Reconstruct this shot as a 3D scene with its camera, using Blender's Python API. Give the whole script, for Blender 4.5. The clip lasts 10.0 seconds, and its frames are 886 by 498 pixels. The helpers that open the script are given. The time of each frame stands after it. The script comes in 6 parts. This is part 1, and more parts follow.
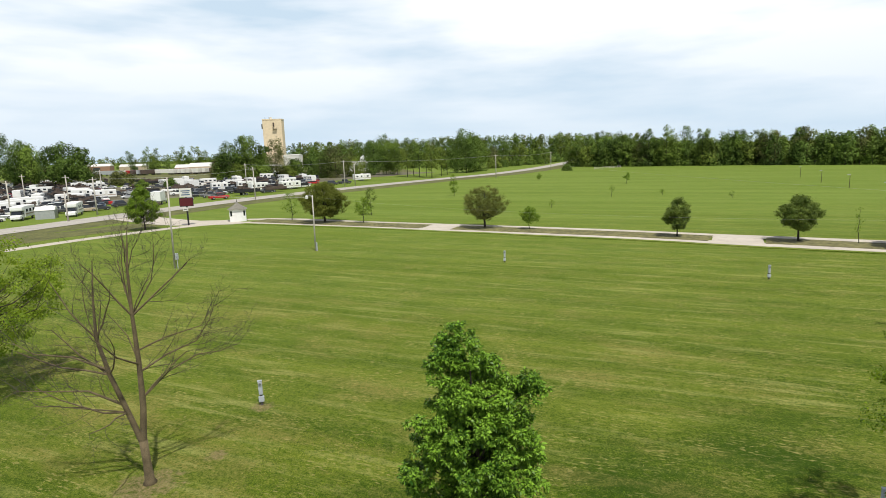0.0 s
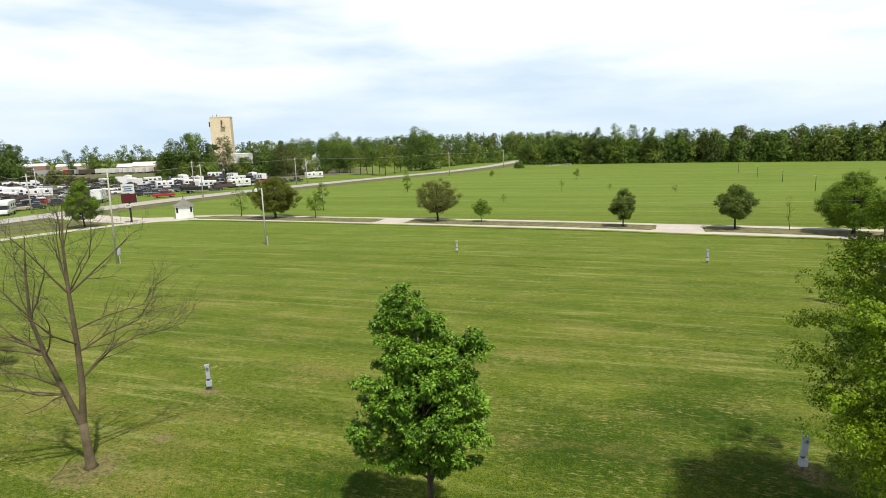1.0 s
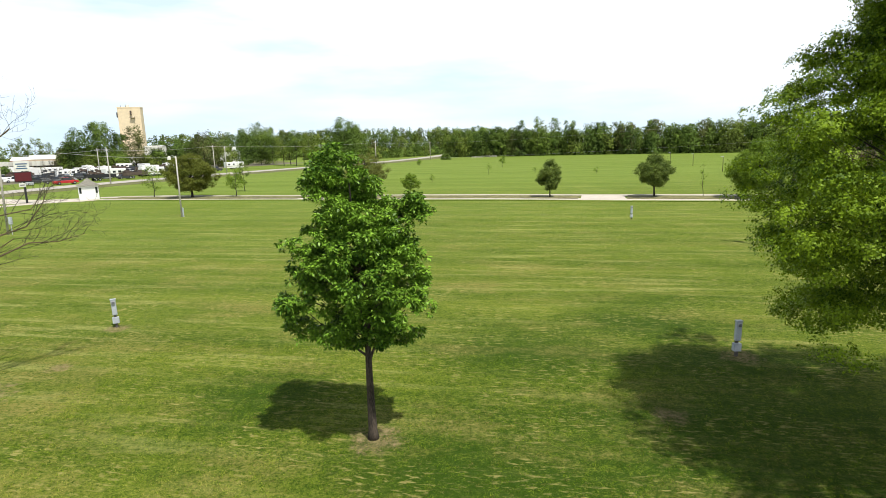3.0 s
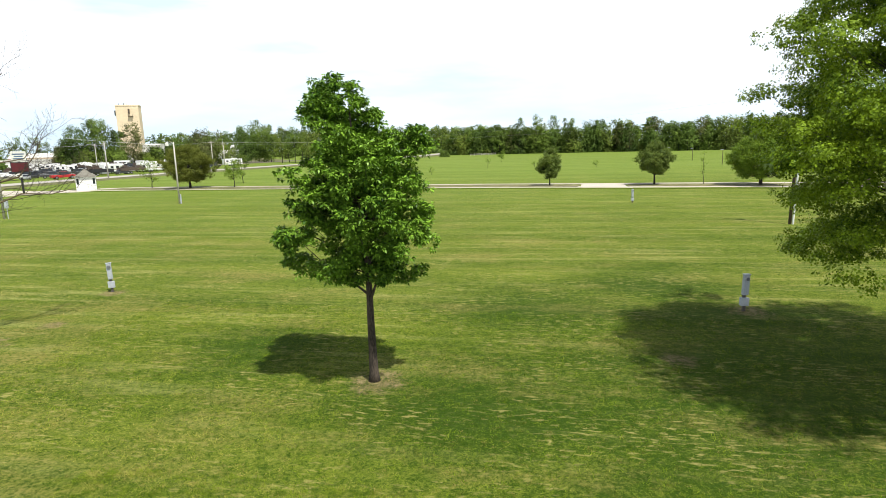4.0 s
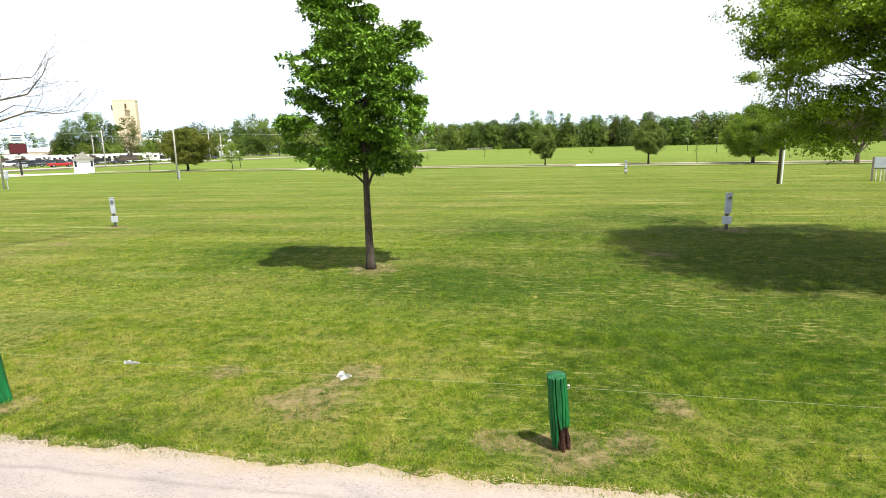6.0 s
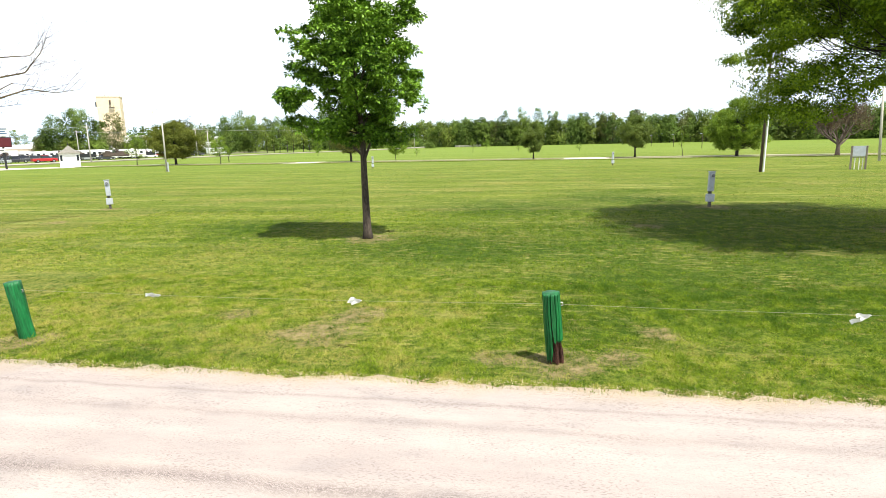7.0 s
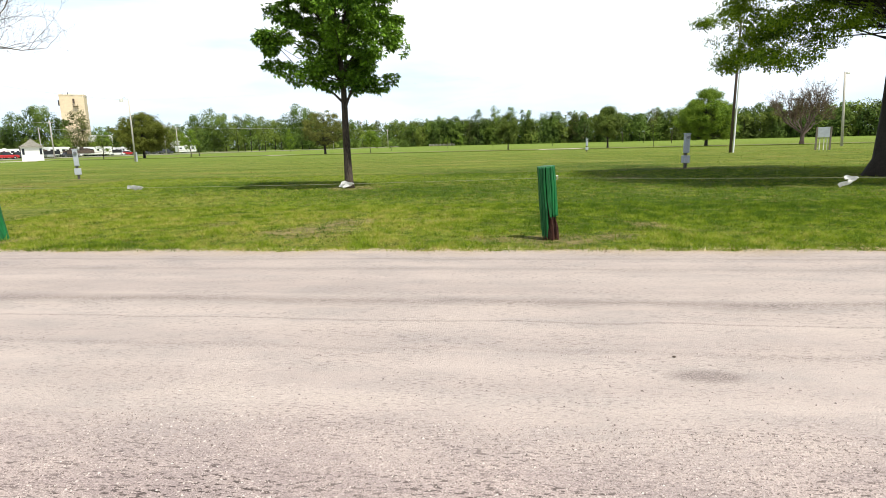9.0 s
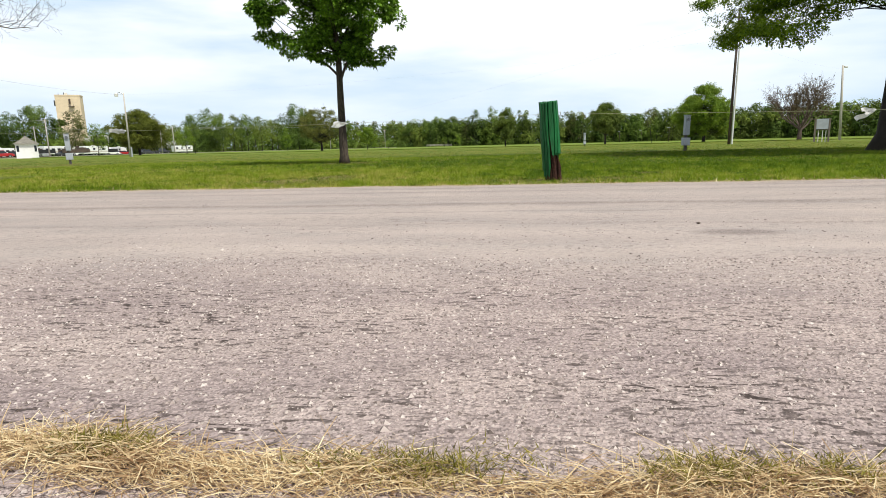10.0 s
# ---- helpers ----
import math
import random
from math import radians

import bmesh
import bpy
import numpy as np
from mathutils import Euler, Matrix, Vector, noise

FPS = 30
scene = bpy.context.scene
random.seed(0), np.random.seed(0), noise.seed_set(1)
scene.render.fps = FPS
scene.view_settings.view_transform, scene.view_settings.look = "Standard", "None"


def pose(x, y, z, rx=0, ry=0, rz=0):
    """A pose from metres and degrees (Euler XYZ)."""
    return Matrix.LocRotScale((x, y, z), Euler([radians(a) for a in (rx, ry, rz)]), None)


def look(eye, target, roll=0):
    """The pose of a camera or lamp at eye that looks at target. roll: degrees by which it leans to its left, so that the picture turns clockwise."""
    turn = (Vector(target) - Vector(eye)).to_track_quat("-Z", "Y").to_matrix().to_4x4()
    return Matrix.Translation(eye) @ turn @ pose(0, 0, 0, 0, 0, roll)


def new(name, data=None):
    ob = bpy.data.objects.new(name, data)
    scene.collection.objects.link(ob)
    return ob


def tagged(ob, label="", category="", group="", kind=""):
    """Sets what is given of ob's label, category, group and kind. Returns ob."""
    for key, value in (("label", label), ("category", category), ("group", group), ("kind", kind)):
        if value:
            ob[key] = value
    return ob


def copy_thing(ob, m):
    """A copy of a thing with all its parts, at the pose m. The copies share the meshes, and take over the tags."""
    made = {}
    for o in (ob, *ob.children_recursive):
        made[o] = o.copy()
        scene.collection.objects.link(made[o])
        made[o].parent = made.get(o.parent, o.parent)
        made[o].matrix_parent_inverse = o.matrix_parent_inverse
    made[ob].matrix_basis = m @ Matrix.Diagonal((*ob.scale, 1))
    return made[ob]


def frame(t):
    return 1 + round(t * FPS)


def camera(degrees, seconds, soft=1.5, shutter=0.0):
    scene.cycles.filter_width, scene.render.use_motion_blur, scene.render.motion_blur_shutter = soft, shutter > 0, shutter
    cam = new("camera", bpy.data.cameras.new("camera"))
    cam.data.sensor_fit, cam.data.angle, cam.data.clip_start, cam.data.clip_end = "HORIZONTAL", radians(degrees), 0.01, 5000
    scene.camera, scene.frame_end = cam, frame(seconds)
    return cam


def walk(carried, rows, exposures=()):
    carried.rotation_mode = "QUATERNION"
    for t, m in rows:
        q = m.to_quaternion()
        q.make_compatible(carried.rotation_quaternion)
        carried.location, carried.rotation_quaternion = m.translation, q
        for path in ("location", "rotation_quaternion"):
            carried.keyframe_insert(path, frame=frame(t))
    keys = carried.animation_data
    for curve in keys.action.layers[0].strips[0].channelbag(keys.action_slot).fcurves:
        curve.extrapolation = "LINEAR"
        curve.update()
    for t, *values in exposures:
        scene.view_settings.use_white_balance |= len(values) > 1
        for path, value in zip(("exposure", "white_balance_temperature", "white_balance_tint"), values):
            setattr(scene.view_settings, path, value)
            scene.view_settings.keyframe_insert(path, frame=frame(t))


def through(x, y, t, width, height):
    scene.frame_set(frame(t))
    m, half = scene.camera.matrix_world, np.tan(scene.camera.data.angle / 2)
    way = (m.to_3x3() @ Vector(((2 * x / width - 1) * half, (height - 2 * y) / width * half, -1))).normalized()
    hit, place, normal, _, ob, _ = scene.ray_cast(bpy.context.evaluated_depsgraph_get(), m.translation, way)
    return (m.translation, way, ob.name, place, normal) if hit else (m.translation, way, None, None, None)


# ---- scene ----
# ---- camera and walk ----
cam = camera(76.0, 10.0, soft=0.9)
PATH = [
    (0, (0.658, 1.145, 11.773), (0.706, 3.115, 11.431), -1.90),
    (0.5, (0.863, 0.748, 11.564), (0.974, 2.715, 11.220), -2.00),
    (1, (0.886, 0.660, 10.855), (1.091, 2.619, 10.507), -1.90),
    (1.5, (0.909, 0.646, 10.075), (1.213, 2.591, 9.721), -1.80),
    (2, (0.844, 0.813, 9.072), (1.249, 2.738, 8.714), -1.80),
    (2.5, (0.705, 1.011, 8.118), (1.149, 2.927, 7.757), -1.70),
    (4, (0.454, 1.280, 5.632), (0.913, 3.193, 5.274), -1.65),
    (4.5, (0.398, 1.180, 4.893), (0.858, 3.093, 4.534), -1.70),
    (5, (0.250, 0.771, 4.178), (0.712, 2.682, 3.816), -1.62),
    (5.5, (0.267, 0.466, 3.541), (0.730, 2.379, 3.182), -1.57),
    (7, (-0.138, -0.430, 2.448), (0.371, 1.469, 2.081), -1.41),
    (7.5, (-0.295, -0.549, 2.093), (0.245, 1.342, 1.733), -1.49),
    (8, (-0.363, -0.628, 1.825), (0.202, 1.257, 1.464), -1.44),
    (8.5, (-0.392, -0.571, 1.492), (0.198, 1.306, 1.132), -1.50),
    (9, (-0.437, -0.531, 1.081), (0.159, 1.343, 0.717), -1.45),
    (9.5, (-0.444, -0.445, 0.708), (0.159, 1.428, 0.347), -1.50),
    (10, (-0.398, -0.359, 0.394), (0.208, 1.514, 0.035), -1.42),
]
EXPOSURES = [(0, -0.13), (1.5, 0.04), (2.5, 0.17), (4.5, 0.38), (5.5, 0.58), (7.0, 0.82), (7.5, 0.74), (8, 0.48), (8.5, 0.42), (9, 0.31), (10, -0.02)]
walk(cam, [(t, look(eye, target, roll)) for t, eye, target, roll in PATH], EXPOSURES)

# ---- world and sun ----
SUN_WAY = Vector((0.92, -2.1, 4.55)).normalized()
world = bpy.data.worlds.new("sky")
scene.world = world
world.use_nodes = True
wn, wl = world.node_tree.nodes, world.node_tree.links
wn.clear()
sky = wn.new("ShaderNodeTexSky")
sky.sky_type = "NISHITA"
sky.sun_disc = False
sky.sun_elevation = math.asin(SUN_WAY.z)
sky.sun_rotation = math.atan2(SUN_WAY.x, SUN_WAY.y)
sky.air_density, sky.dust_density, sky.ozone_density = 0.8, 0.6, 1.0
wco = wn.new("ShaderNodeTexCoord")
wmap = wn.new("ShaderNodeMapping")
wmap.inputs["Scale"].default_value = (1.0, 1.0, 5.0)
wmap.inputs["Location"].default_value = (0.3, 0.2, 0.15)
wl.new(wco.outputs["Generated"], wmap.inputs["Vector"])
wnoise = wn.new("ShaderNodeTexNoise")
wnoise.inputs["Scale"].default_value = 2.2
wnoise.inputs["Detail"].default_value = 5.0
wnoise.inputs["Roughness"].default_value = 0.5
wl.new(wmap.outputs["Vector"], wnoise.inputs["Vector"])
wramp = wn.new("ShaderNodeMapRange")
wramp.inputs["From Min"].default_value, wramp.inputs["From Max"].default_value = 0.34, 0.56
wl.new(wnoise.outputs["Fac"], wramp.inputs["Value"])
wsep = wn.new("ShaderNodeSeparateXYZ")
wl.new(wco.outputs["Generated"], wsep.inputs["Vector"])
whigh = wn.new("ShaderNodeMapRange")  # thin cloud over the whole sky, a little clearer towards the zenith
whigh.inputs["From Min"].default_value, whigh.inputs["From Max"].default_value = 0.28, 0.46
whigh.inputs["To Min"].default_value, whigh.inputs["To Max"].default_value = 1.0, 0.3
wl.new(wsep.outputs["Z"], whigh.inputs["Value"])
wcloud = wn.new("ShaderNodeMath")
wcloud.operation = "MULTIPLY"
wl.new(wramp.outputs["Result"], wcloud.inputs[0])
wl.new(whigh.outputs["Result"], wcloud.inputs[1])
whaze = wn.new("ShaderNodeMapRange")  # pale haze towards the horizon
whaze.inputs["From Min"].default_value, whaze.inputs["From Max"].default_value = 0.26, 0.46
whaze.inputs["To Min"].default_value, whaze.inputs["To Max"].default_value = 0.96, 0.0
wl.new(wsep.outputs["Z"], whaze.inputs["Value"])
wbase = wn.new("ShaderNodeMix")
wbase.data_type = "RGBA"
wbase.inputs["B"].default_value = (11.6, 14.4, 17.0, 1)
wl.new(whaze.outputs["Result"], wbase.inputs["Factor"])
wl.new(sky.outputs["Color"], wbase.inputs["A"])
wmix = wn.new("ShaderNodeMix")
wmix.data_type = "RGBA"
wmix.inputs["B"].default_value = (20.0, 20.3, 20.6, 1)
wlow = wn.new("ShaderNodeMapRange")  # the cloud sheet thins out just over the horizon
wlow.inputs["From Min"].default_value, wlow.inputs["From Max"].default_value = 0.02, 0.20
wlow.inputs["To Min"].default_value, wlow.inputs["To Max"].default_value = 0.25, 1.0
wl.new(wsep.outputs["Z"], wlow.inputs["Value"])
wveil = wn.new("ShaderNodeMath")
wveil.operation = "MULTIPLY"
wl.new(wcloud.outputs[0], wveil.inputs[0])
wl.new(wlow.outputs["Result"], wveil.inputs[1])
wl.new(wveil.outputs[0], wmix.inputs["Factor"])
wl.new(wbase.outputs["Result"], wmix.inputs["A"])
wbg = wn.new("ShaderNodeBackground")
wbg.inputs["Strength"].default_value = 0.06
wl.new(wmix.outputs["Result"], wbg.inputs["Color"])
wout = wn.new("ShaderNodeOutputWorld")
wl.new(wbg.outputs["Background"], wout.inputs["Surface"])

sun = new("sun", bpy.data.lights.new("sun", "SUN"))
sun.data.energy = 4.9
sun.data.angle = radians(1.2)
sun.data.color = (1.0, 0.96, 0.88)
sun.matrix_world = look(SUN_WAY * 60, (0, 0, 0))


# ---- materials ----
def material(name, color, rough=0.8, metal=0.0, vary=0.25, scale=3.0, bump=0.0, bump_scale=40.0, random_part=0.0, spec=0.4, grain=None):
    """A surface with stains at one scale and grain at another."""
    m = bpy.data.materials.new(name)
    m.use_nodes = True
    n, l = m.node_tree.nodes, m.node_tree.links
    b = n["Principled BSDF"]
    b.inputs["Roughness"].default_value = rough
    b.inputs["Metallic"].default_value = metal
    b.inputs["Specular IOR Level"].default_value = spec
    co = n.new("ShaderNodeTexCoord")
    big, fine = n.new("ShaderNodeTexNoise"), n.new("ShaderNodeTexNoise")
    big.inputs["Scale"].default_value, fine.inputs["Scale"].default_value = scale, bump_scale
    big.inputs["Detail"].default_value = 4
    fine.inputs["Detail"].default_value = 3
    where = co.outputs["Object"]
    if grain:
        # grain drawn out along one axis
        mp = n.new("ShaderNodeMapping")
        mp.inputs["Scale"].default_value = grain
        l.new(where, mp.inputs["Vector"])
        where = mp.outputs["Vector"]
    l.new(where, big.inputs["Vector"])
    l.new(where, fine.inputs["Vector"])
    add = n.new("ShaderNodeMath")
    add.operation = "ADD"
    l.new(big.outputs["Fac"], add.inputs[0])
    l.new(fine.outputs["Fac"], add.inputs[1])
    rng = n.new("ShaderNodeMapRange")
    rng.inputs["From Min"].default_value, rng.inputs["From Max"].default_value = 0.7, 1.3
    rng.inputs["To Min"].default_value, rng.inputs["To Max"].default_value = 1 - vary, 1 + vary
    l.new(add.outputs[0], rng.inputs["Value"])
    hsv = n.new("ShaderNodeHueSaturation")
    hsv.inputs["Color"].default_value = (*color, 1)
    if random_part:
        info = n.new("ShaderNodeObjectInfo")
        r2 = n.new("ShaderNodeMapRange")
        r2.inputs["To Min"].default_value, r2.inputs["To Max"].default_value = 1 - random_part, 1 + random_part
        l.new(info.outputs["Random"], r2.inputs["Value"])
        mul = n.new("ShaderNodeMath")
        mul.operation = "MULTIPLY"
        l.new(rng.outputs["Result"], mul.inputs[0])
        l.new(r2.outputs["Result"], mul.inputs[1])
        l.new(mul.outputs[0], hsv.inputs["Value"])
    else:
        l.new(rng.outputs["Result"], hsv.inputs["Value"])
    l.new(hsv.outputs["Color"], b.inputs["Base Color"])
    if bump:
        bp = n.new("ShaderNodeBump")
        bp.inputs["Strength"].default_value = bump
        bp.inputs["Distance"].default_value = 0.02
        l.new(fine.outputs["Fac"], bp.inputs["Height"])
        l.new(bp.outputs["Normal"], b.inputs["Normal"])
    return m


# dry stretches of the lawn, and stretches coloured a darker green: x, y, radius
DRY = [(-2.8, 37.2, 2.6), (-6.3, 39.4, 2.2), (-2.4, 28.2, 2.2), (-6.8, 24.5, 1.8), (-7.7, 19.3, 1.6), (0.3, 7.4, 2.6), (-3.2, 9.3, 2.2), (-7.5, 23.5, 3.0), (5.1, 33.1, 1.6), (9.2, 28.8, 2.2), (-2.5, 12.5, 2.0), (12.0, 31.0, 3.0), (-14.0, 44.0, 6.0), (-14.5, 27.0, 4.5), (-19.0, 36.0, 6.0), (-6.5, 14.0, 3.0)]
DARK_GREEN = [(9.0, 12.5, 4.0), (13.0, 14.0, 4.0), (8.0, 18.5, 4.0), (13.5, 21.0, 3.5), (-1.0, 18.0, 2.5), (-2.5, 6.2, 1.2), (3.5, 6.3, 1.3), (6.0, 8.0, 3.0), (10.0, 9.5, 3.5), (7.5, 7.0, 3.2), (4.0, 12.5, 3.6)]


def zone_node(n, l, where, spots):
    """How far inside any of the spots a place lies, 0 to 1."""
    last = None
    for x, y, r in spots:
        d = n.new("ShaderNodeVectorMath")
        d.operation = "DISTANCE"
        d.inputs[1].default_value = (x, y, 0)
        l.new(where, d.inputs[0])
        k = n.new("ShaderNodeMapRange")
        k.interpolation_type = "SMOOTHSTEP"
        k.inputs["From Min"].default_value, k.inputs["From Max"].default_value = r * 0.2, r * 1.4
        k.inputs["To Min"].default_value, k.inputs["To Max"].default_value = 1.0, 0.0
        l.new(d.outputs["Value"], k.inputs["Value"])
        if last is None:
            last = k.outputs["Result"]
        else:
            m = n.new("ShaderNodeMath")
            m.operation = "MAXIMUM"
            l.new(last, m.inputs[0])
            l.new(k.outputs["Result"], m.inputs[1])
            last = m.outputs[0]
    return last


def leaf_material(name, dark, light, through=0.35, rough=0.5, single=0.6, patch=0.45, size=0.6, third=None, zones=False):
    """Leaves: each one of its own green, with light passing through."""
    m = bpy.data.materials.new(name)
    m.use_nodes = True
    n, l = m.node_tree.nodes, m.node_tree.links
    b, out = n["Principled BSDF"], n["Material Output"]
    geo = n.new("ShaderNodeNewGeometry")
    co = n.new("ShaderNodeTexCoord")
    big = n.new("ShaderNodeTexNoise")
    big.inputs["Scale"].default_value = size
    big.inputs["Detail"].default_value = 4
    big.inputs["Roughness"].default_value = 0.78 if zones else 0.5
    l.new(co.outputs["Object"], big.inputs["Vector"])
    add = n.new("ShaderNodeMath")
    add.operation = "MULTIPLY_ADD"
    add.inputs[1].default_value = single
    l.new(geo.outputs["Random Per Island"], add.inputs[0])
    sub = n.new("ShaderNodeMath")
    sub.operation = "MULTIPLY"
    sub.inputs[1].default_value = patch
    wide = n.new("ShaderNodeMapRange")
    wide.inputs["From Min"].default_value, wide.inputs["From Max"].default_value = (0.36, 0.64) if zones else (0.30, 0.70)
    l.new(big.outputs["Fac"], wide.inputs["Value"])
    l.new(wide.outputs["Result"], sub.inputs[0])
    l.new(sub.outputs[0], add.inputs[2])
    ramp = n.new("ShaderNodeValToRGB")
    ramp.color_ramp.elements[0].position, ramp.color_ramp.elements[0].color = 0.15, (*dark, 1)
    ramp.color_ramp.elements[1].position, ramp.color_ramp.elements[1].color = 0.85, (*light, 1)
    if third:
        ramp.color_ramp.elements[1].position = 0.62
        ramp.color_ramp.elements.new(0.95).color = (*third, 1)
    tone = add.outputs[0]
    if zones:
        for spots, gain in ((DRY, 0.20), (DARK_GREEN, -0.26)):
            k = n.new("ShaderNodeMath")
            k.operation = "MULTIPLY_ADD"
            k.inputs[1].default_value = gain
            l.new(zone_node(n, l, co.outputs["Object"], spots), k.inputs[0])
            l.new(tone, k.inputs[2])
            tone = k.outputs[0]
    l.new(tone, ramp.inputs["Fac"])
    l.new(ramp.outputs["Color"], b.inputs["Base Color"])
    b.inputs["Roughness"].default_value = rough
    b.inputs["Specular IOR Level"].default_value = 0.14
    tr = n.new("ShaderNodeBsdfTranslucent")
    bright = n.new("ShaderNodeHueSaturation")
    bright.inputs["Value"].default_value = 1.3
    bright.inputs["Hue"].default_value = 0.485
    l.new(ramp.outputs["Color"], bright.inputs["Color"])
    l.new(bright.outputs["Color"], tr.inputs["Color"])
    mix = n.new("ShaderNodeMixShader")
    mix.inputs["Fac"].default_value = through
    l.new(b.outputs["BSDF"], mix.inputs[1])
    l.new(tr.outputs["BSDF"], mix.inputs[2])
    l.new(mix.outputs["Shader"], out.inputs["Surface"])
    return m


# bare patches in the lawn: x, y, radius
BARE = [(1.85, 14.42, 0.85), (-10.0, 20.5, 1.45), (14.3, 16.3, 0.75), (-7.6, 26.8, 0.65), (9.6, 13.4, 0.55), (2.62, 5.0, 0.60), (2.05, 5.35, 0.36), (3.35, 4.92, 0.34), (-3.7, 7.95, 0.5),
        (0.1, 7.0, 0.75), (0.7, 7.6, 0.5), (4.25, 5.5, 0.32), (14.9, 9.9, 1.1), (-8.2, 22.5, 0.5), (-1.0, 8.3, 0.35)]


def lawn_material():
    m = bpy.data.materials.new("lawn")
    m.use_nodes = True
    n, l = m.node_tree.nodes, m.node_tree.links
    b = n["Principled BSDF"]
    b.inputs["Roughness"].default_value = 0.9
    b.inputs["Specular IOR Level"].default_value = 0.05
    b.inputs["Sheen Weight"].default_value = 0.07  # fuzz of upright blades
    b.inputs["Sheen Roughness"].default_value = 0.5
    b.inputs["Sheen Tint"].default_value = (0.62, 0.78, 0.16, 1)
    co = n.new("ShaderNodeTexCoord")
    turned = n.new("ShaderNodeMapping")  # x along the mowing, as along the road
    turned.inputs["Rotation"].default_value = (0, 0, radians(25))
    l.new(co.outputs["Object"], turned.inputs["Vector"])

    def math_node(op, a, c=None, d=None):
        k = n.new("ShaderNodeMath")
        k.operation = op
        for i, v in enumerate((a, c, d)):
            if v is None:
                continue
            if isinstance(v, (int, float)):
                k.inputs[i].default_value = v
            else:
                l.new(v, k.inputs[i])
        return k.outputs[0]

    def noise_node(scale, detail=4, rough=0.55, stretch=None):
        k = n.new("ShaderNodeTexNoise")
        k.inputs["Scale"].default_value, k.inputs["Detail"].default_value, k.inputs["Roughness"].default_value = scale, detail, rough
        if stretch:
            mp = n.new("ShaderNodeMapping")
            mp.inputs["Scale"].default_value = stretch
            l.new(turned.outputs["Vector"], mp.inputs["Vector"])
            l.new(mp.outputs["Vector"], k.inputs["Vector"])
        else:
            l.new(co.outputs["Object"], k.inputs["Vector"])
        return k.outputs["Fac"]

    def mix(fac, a, c):
        k = n.new("ShaderNodeMix")
        k.data_type = "RGBA"
        for key, v in (("Factor", fac), ("A", a), ("B", c)):
            if isinstance(v, (tuple, float)):
                k.inputs[key].default_value = v
            else:
                l.new(v, k.inputs[key])
        return k.outputs["Result"]

    def span(v, lo, hi, to_lo=0.0, to_hi=1.0):
        k = n.new("ShaderNodeMapRange")
        for key, x in (("From Min", lo), ("From Max", hi), ("To Min", to_lo), ("To Max", to_hi)):
            k.inputs[key].default_value = x
        l.new(v, k.inputs["Value"])
        return k.outputs["Result"]

    dot = n.new("ShaderNodeVectorMath")
    dot.operation = "DOT_PRODUCT"
    dot.inputs[1].default_value = (0.423, 0.906, 0)
    l.new(co.outputs["Object"], dot.inputs[0])
    wobble = noise_node(0.16, 3)
    along = math_node("MULTIPLY_ADD", wobble, 0.7, dot.outputs["Value"])
    stripe = math_node("SINE", math_node("MULTIPLY_ADD", along, 2 * math.pi / 3.9, 3.02))
    stripe2 = math_node("SINE", math_node("MULTIPLY", along, 2 * math.pi / 7.9))
    big = noise_node(0.045, 5, 0.6)
    mid = noise_node(0.9, 6, 0.7, (0.25, 1.8, 1))
    fine = noise_node(4.5, 6, 0.75)
    tiny = noise_node(42.0, 5, 0.75)
    tone = math_node("MULTIPLY_ADD", stripe, 0.09, 0.445)
    tone = math_node("MULTIPLY_ADD", stripe2, 0.045, tone)
    tone = math_node("ADD", tone, span(big, 0.3, 0.7, -0.08, 0.08))
    tone = math_node("ADD", tone, span(mid, 0.3, 0.7, -0.09, 0.09))
    tone = math_node("ADD", tone, span(fine, 0.3, 0.7, -0.32, 0.32))
    tone = math_node("ADD", tone, span(noise_node(1.3, 8, 0.8), 0.3, 0.7, -0.17, 0.17))
    tone = math_node("ADD", tone, span(noise_node(1.0, 4, 0.6, (0.05, 2.6, 1)), 0.3, 0.7, -0.08, 0.08))
    dark_green = zone_node(n, l, co.outputs["Object"], DARK_GREEN)
    # tone lowered inside the darker green stretches
    tone = math_node("MULTIPLY_ADD", dark_green, -0.42, tone)
    tone = math_node("ADD", tone, span(noise_node(0.13, 3, 0.5), 0.3, 0.7, -0.06, 0.06))
    tone = math_node("ADD", tone, span(tiny, 0.34, 0.66, -0.52, 0.52))
    thatch = noise_node(13.0, 6, 0.8)
    tone = math_node("ADD", tone, span(thatch, 0.35, 0.65, -0.52, 0.52))
    clump = math_node("MULTIPLY", span(noise_node(5.5, 5, 0.7), 0.56, 0.64), span(noise_node(0.5, 4, 0.6), 0.42, 0.58))
    tone = math_node("MULTIPLY_ADD", clump, -0.22, tone)
    ramp = n.new("ShaderNodeValToRGB")
    e = ramp.color_ramp.elements
    e[0].position, e[0].color = 0.05, (0.024, 0.056, 0.004, 1)
    e[1].position, e[1].color = 0.95, (0.180, 0.205, 0.030, 1)
    k = e.new(0.5)
    k.color = (0.098, 0.138, 0.013, 1)
    l.new(tone, ramp.inputs["Fac"])
    parched = math_node("MULTIPLY_ADD", zone_node(n, l, co.outputs["Object"], DRY), 0.10, noise_node(0.35, 7, 0.75, (0.5, 1.3, 1)))
    dry = math_node("MULTIPLY", span(parched, 0.50, 0.68), span(math_node("MULTIPLY_ADD", thatch, 0.6, math_node("MULTIPLY", fine, 0.4)), 0.42, 0.56, 0.0, 0.95))
    color = mix(dry, ramp.outputs["Color"], (0.215, 0.185, 0.055, 1))
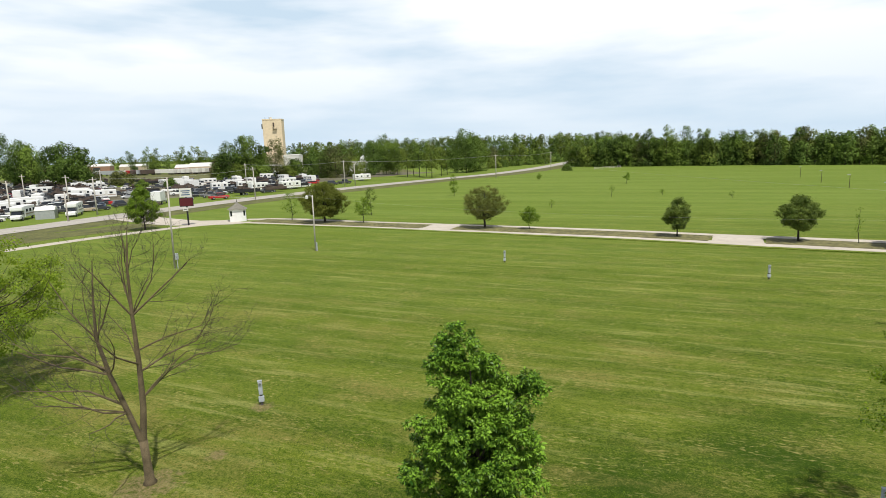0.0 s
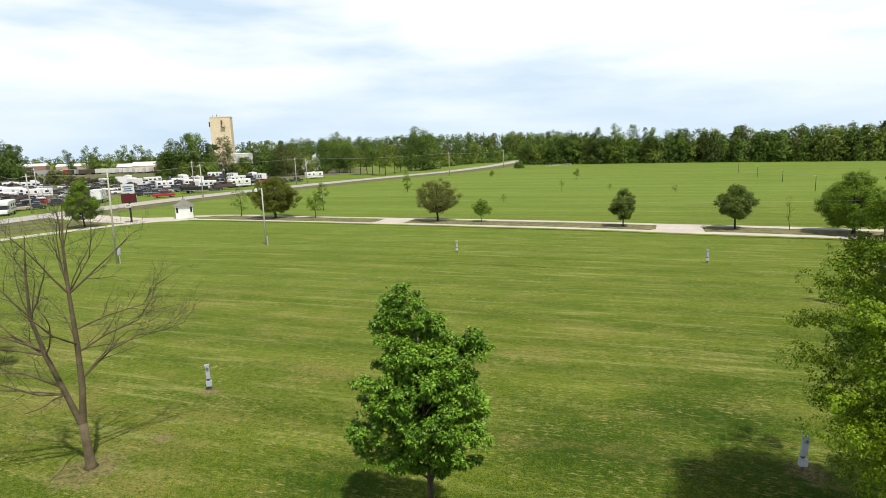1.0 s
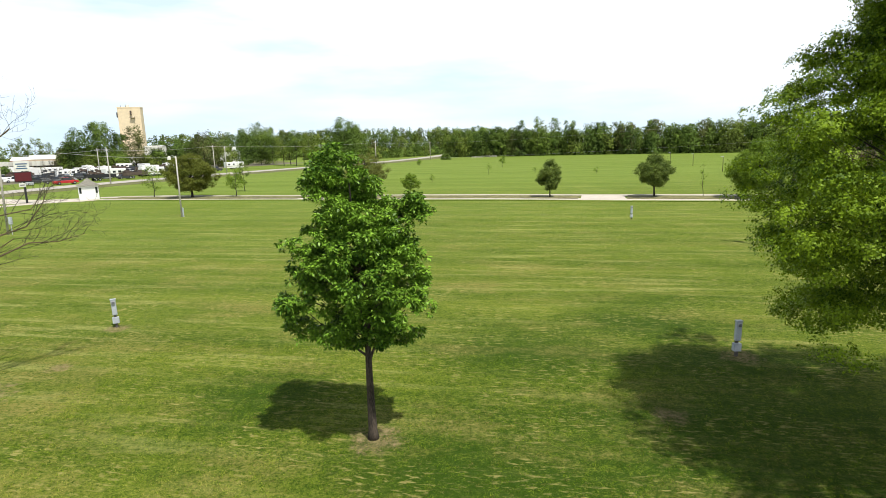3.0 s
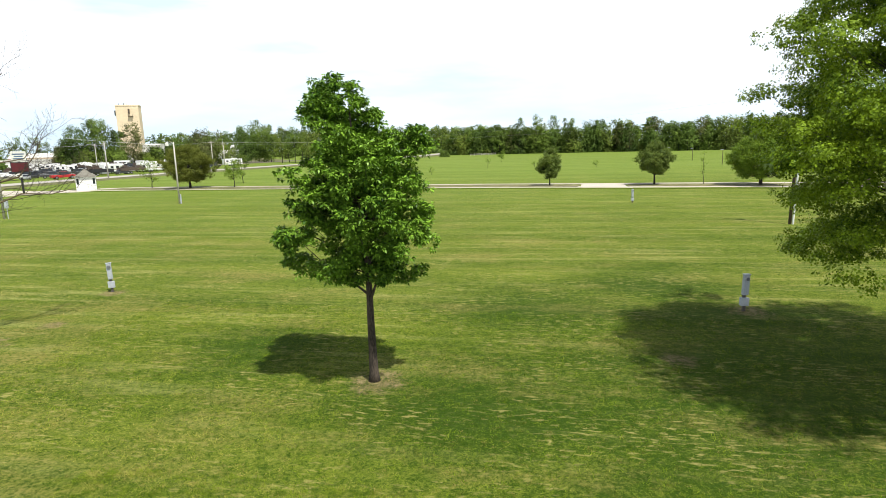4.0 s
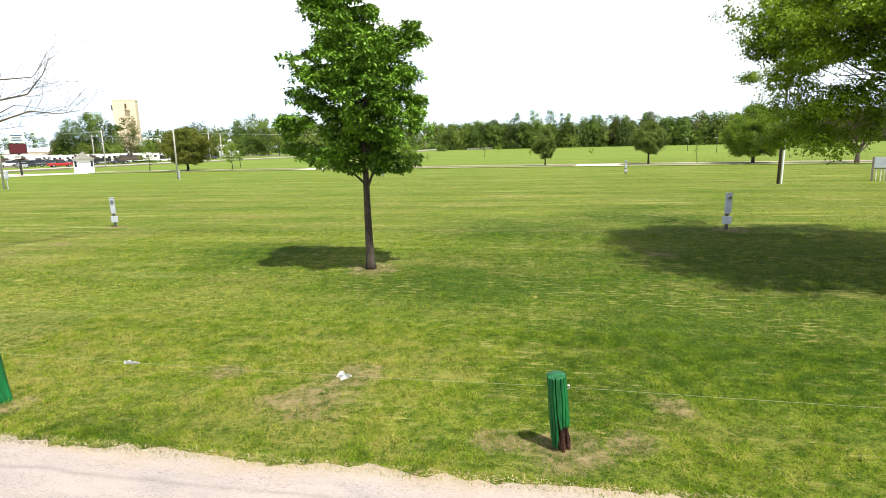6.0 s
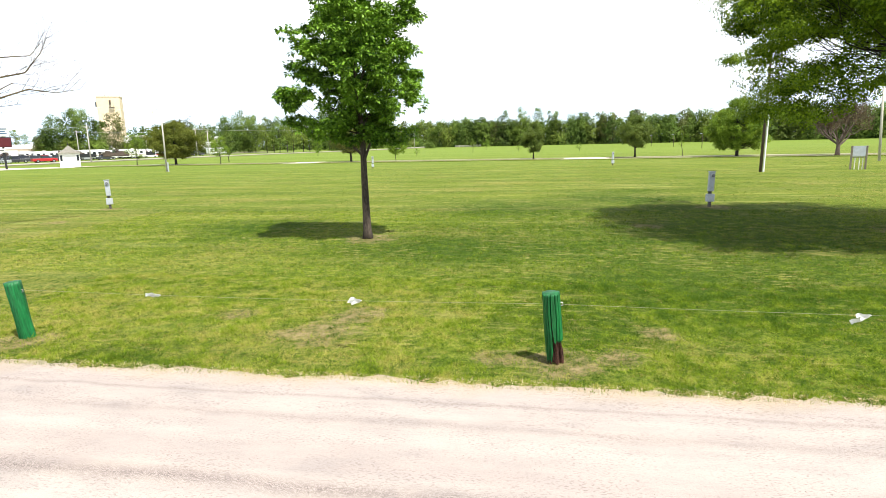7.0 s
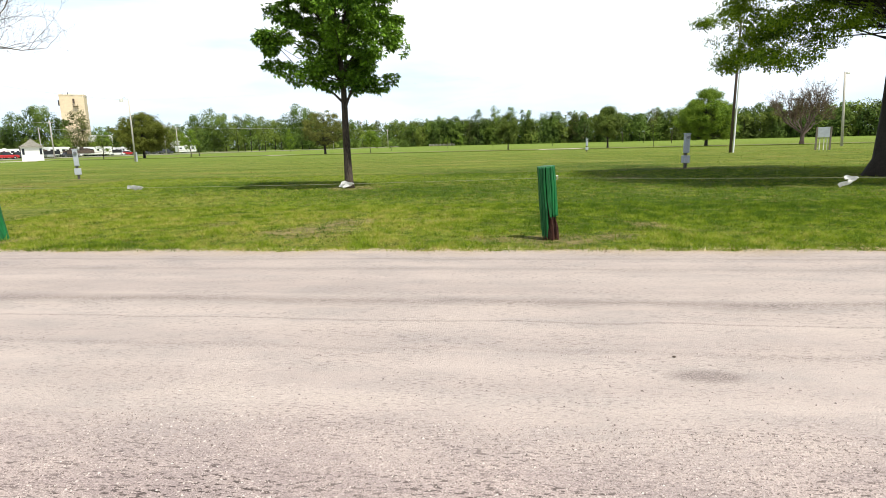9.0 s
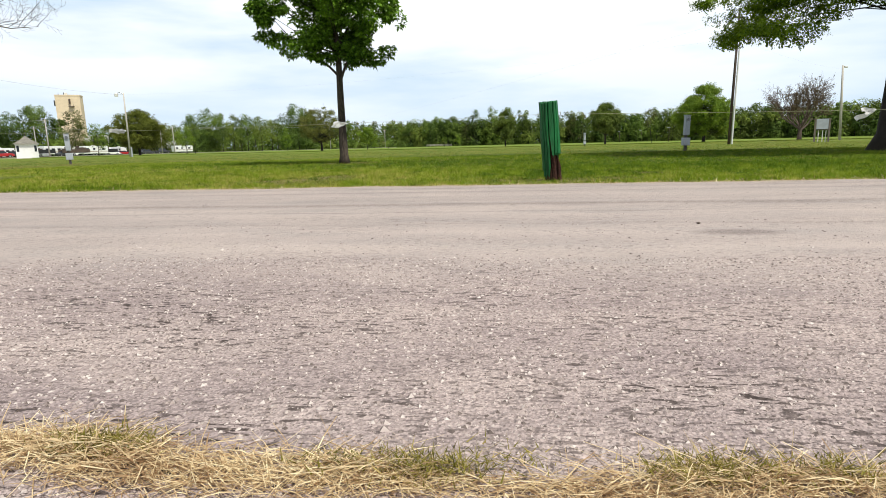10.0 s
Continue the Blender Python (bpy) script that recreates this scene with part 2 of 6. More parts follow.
    # rows of pale clippings left by the mower
    rows = math_node("MULTIPLY", span(noise_node(1.0, 6, 0.68, (0.12, 1.45, 1)), 0.52, 0.64), span(math_node("MULTIPLY_ADD", thatch, 0.5, math_node("MULTIPLY", fine, 0.5)), 0.40, 0.54, 0.15, 1.0))
    color = mix(math_node("MULTIPLY", rows, math_node("MULTIPLY", span(noise_node(0.09, 4, 0.6), 0.34, 0.58, 0.20, 0.80), math_node("MULTIPLY", span(dot.outputs["Value"], 8.0, 15.0, 0.30, 1.0), span(dark_green, 0.0, 0.7, 1.0, 0.25)))), color, (0.290, 0.292, 0.092, 1))
    # strands of pale thatch and darker clover, in drifts
    strands = noise_node(6.0, 4, 0.65, (0.45, 1.5, 1))
    drift = span(noise_node(0.45, 5, 0.65), 0.44, 0.60)
    color = mix(math_node("MULTIPLY", span(strands, 0.55, 0.61, 0.0, 0.75), drift), color, (0.33, 0.29, 0.10, 1))
    color = mix(math_node("MULTIPLY", span(strands, 0.43, 0.36, 0.0, 0.6), span(noise_node(0.6, 4, 0.6), 0.40, 0.58)), color, (0.030, 0.062, 0.004, 1))
    # the grass blends from y 22 into paler bands over the open field
    place = n.new("ShaderNodeSeparateXYZ")
    l.new(co.outputs["Object"], place.inputs["Vector"])
    bands = mix(span(noise_node(1.0, 3, 0.5, (0.012, 0.16, 1)), 0.36, 0.62), (0.118, 0.182, 0.026, 1), (0.165, 0.238, 0.046, 1))
    color = mix(span(place.outputs["Y"], 22, 110, 0.0, 0.6), color, bands)
    bare = None
    for x, y, r in BARE:
        d = n.new("ShaderNodeVectorMath")
        d.operation = "DISTANCE"
        d.inputs[1].default_value = (x, y, 0)
        l.new(co.outputs["Object"], d.inputs[0])
        v = span(d.outputs["Value"], 0.0, r * 1.3, 1.0, 0.0)
        bare = v if bare is None else math_node("MAXIMUM", bare, v)
    ragged = math_node("MULTIPLY", math_node("SUBTRACT", noise_node(2.6, 8, 0.8), 0.5), 2.4)
    bare = math_node("MULTIPLY", span(math_node("ADD", bare, ragged), 0.28, 0.62), span(bare, 0.02, 0.3))
    soil = mix(span(fine, 0.3, 0.7), (0.075, 0.052, 0.030, 1), (0.33, 0.245, 0.14, 1))
    color = mix(math_node("MULTIPLY", bare, span(math_node("MULTIPLY_ADD", thatch, 0.6, math_node("MULTIPLY", fine, 0.4)), 0.42, 0.56, 0.15, 0.92)), color, soil)
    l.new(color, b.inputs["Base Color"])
    bp = n.new("ShaderNodeBump")
    bp.inputs["Strength"].default_value, bp.inputs["Distance"].default_value = 0.6, 0.05
    l.new(math_node("ADD", thatch, tiny), bp.inputs["Height"])
    l.new(bp.outputs["Normal"], b.inputs["Normal"])
    return m


def paving_material(name, base, light, dark, stones=90.0, streak=(0.12, 2.5, 1), bump=0.6, seams=()):
    """Worn chip paving in the object's own axes: x along the road."""
    m = bpy.data.materials.new(name)
    m.use_nodes = True
    n, l = m.node_tree.nodes, m.node_tree.links
    b = n["Principled BSDF"]
    b.inputs["Roughness"].default_value = 0.92
    b.inputs["Specular IOR Level"].default_value = 0.2
    co = n.new("ShaderNodeTexCoord")
    mp = n.new("ShaderNodeMapping")
    mp.inputs["Scale"].default_value = streak
    l.new(co.outputs["Object"], mp.inputs["Vector"])
    band, blot, chip, cells = (n.new("ShaderNodeTexNoise") for _ in range(3)), None, None, None
    band, blot, chip = band
    band.inputs["Scale"].default_value, band.inputs["Detail"].default_value = 1.0, 5
    blot.inputs["Scale"].default_value, blot.inputs["Detail"].default_value = 1.1, 6
    chip.inputs["Scale"].default_value, chip.inputs["Detail"].default_value = stones * 0.6, 4
    cells = n.new("ShaderNodeTexVoronoi")
    cells.inputs["Scale"].default_value = stones
    l.new(mp.outputs["Vector"], band.inputs["Vector"])
    for k in (blot, chip, cells):
        l.new(co.outputs["Object"], k.inputs["Vector"])

    def mixed(fac, a, c):
        k = n.new("ShaderNodeMix")
        k.data_type = "RGBA"
        for key, v in (("Factor", fac), ("A", a), ("B", c)):
            if isinstance(v, tuple):
                k.inputs[key].default_value = (*v, 1)
            else:
                l.new(v, k.inputs[key])
        return k.outputs["Result"]

    def span(v, lo, hi, a=0.0, c=1.0):
        k = n.new("ShaderNodeMapRange")
        for key, x in (("From Min", lo), ("From Max", hi), ("To Min", a), ("To Max", c)):
            k.inputs[key].default_value = x
        l.new(v, k.inputs["Value"])
        return k.outputs["Result"]

    color = mixed(span(band.outputs["Fac"], 0.35, 0.68), base, light)
    color = mixed(span(blot.outputs["Fac"], 0.5, 0.75, 0, 0.12 if seams else 0.45), color, dark)
    if seams:
        where = n.new("ShaderNodeSeparateXYZ")
        l.new(co.outputs["Object"], where.inputs["Vector"])
        edge = n.new("ShaderNodeMath")
        edge.operation = "MULTIPLY_ADD"
        edge.inputs[1].default_value = 0.9
        l.new(blot.outputs["Fac"], edge.inputs[0])
        l.new(where.outputs["Y"], edge.inputs[2])
        rough_side = span(edge.outputs[0], 1.30, 1.90, 1.0, 0.0)
        patch = n.new("ShaderNodeTexNoise")
        patch.inputs["Scale"].default_value, patch.inputs["Detail"].default_value, patch.inputs["Roughness"].default_value = 3.0, 7, 0.7
        pmap = n.new("ShaderNodeMapping")
        pmap.inputs["Scale"].default_value = (0.35, 1.0, 1)
        l.new(co.outputs["Object"], pmap.inputs["Vector"])
        l.new(pmap.outputs["Vector"], patch.inputs["Vector"])
        color = mixed(span(patch.outputs["Fac"], 0.46, 0.66, 0.0, 0.55), color, (0.36, 0.325, 0.31))
        color = mixed(span(patch.outputs["Fac"], 0.30, 0.44, 0.5, 0.0), color, (0.58, 0.50, 0.44))
        dusty = mixed(span(patch.outputs["Fac"], 0.38, 0.60), (0.490, 0.404, 0.372), (0.352, 0.285, 0.274))
        color = mixed(rough_side, color, dusty)
        color = mixed(span(edge.outputs[0], 5.10, 5.42, 0.0, 0.75), color, (0.50, 0.40, 0.28))
    gray = n.new("ShaderNodeSeparateColor")
    l.new(cells.outputs["Color"], gray.inputs["Color"])
    hsv = n.new("ShaderNodeHueSaturation")
    # chips stand out on the loose near side, and are ground smooth in the wheel tracks
    side = n.new("ShaderNodeSeparateXYZ")
    l.new(co.outputs["Object"], side.inputs["Vector"])
    loose = rough_side if seams else span(side.outputs["Y"], 1.0, 2.4, 1.0, 0.35)
    if seams:
        loose = span(loose, 0.0, 1.0, 0.25, 1.0)
    swing = n.new("ShaderNodeMath")
    swing.operation = "MULTIPLY"
    l.new(span(gray.outputs["Red"], 0, 1, -0.30, 0.30), swing.inputs[0])
    l.new(loose, swing.inputs[1])
    value = n.new("ShaderNodeMath")
    value.operation = "ADD"
    value.inputs[1].default_value = 1.0
    l.new(swing.outputs[0], value.inputs[0])
    l.new(value.outputs[0], hsv.inputs["Value"])
    l.new(color, hsv.inputs["Color"])
    hole = n.new("ShaderNodeMath")
    hole.operation = "MULTIPLY"
    l.new(span(chip.outputs["Fac"], 0.60, 0.70, 0, 0.85), hole.inputs[0])
    l.new(loose, hole.inputs[1])
    pits = hole.outputs[0]
    if seams:
        # dark broken seams along the road where the chips have worn away
        at = n.new("ShaderNodeSeparateXYZ")
        l.new(co.outputs["Object"], at.inputs["Vector"])
        for where, half, deep in seams:
            sway = n.new("ShaderNodeMath")
            sway.operation = "MULTIPLY_ADD"
            sway.inputs[1].default_value = 0.22
            l.new(blot.outputs["Fac"], sway.inputs[0])
            l.new(at.outputs["Y"], sway.inputs[2])
            gap = n.new("ShaderNodeMath")
            gap.operation = "SUBTRACT"
            gap.inputs[1].default_value = where + 0.11
            l.new(sway.outputs[0], gap.inputs[0])
            off = n.new("ShaderNodeMath")
            off.operation = "ABSOLUTE"
            l.new(gap.outputs[0], off.inputs[0])
            worn = n.new("ShaderNodeMath")
            worn.operation = "MULTIPLY"
            l.new(span(off.outputs[0], 0.0, half, deep, 0.0), worn.inputs[0])
            l.new(span(chip.outputs["Fac"], 0.42, 0.58), worn.inputs[1])
            both = n.new("ShaderNodeMath")
            both.operation = "MAXIMUM"
            l.new(pits, both.inputs[0])
            l.new(worn.outputs[0], both.inputs[1])
            pits = both.outputs[0]
    color = mixed(pits, hsv.outputs["Color"], dark)
    if seams:
        # short dark fissures between the loose chips, in drifts
        fmap = n.new("ShaderNodeMapping")
        fmap.inputs["Scale"].default_value = (0.42, 1.3, 1)
        l.new(co.outputs["Object"], fmap.inputs["Vector"])
        slit, drift = n.new("ShaderNodeTexNoise"), n.new("ShaderNodeTexNoise")
        slit.inputs["Scale"].default_value, slit.inputs["Detail"].default_value = 75.0, 4
        drift.inputs["Scale"].default_value, drift.inputs["Detail"].default_value = 3.2, 4
        l.new(fmap.outputs["Vector"], slit.inputs["Vector"])
        l.new(fmap.outputs["Vector"], drift.inputs["Vector"])
        amount = n.new("ShaderNodeMath")
        amount.operation = "MULTIPLY"
        l.new(span(slit.outputs["Fac"], 0.56, 0.61, 0.0, 0.95), amount.inputs[0])
        l.new(span(drift.outputs["Fac"], 0.36, 0.60, 0.15, 1.0), amount.inputs[1])
        cracks = n.new("ShaderNodeMath")
        cracks.operation = "MULTIPLY"
        l.new(amount.outputs[0], cracks.inputs[0])
        l.new(span(rough_side, 0.0, 1.0, 0.38, 1.0), cracks.inputs[1])
        color = mixed(cracks.outputs[0], color, (0.060, 0.045, 0.040))
        # one worn spot where the chips have come away
        wmap = n.new("ShaderNodeMapping")
        wmap.inputs["Location"].default_value = (-0.68, -1.85 * 2.4, 0)
        wmap.inputs["Scale"].default_value = (1, 2.4, 0)
        l.new(co.outputs["Object"], wmap.inputs["Vector"])
        away = n.new("ShaderNodeVectorMath")
        away.operation = "LENGTH"
        l.new(wmap.outputs["Vector"], away.inputs[0])
        gone = n.new("ShaderNodeMath")
        gone.operation = "MULTIPLY"
        l.new(span(away.outputs["Value"], 0.10, 0.22, 0.8, 0.0), gone.inputs[0])
        l.new(span(chip.outputs["Fac"], 0.36, 0.56), gone.inputs[1])
        color = mixed(gone.outputs[0], color, (0.16, 0.13, 0.12))
    l.new(color, b.inputs["Base Color"])
    bp = n.new("ShaderNodeBump")
    bp.inputs["Strength"].default_value, bp.inputs["Distance"].default_value = bump, 0.006
    l.new(gray.outputs["Red"], bp.inputs["Height"])
    bp2 = n.new("ShaderNodeBump")
    bp2.inputs["Strength"].default_value, bp2.inputs["Distance"].default_value = bump, 0.012
    l.new(chip.outputs["Fac"], bp2.inputs["Height"])
    l.new(bp.outputs["Normal"], bp2.inputs["Normal"])
    l.new(bp2.outputs["Normal"], b.inputs["Normal"])
    return m


LAWN = lawn_material()
CHIP = paving_material("chip_paving", (0.480, 0.408, 0.374), (0.560, 0.483, 0.438), (0.13, 0.105, 0.095), 230, bump=1.0, seams=((3.03, 0.15, 0.8), (2.59, 0.022, 0.7), (4.05, 0.10, 0.4), (4.5, 0.05, 0.5), (2.12, 0.05, 0.35)))
DRIVE = paving_material("limestone_drive", (0.45, 0.405, 0.345), (0.54, 0.49, 0.42), (0.32, 0.275, 0.225), 30, (0.2, 0.2, 1), 0.3)
ASPHALT = paving_material("highway_asphalt", (0.35, 0.325, 0.29), (0.43, 0.40, 0.36), (0.24, 0.22, 0.195), 20, (0.05, 0.8, 1), 0.2)
YARD = material("yard_dirt", (0.125, 0.115, 0.072), 0.95, vary=0.5, scale=0.08, bump_scale=0.6)
VERGE = material("verge_grass", (0.105, 0.108, 0.030), 0.95, vary=0.45, scale=0.35, bump_scale=2.0)
MEDIAN = material("worn_median_grass", (0.140, 0.132, 0.050), 0.95, vary=0.5, scale=0.5, bump_scale=2.0)
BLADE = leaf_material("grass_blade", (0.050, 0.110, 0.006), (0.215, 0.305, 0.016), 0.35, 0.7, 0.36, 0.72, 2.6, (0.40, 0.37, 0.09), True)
CLOVER = leaf_material("clover", (0.026, 0.070, 0.005), (0.095, 0.165, 0.012), 0.25, 0.7)
OLIVE = leaf_material("olive_weed", (0.085, 0.085, 0.012), (0.25, 0.225, 0.045), 0.3, 0.7, 0.7, 0.3, 9.0, (0.50, 0.40, 0.16))
STRAW = leaf_material("straw", (0.30, 0.185, 0.095), (0.64, 0.50, 0.29), 0.25, 0.7, 0.75, 0.3, 6.0, (0.86, 0.76, 0.50))
MAPLE_LEAF = leaf_material("maple_leaf", (0.020, 0.068, 0.007), (0.225, 0.400, 0.038), 0.07, 0.40)
ELM_LEAF = leaf_material("elm_leaf", (0.030, 0.074, 0.003), (0.228, 0.340, 0.016), 0.22, 0.5, 0.55, 0.55, 0.8)
ASH_LEAF = leaf_material("ash_leaf", (0.11, 0.19, 0.014), (0.30, 0.40, 0.04), 0.5, 0.5)
PEAR_LEAF = leaf_material("pear_leaf", (0.050, 0.090, 0.014), (0.150, 0.200, 0.034), 0.24, 0.5)
LIME_LEAF = leaf_material("lime_leaf", (0.07, 0.14, 0.012), (0.21, 0.31, 0.03), 0.30, 0.5)
BUD_LEAF = leaf_material("bud_leaf", (0.105, 0.12, 0.026), (0.205, 0.225, 0.052), 0.35, 0.6)
RED_BUD = leaf_material("red_bud", (0.075, 0.055, 0.035), (0.150, 0.120, 0.060), 0.3, 0.7)
HAW_LEAF = leaf_material("hawthorn_leaf", (0.075, 0.1, 0.014), (0.19, 0.215, 0.036), 0.38, 0.55)
WOOD_LEAF = [leaf_material("wood_leaf_dark", (0.040, 0.074, 0.012), (0.128, 0.208, 0.033), 0.10, 0.6, 0.15, 0.85, 0.09),
             leaf_material("wood_leaf_mid", (0.052, 0.090, 0.013), (0.172, 0.257, 0.038), 0.10, 0.6, 0.15, 0.85, 0.09),
             leaf_material("wood_leaf_light", (0.064, 0.097, 0.013), (0.197, 0.261, 0.040), 0.10, 0.6, 0.15, 0.85, 0.09),
             leaf_material("wood_leaf_brown", (0.062, 0.073, 0.022), (0.164, 0.180, 0.053), 0.10, 0.6, 0.15, 0.85, 0.09)]
BARK = material("bark", (0.056, 0.043, 0.032), 0.95, vary=0.75, scale=5, bump=0.9, bump_scale=45, grain=(1, 1, 0.25))
DARK_BARK = material("dark_bark", (0.032, 0.026, 0.021), 0.95, vary=0.4, scale=4, bump=0.9, bump_scale=30)
BUD_BARK = material("budding_bark", (0.105, 0.078, 0.062), 0.95, vary=0.4, scale=4)
DEAD_BARK = material("dead_bark", (0.125, 0.096, 0.054), 0.95, vary=0.4, scale=3, bump=0.8, bump_scale=40)
TWIG = material("bare_twig", (0.056, 0.046, 0.036), 0.9, vary=0.3)
POLE_WOOD = material("weathered_pole", (0.46, 0.43, 0.38), 0.9, vary=0.3, scale=6, bump=0.5, bump_scale=30, grain=(1, 1, 0.06))
DARK_POLE = material("creosote_pole", (0.075, 0.054, 0.042), 0.9, vary=0.35, scale=6, bump=0.5, bump_scale=30, grain=(1, 1, 0.06))
GREEN_PAINT = material("green_paint", (0.004, 0.112, 0.027), 0.5, vary=0.55, scale=14, bump=0.6, bump_scale=70, grain=(1, 1, 0.10))
ROT = material("rotten_wood", (0.055, 0.020, 0.012), 0.95, vary=0.6, scale=14, bump=1.0, bump_scale=60)
OLD_WOOD = material("grey_brown_wood", (0.17, 0.145, 0.115), 0.95, vary=0.5, scale=5, bump=0.6, bump_scale=30, grain=(1, 1, 0.08))
GALV = material("grey_enamel", (0.40, 0.43, 0.47), 0.45, vary=0.15, scale=6)
PED_BASE = material("weathered_base", (0.09, 0.08, 0.07), 0.8, vary=0.4, scale=8)
GLASS_DARK = material("dark_glass", (0.02, 0.024, 0.03), 0.12, vary=0.1, spec=0.6)
METER_GLASS = material("meter_glass", (0.16, 0.17, 0.19), 0.15, vary=0.1, spec=0.6)
WIRE = material("wire", (0.62, 0.62, 0.61), 0.5, metal=0.6)
FENCE_WIRE = material("fence_cable", (0.33, 0.34, 0.20), 0.8)
PLASTIC = material("white_plastic", (0.78, 0.78, 0.76), 0.45, vary=0.1, scale=8)
WHITE = material("white_paint", (0.78, 0.78, 0.76), 0.5, vary=0.08, scale=1.5)
OFFWHITE = material("aged_white", (0.66, 0.65, 0.60), 0.55, vary=0.14, scale=1.0)
CREAM = material("cream_stucco", (0.74, 0.61, 0.42), 0.9, vary=0.10, scale=0.15, bump_scale=1.0)
ROOF = material("grey_shingle", (0.19, 0.18, 0.15), 0.9, vary=0.3, scale=3)
LED = material("led_board", (0.10, 0.012, 0.018), 0.35, vary=0.2, scale=2)
BLACK = material("black_paint", (0.02, 0.02, 0.022), 0.4, vary=0.2)
RUBBER = material("rubber", (0.02, 0.02, 0.02), 0.85, vary=0.2)
STEEL = material("steel", (0.42, 0.42, 0.42), 0.4, metal=0.7, vary=0.2)
RUST = material("rusty_steel", (0.092, 0.068, 0.054), 0.85, vary=0.5, scale=2)
RED = material("red_paint", (0.42, 0.022, 0.025), 0.3, vary=0.12)
BLUE = material("blue_paint", (0.05, 0.10, 0.20), 0.3, vary=0.12)
SILVER = material("silver_paint", (0.42, 0.43, 0.44), 0.3, metal=0.3, vary=0.12)
TAN = material("tan_paint", (0.42, 0.34, 0.24), 0.5, vary=0.12)
CHARCOAL = material("charcoal_paint", (0.045, 0.047, 0.05), 0.3, vary=0.12)
STRIPE = material("beige_stripe", (0.34, 0.27, 0.20), 0.5, vary=0.1)
BRICK_WALL = material("brick_wall", (0.30, 0.17, 0.12), 0.9, vary=0.2)
STONE = leaf_material("gravel_stone", (0.13, 0.105, 0.095), (0.40, 0.335, 0.305), 0.0, 0.9, 0.9, 0.1, 6.0, (0.60, 0.54, 0.50))


# ---- building helpers ----
def finish(name, data, mat, parent=None, label="", smooth=False):
    if mat is not None:
        data.materials.append(mat)
    if smooth:
        data.shade_smooth()
    ob = new(name, data)
    if parent is not None:
        ob.parent = parent
    if label:
        ob["label"] = label
    return ob


def part(name, bm, mat, parent=None, label="", smooth=False):
    data = bpy.data.meshes.new(name)
    bmesh.ops.recalc_face_normals(bm, faces=bm.faces)
    bm.to_mesh(data)
    bm.free()
    return finish(name, data, mat, parent, label, smooth)


def thing(name, m, label, category, group="", kind=""):
    ob = new(name)
    ob.empty_display_size = 0.3
    ob.matrix_basis = m
    return tagged(ob, label, category, group, kind)


def box(bm, sx, sy, sz, x=0, y=0, z=0, bevel=0.0, m=None):
    """A box with its base centre at x, y, z."""
    t = Matrix.Translation((x, y, z + sz / 2)) @ Matrix.Diagonal((sx, sy, sz, 1))
    made = bmesh.ops.create_cube(bm, size=1, matrix=(m @ t) if m else t)["verts"]
    if bevel:
        edges = list({e for v in made for e in v.link_edges})
        bmesh.ops.bevel(bm, geom=edges, offset=bevel, segments=2, affect="EDGES", profile=0.6)
    return bm


def tube(bm, points, radii, seg=8, cap=True):
    """A tapered round limb through the points."""
    points = [Vector(p) for p in points]
    rings = []
    side = None
    for i, p in enumerate(points):
        way = (points[min(i + 1, len(points) - 1)] - points[max(i - 1, 0)]).normalized()
        if side is None:
            side = way.orthogonal().normalized()
        side = (side - way * side.dot(way)).normalized()
        other = way.cross(side)
        rings.append([bm.verts.new(p + (side * math.cos(a) + other * math.sin(a)) * radii[i]) for a in (2 * math.pi * k / seg for k in range(seg))])
    for a, b in zip(rings, rings[1:]):
        for k in range(seg):
            bm.faces.new((a[k], a[(k + 1) % seg], b[(k + 1) % seg], b[k]))
    if cap:
        bm.faces.new(rings[0][::-1])
        bm.faces.new(rings[-1])
    return bm


def poly_mesh(name, verts, sides):
    """A mesh of separate faces of equal side count from an array (faces * sides, 3)."""
    verts = np.ascontiguousarray(verts, dtype=np.float32).reshape(-1, 3)
    count = len(verts) // sides
    data = bpy.data.meshes.new(name)
    data.vertices.add(len(verts))
    data.vertices.foreach_set("co", verts.ravel())
    data.loops.add(len(verts))
    data.loops.foreach_set("vertex_index", np.arange(len(verts), dtype=np.int32))
    data.polygons.add(count)
    data.polygons.foreach_set("loop_start", np.arange(0, len(verts), sides, dtype=np.int32))
    data.update(calc_edges=True)
    data.validate()
    return data


def unit(a):
    return a / np.maximum(np.linalg.norm(a, axis=-1, keepdims=True), 1e-6)


def leaf_faces(rng, at, size, droop=0.5, width=0.62, out=None):
    """Folded leaves at the given places: (n, 4, 3)."""
    n = len(at)
    turn = rng.uniform(0, 2 * np.pi, n)
    tip = unit(np.stack([np.cos(turn), np.sin(turn), rng.normal(-droop, 0.35, n)], 1))
    if out is None:
        flat = unit(rng.normal(0, 0.55, (n, 3)) + np.array([0, 0, 1.0]))
    else:
        # leaves turn their faces outwards and to the sky
        flat = unit(out * 0.9 + rng.normal(0, 0.38, (n, 3)) + np.array([0, 0, 0.55]))
        tip = unit(tip - flat * (tip * flat).sum(1, keepdims=True))
    side = unit(np.cross(tip, flat))
    long = size * rng.uniform(0.7, 1.25, n)[:, None]
    half = side * long * width / 2
    mid = at + tip * long * 0.45
    sag = np.zeros_like(at)
    sag[:, 2] = -0.12 * long[:, 0]
    return np.stack([at, mid + half + sag, at + tip * long + sag, mid - half + sag], 1)


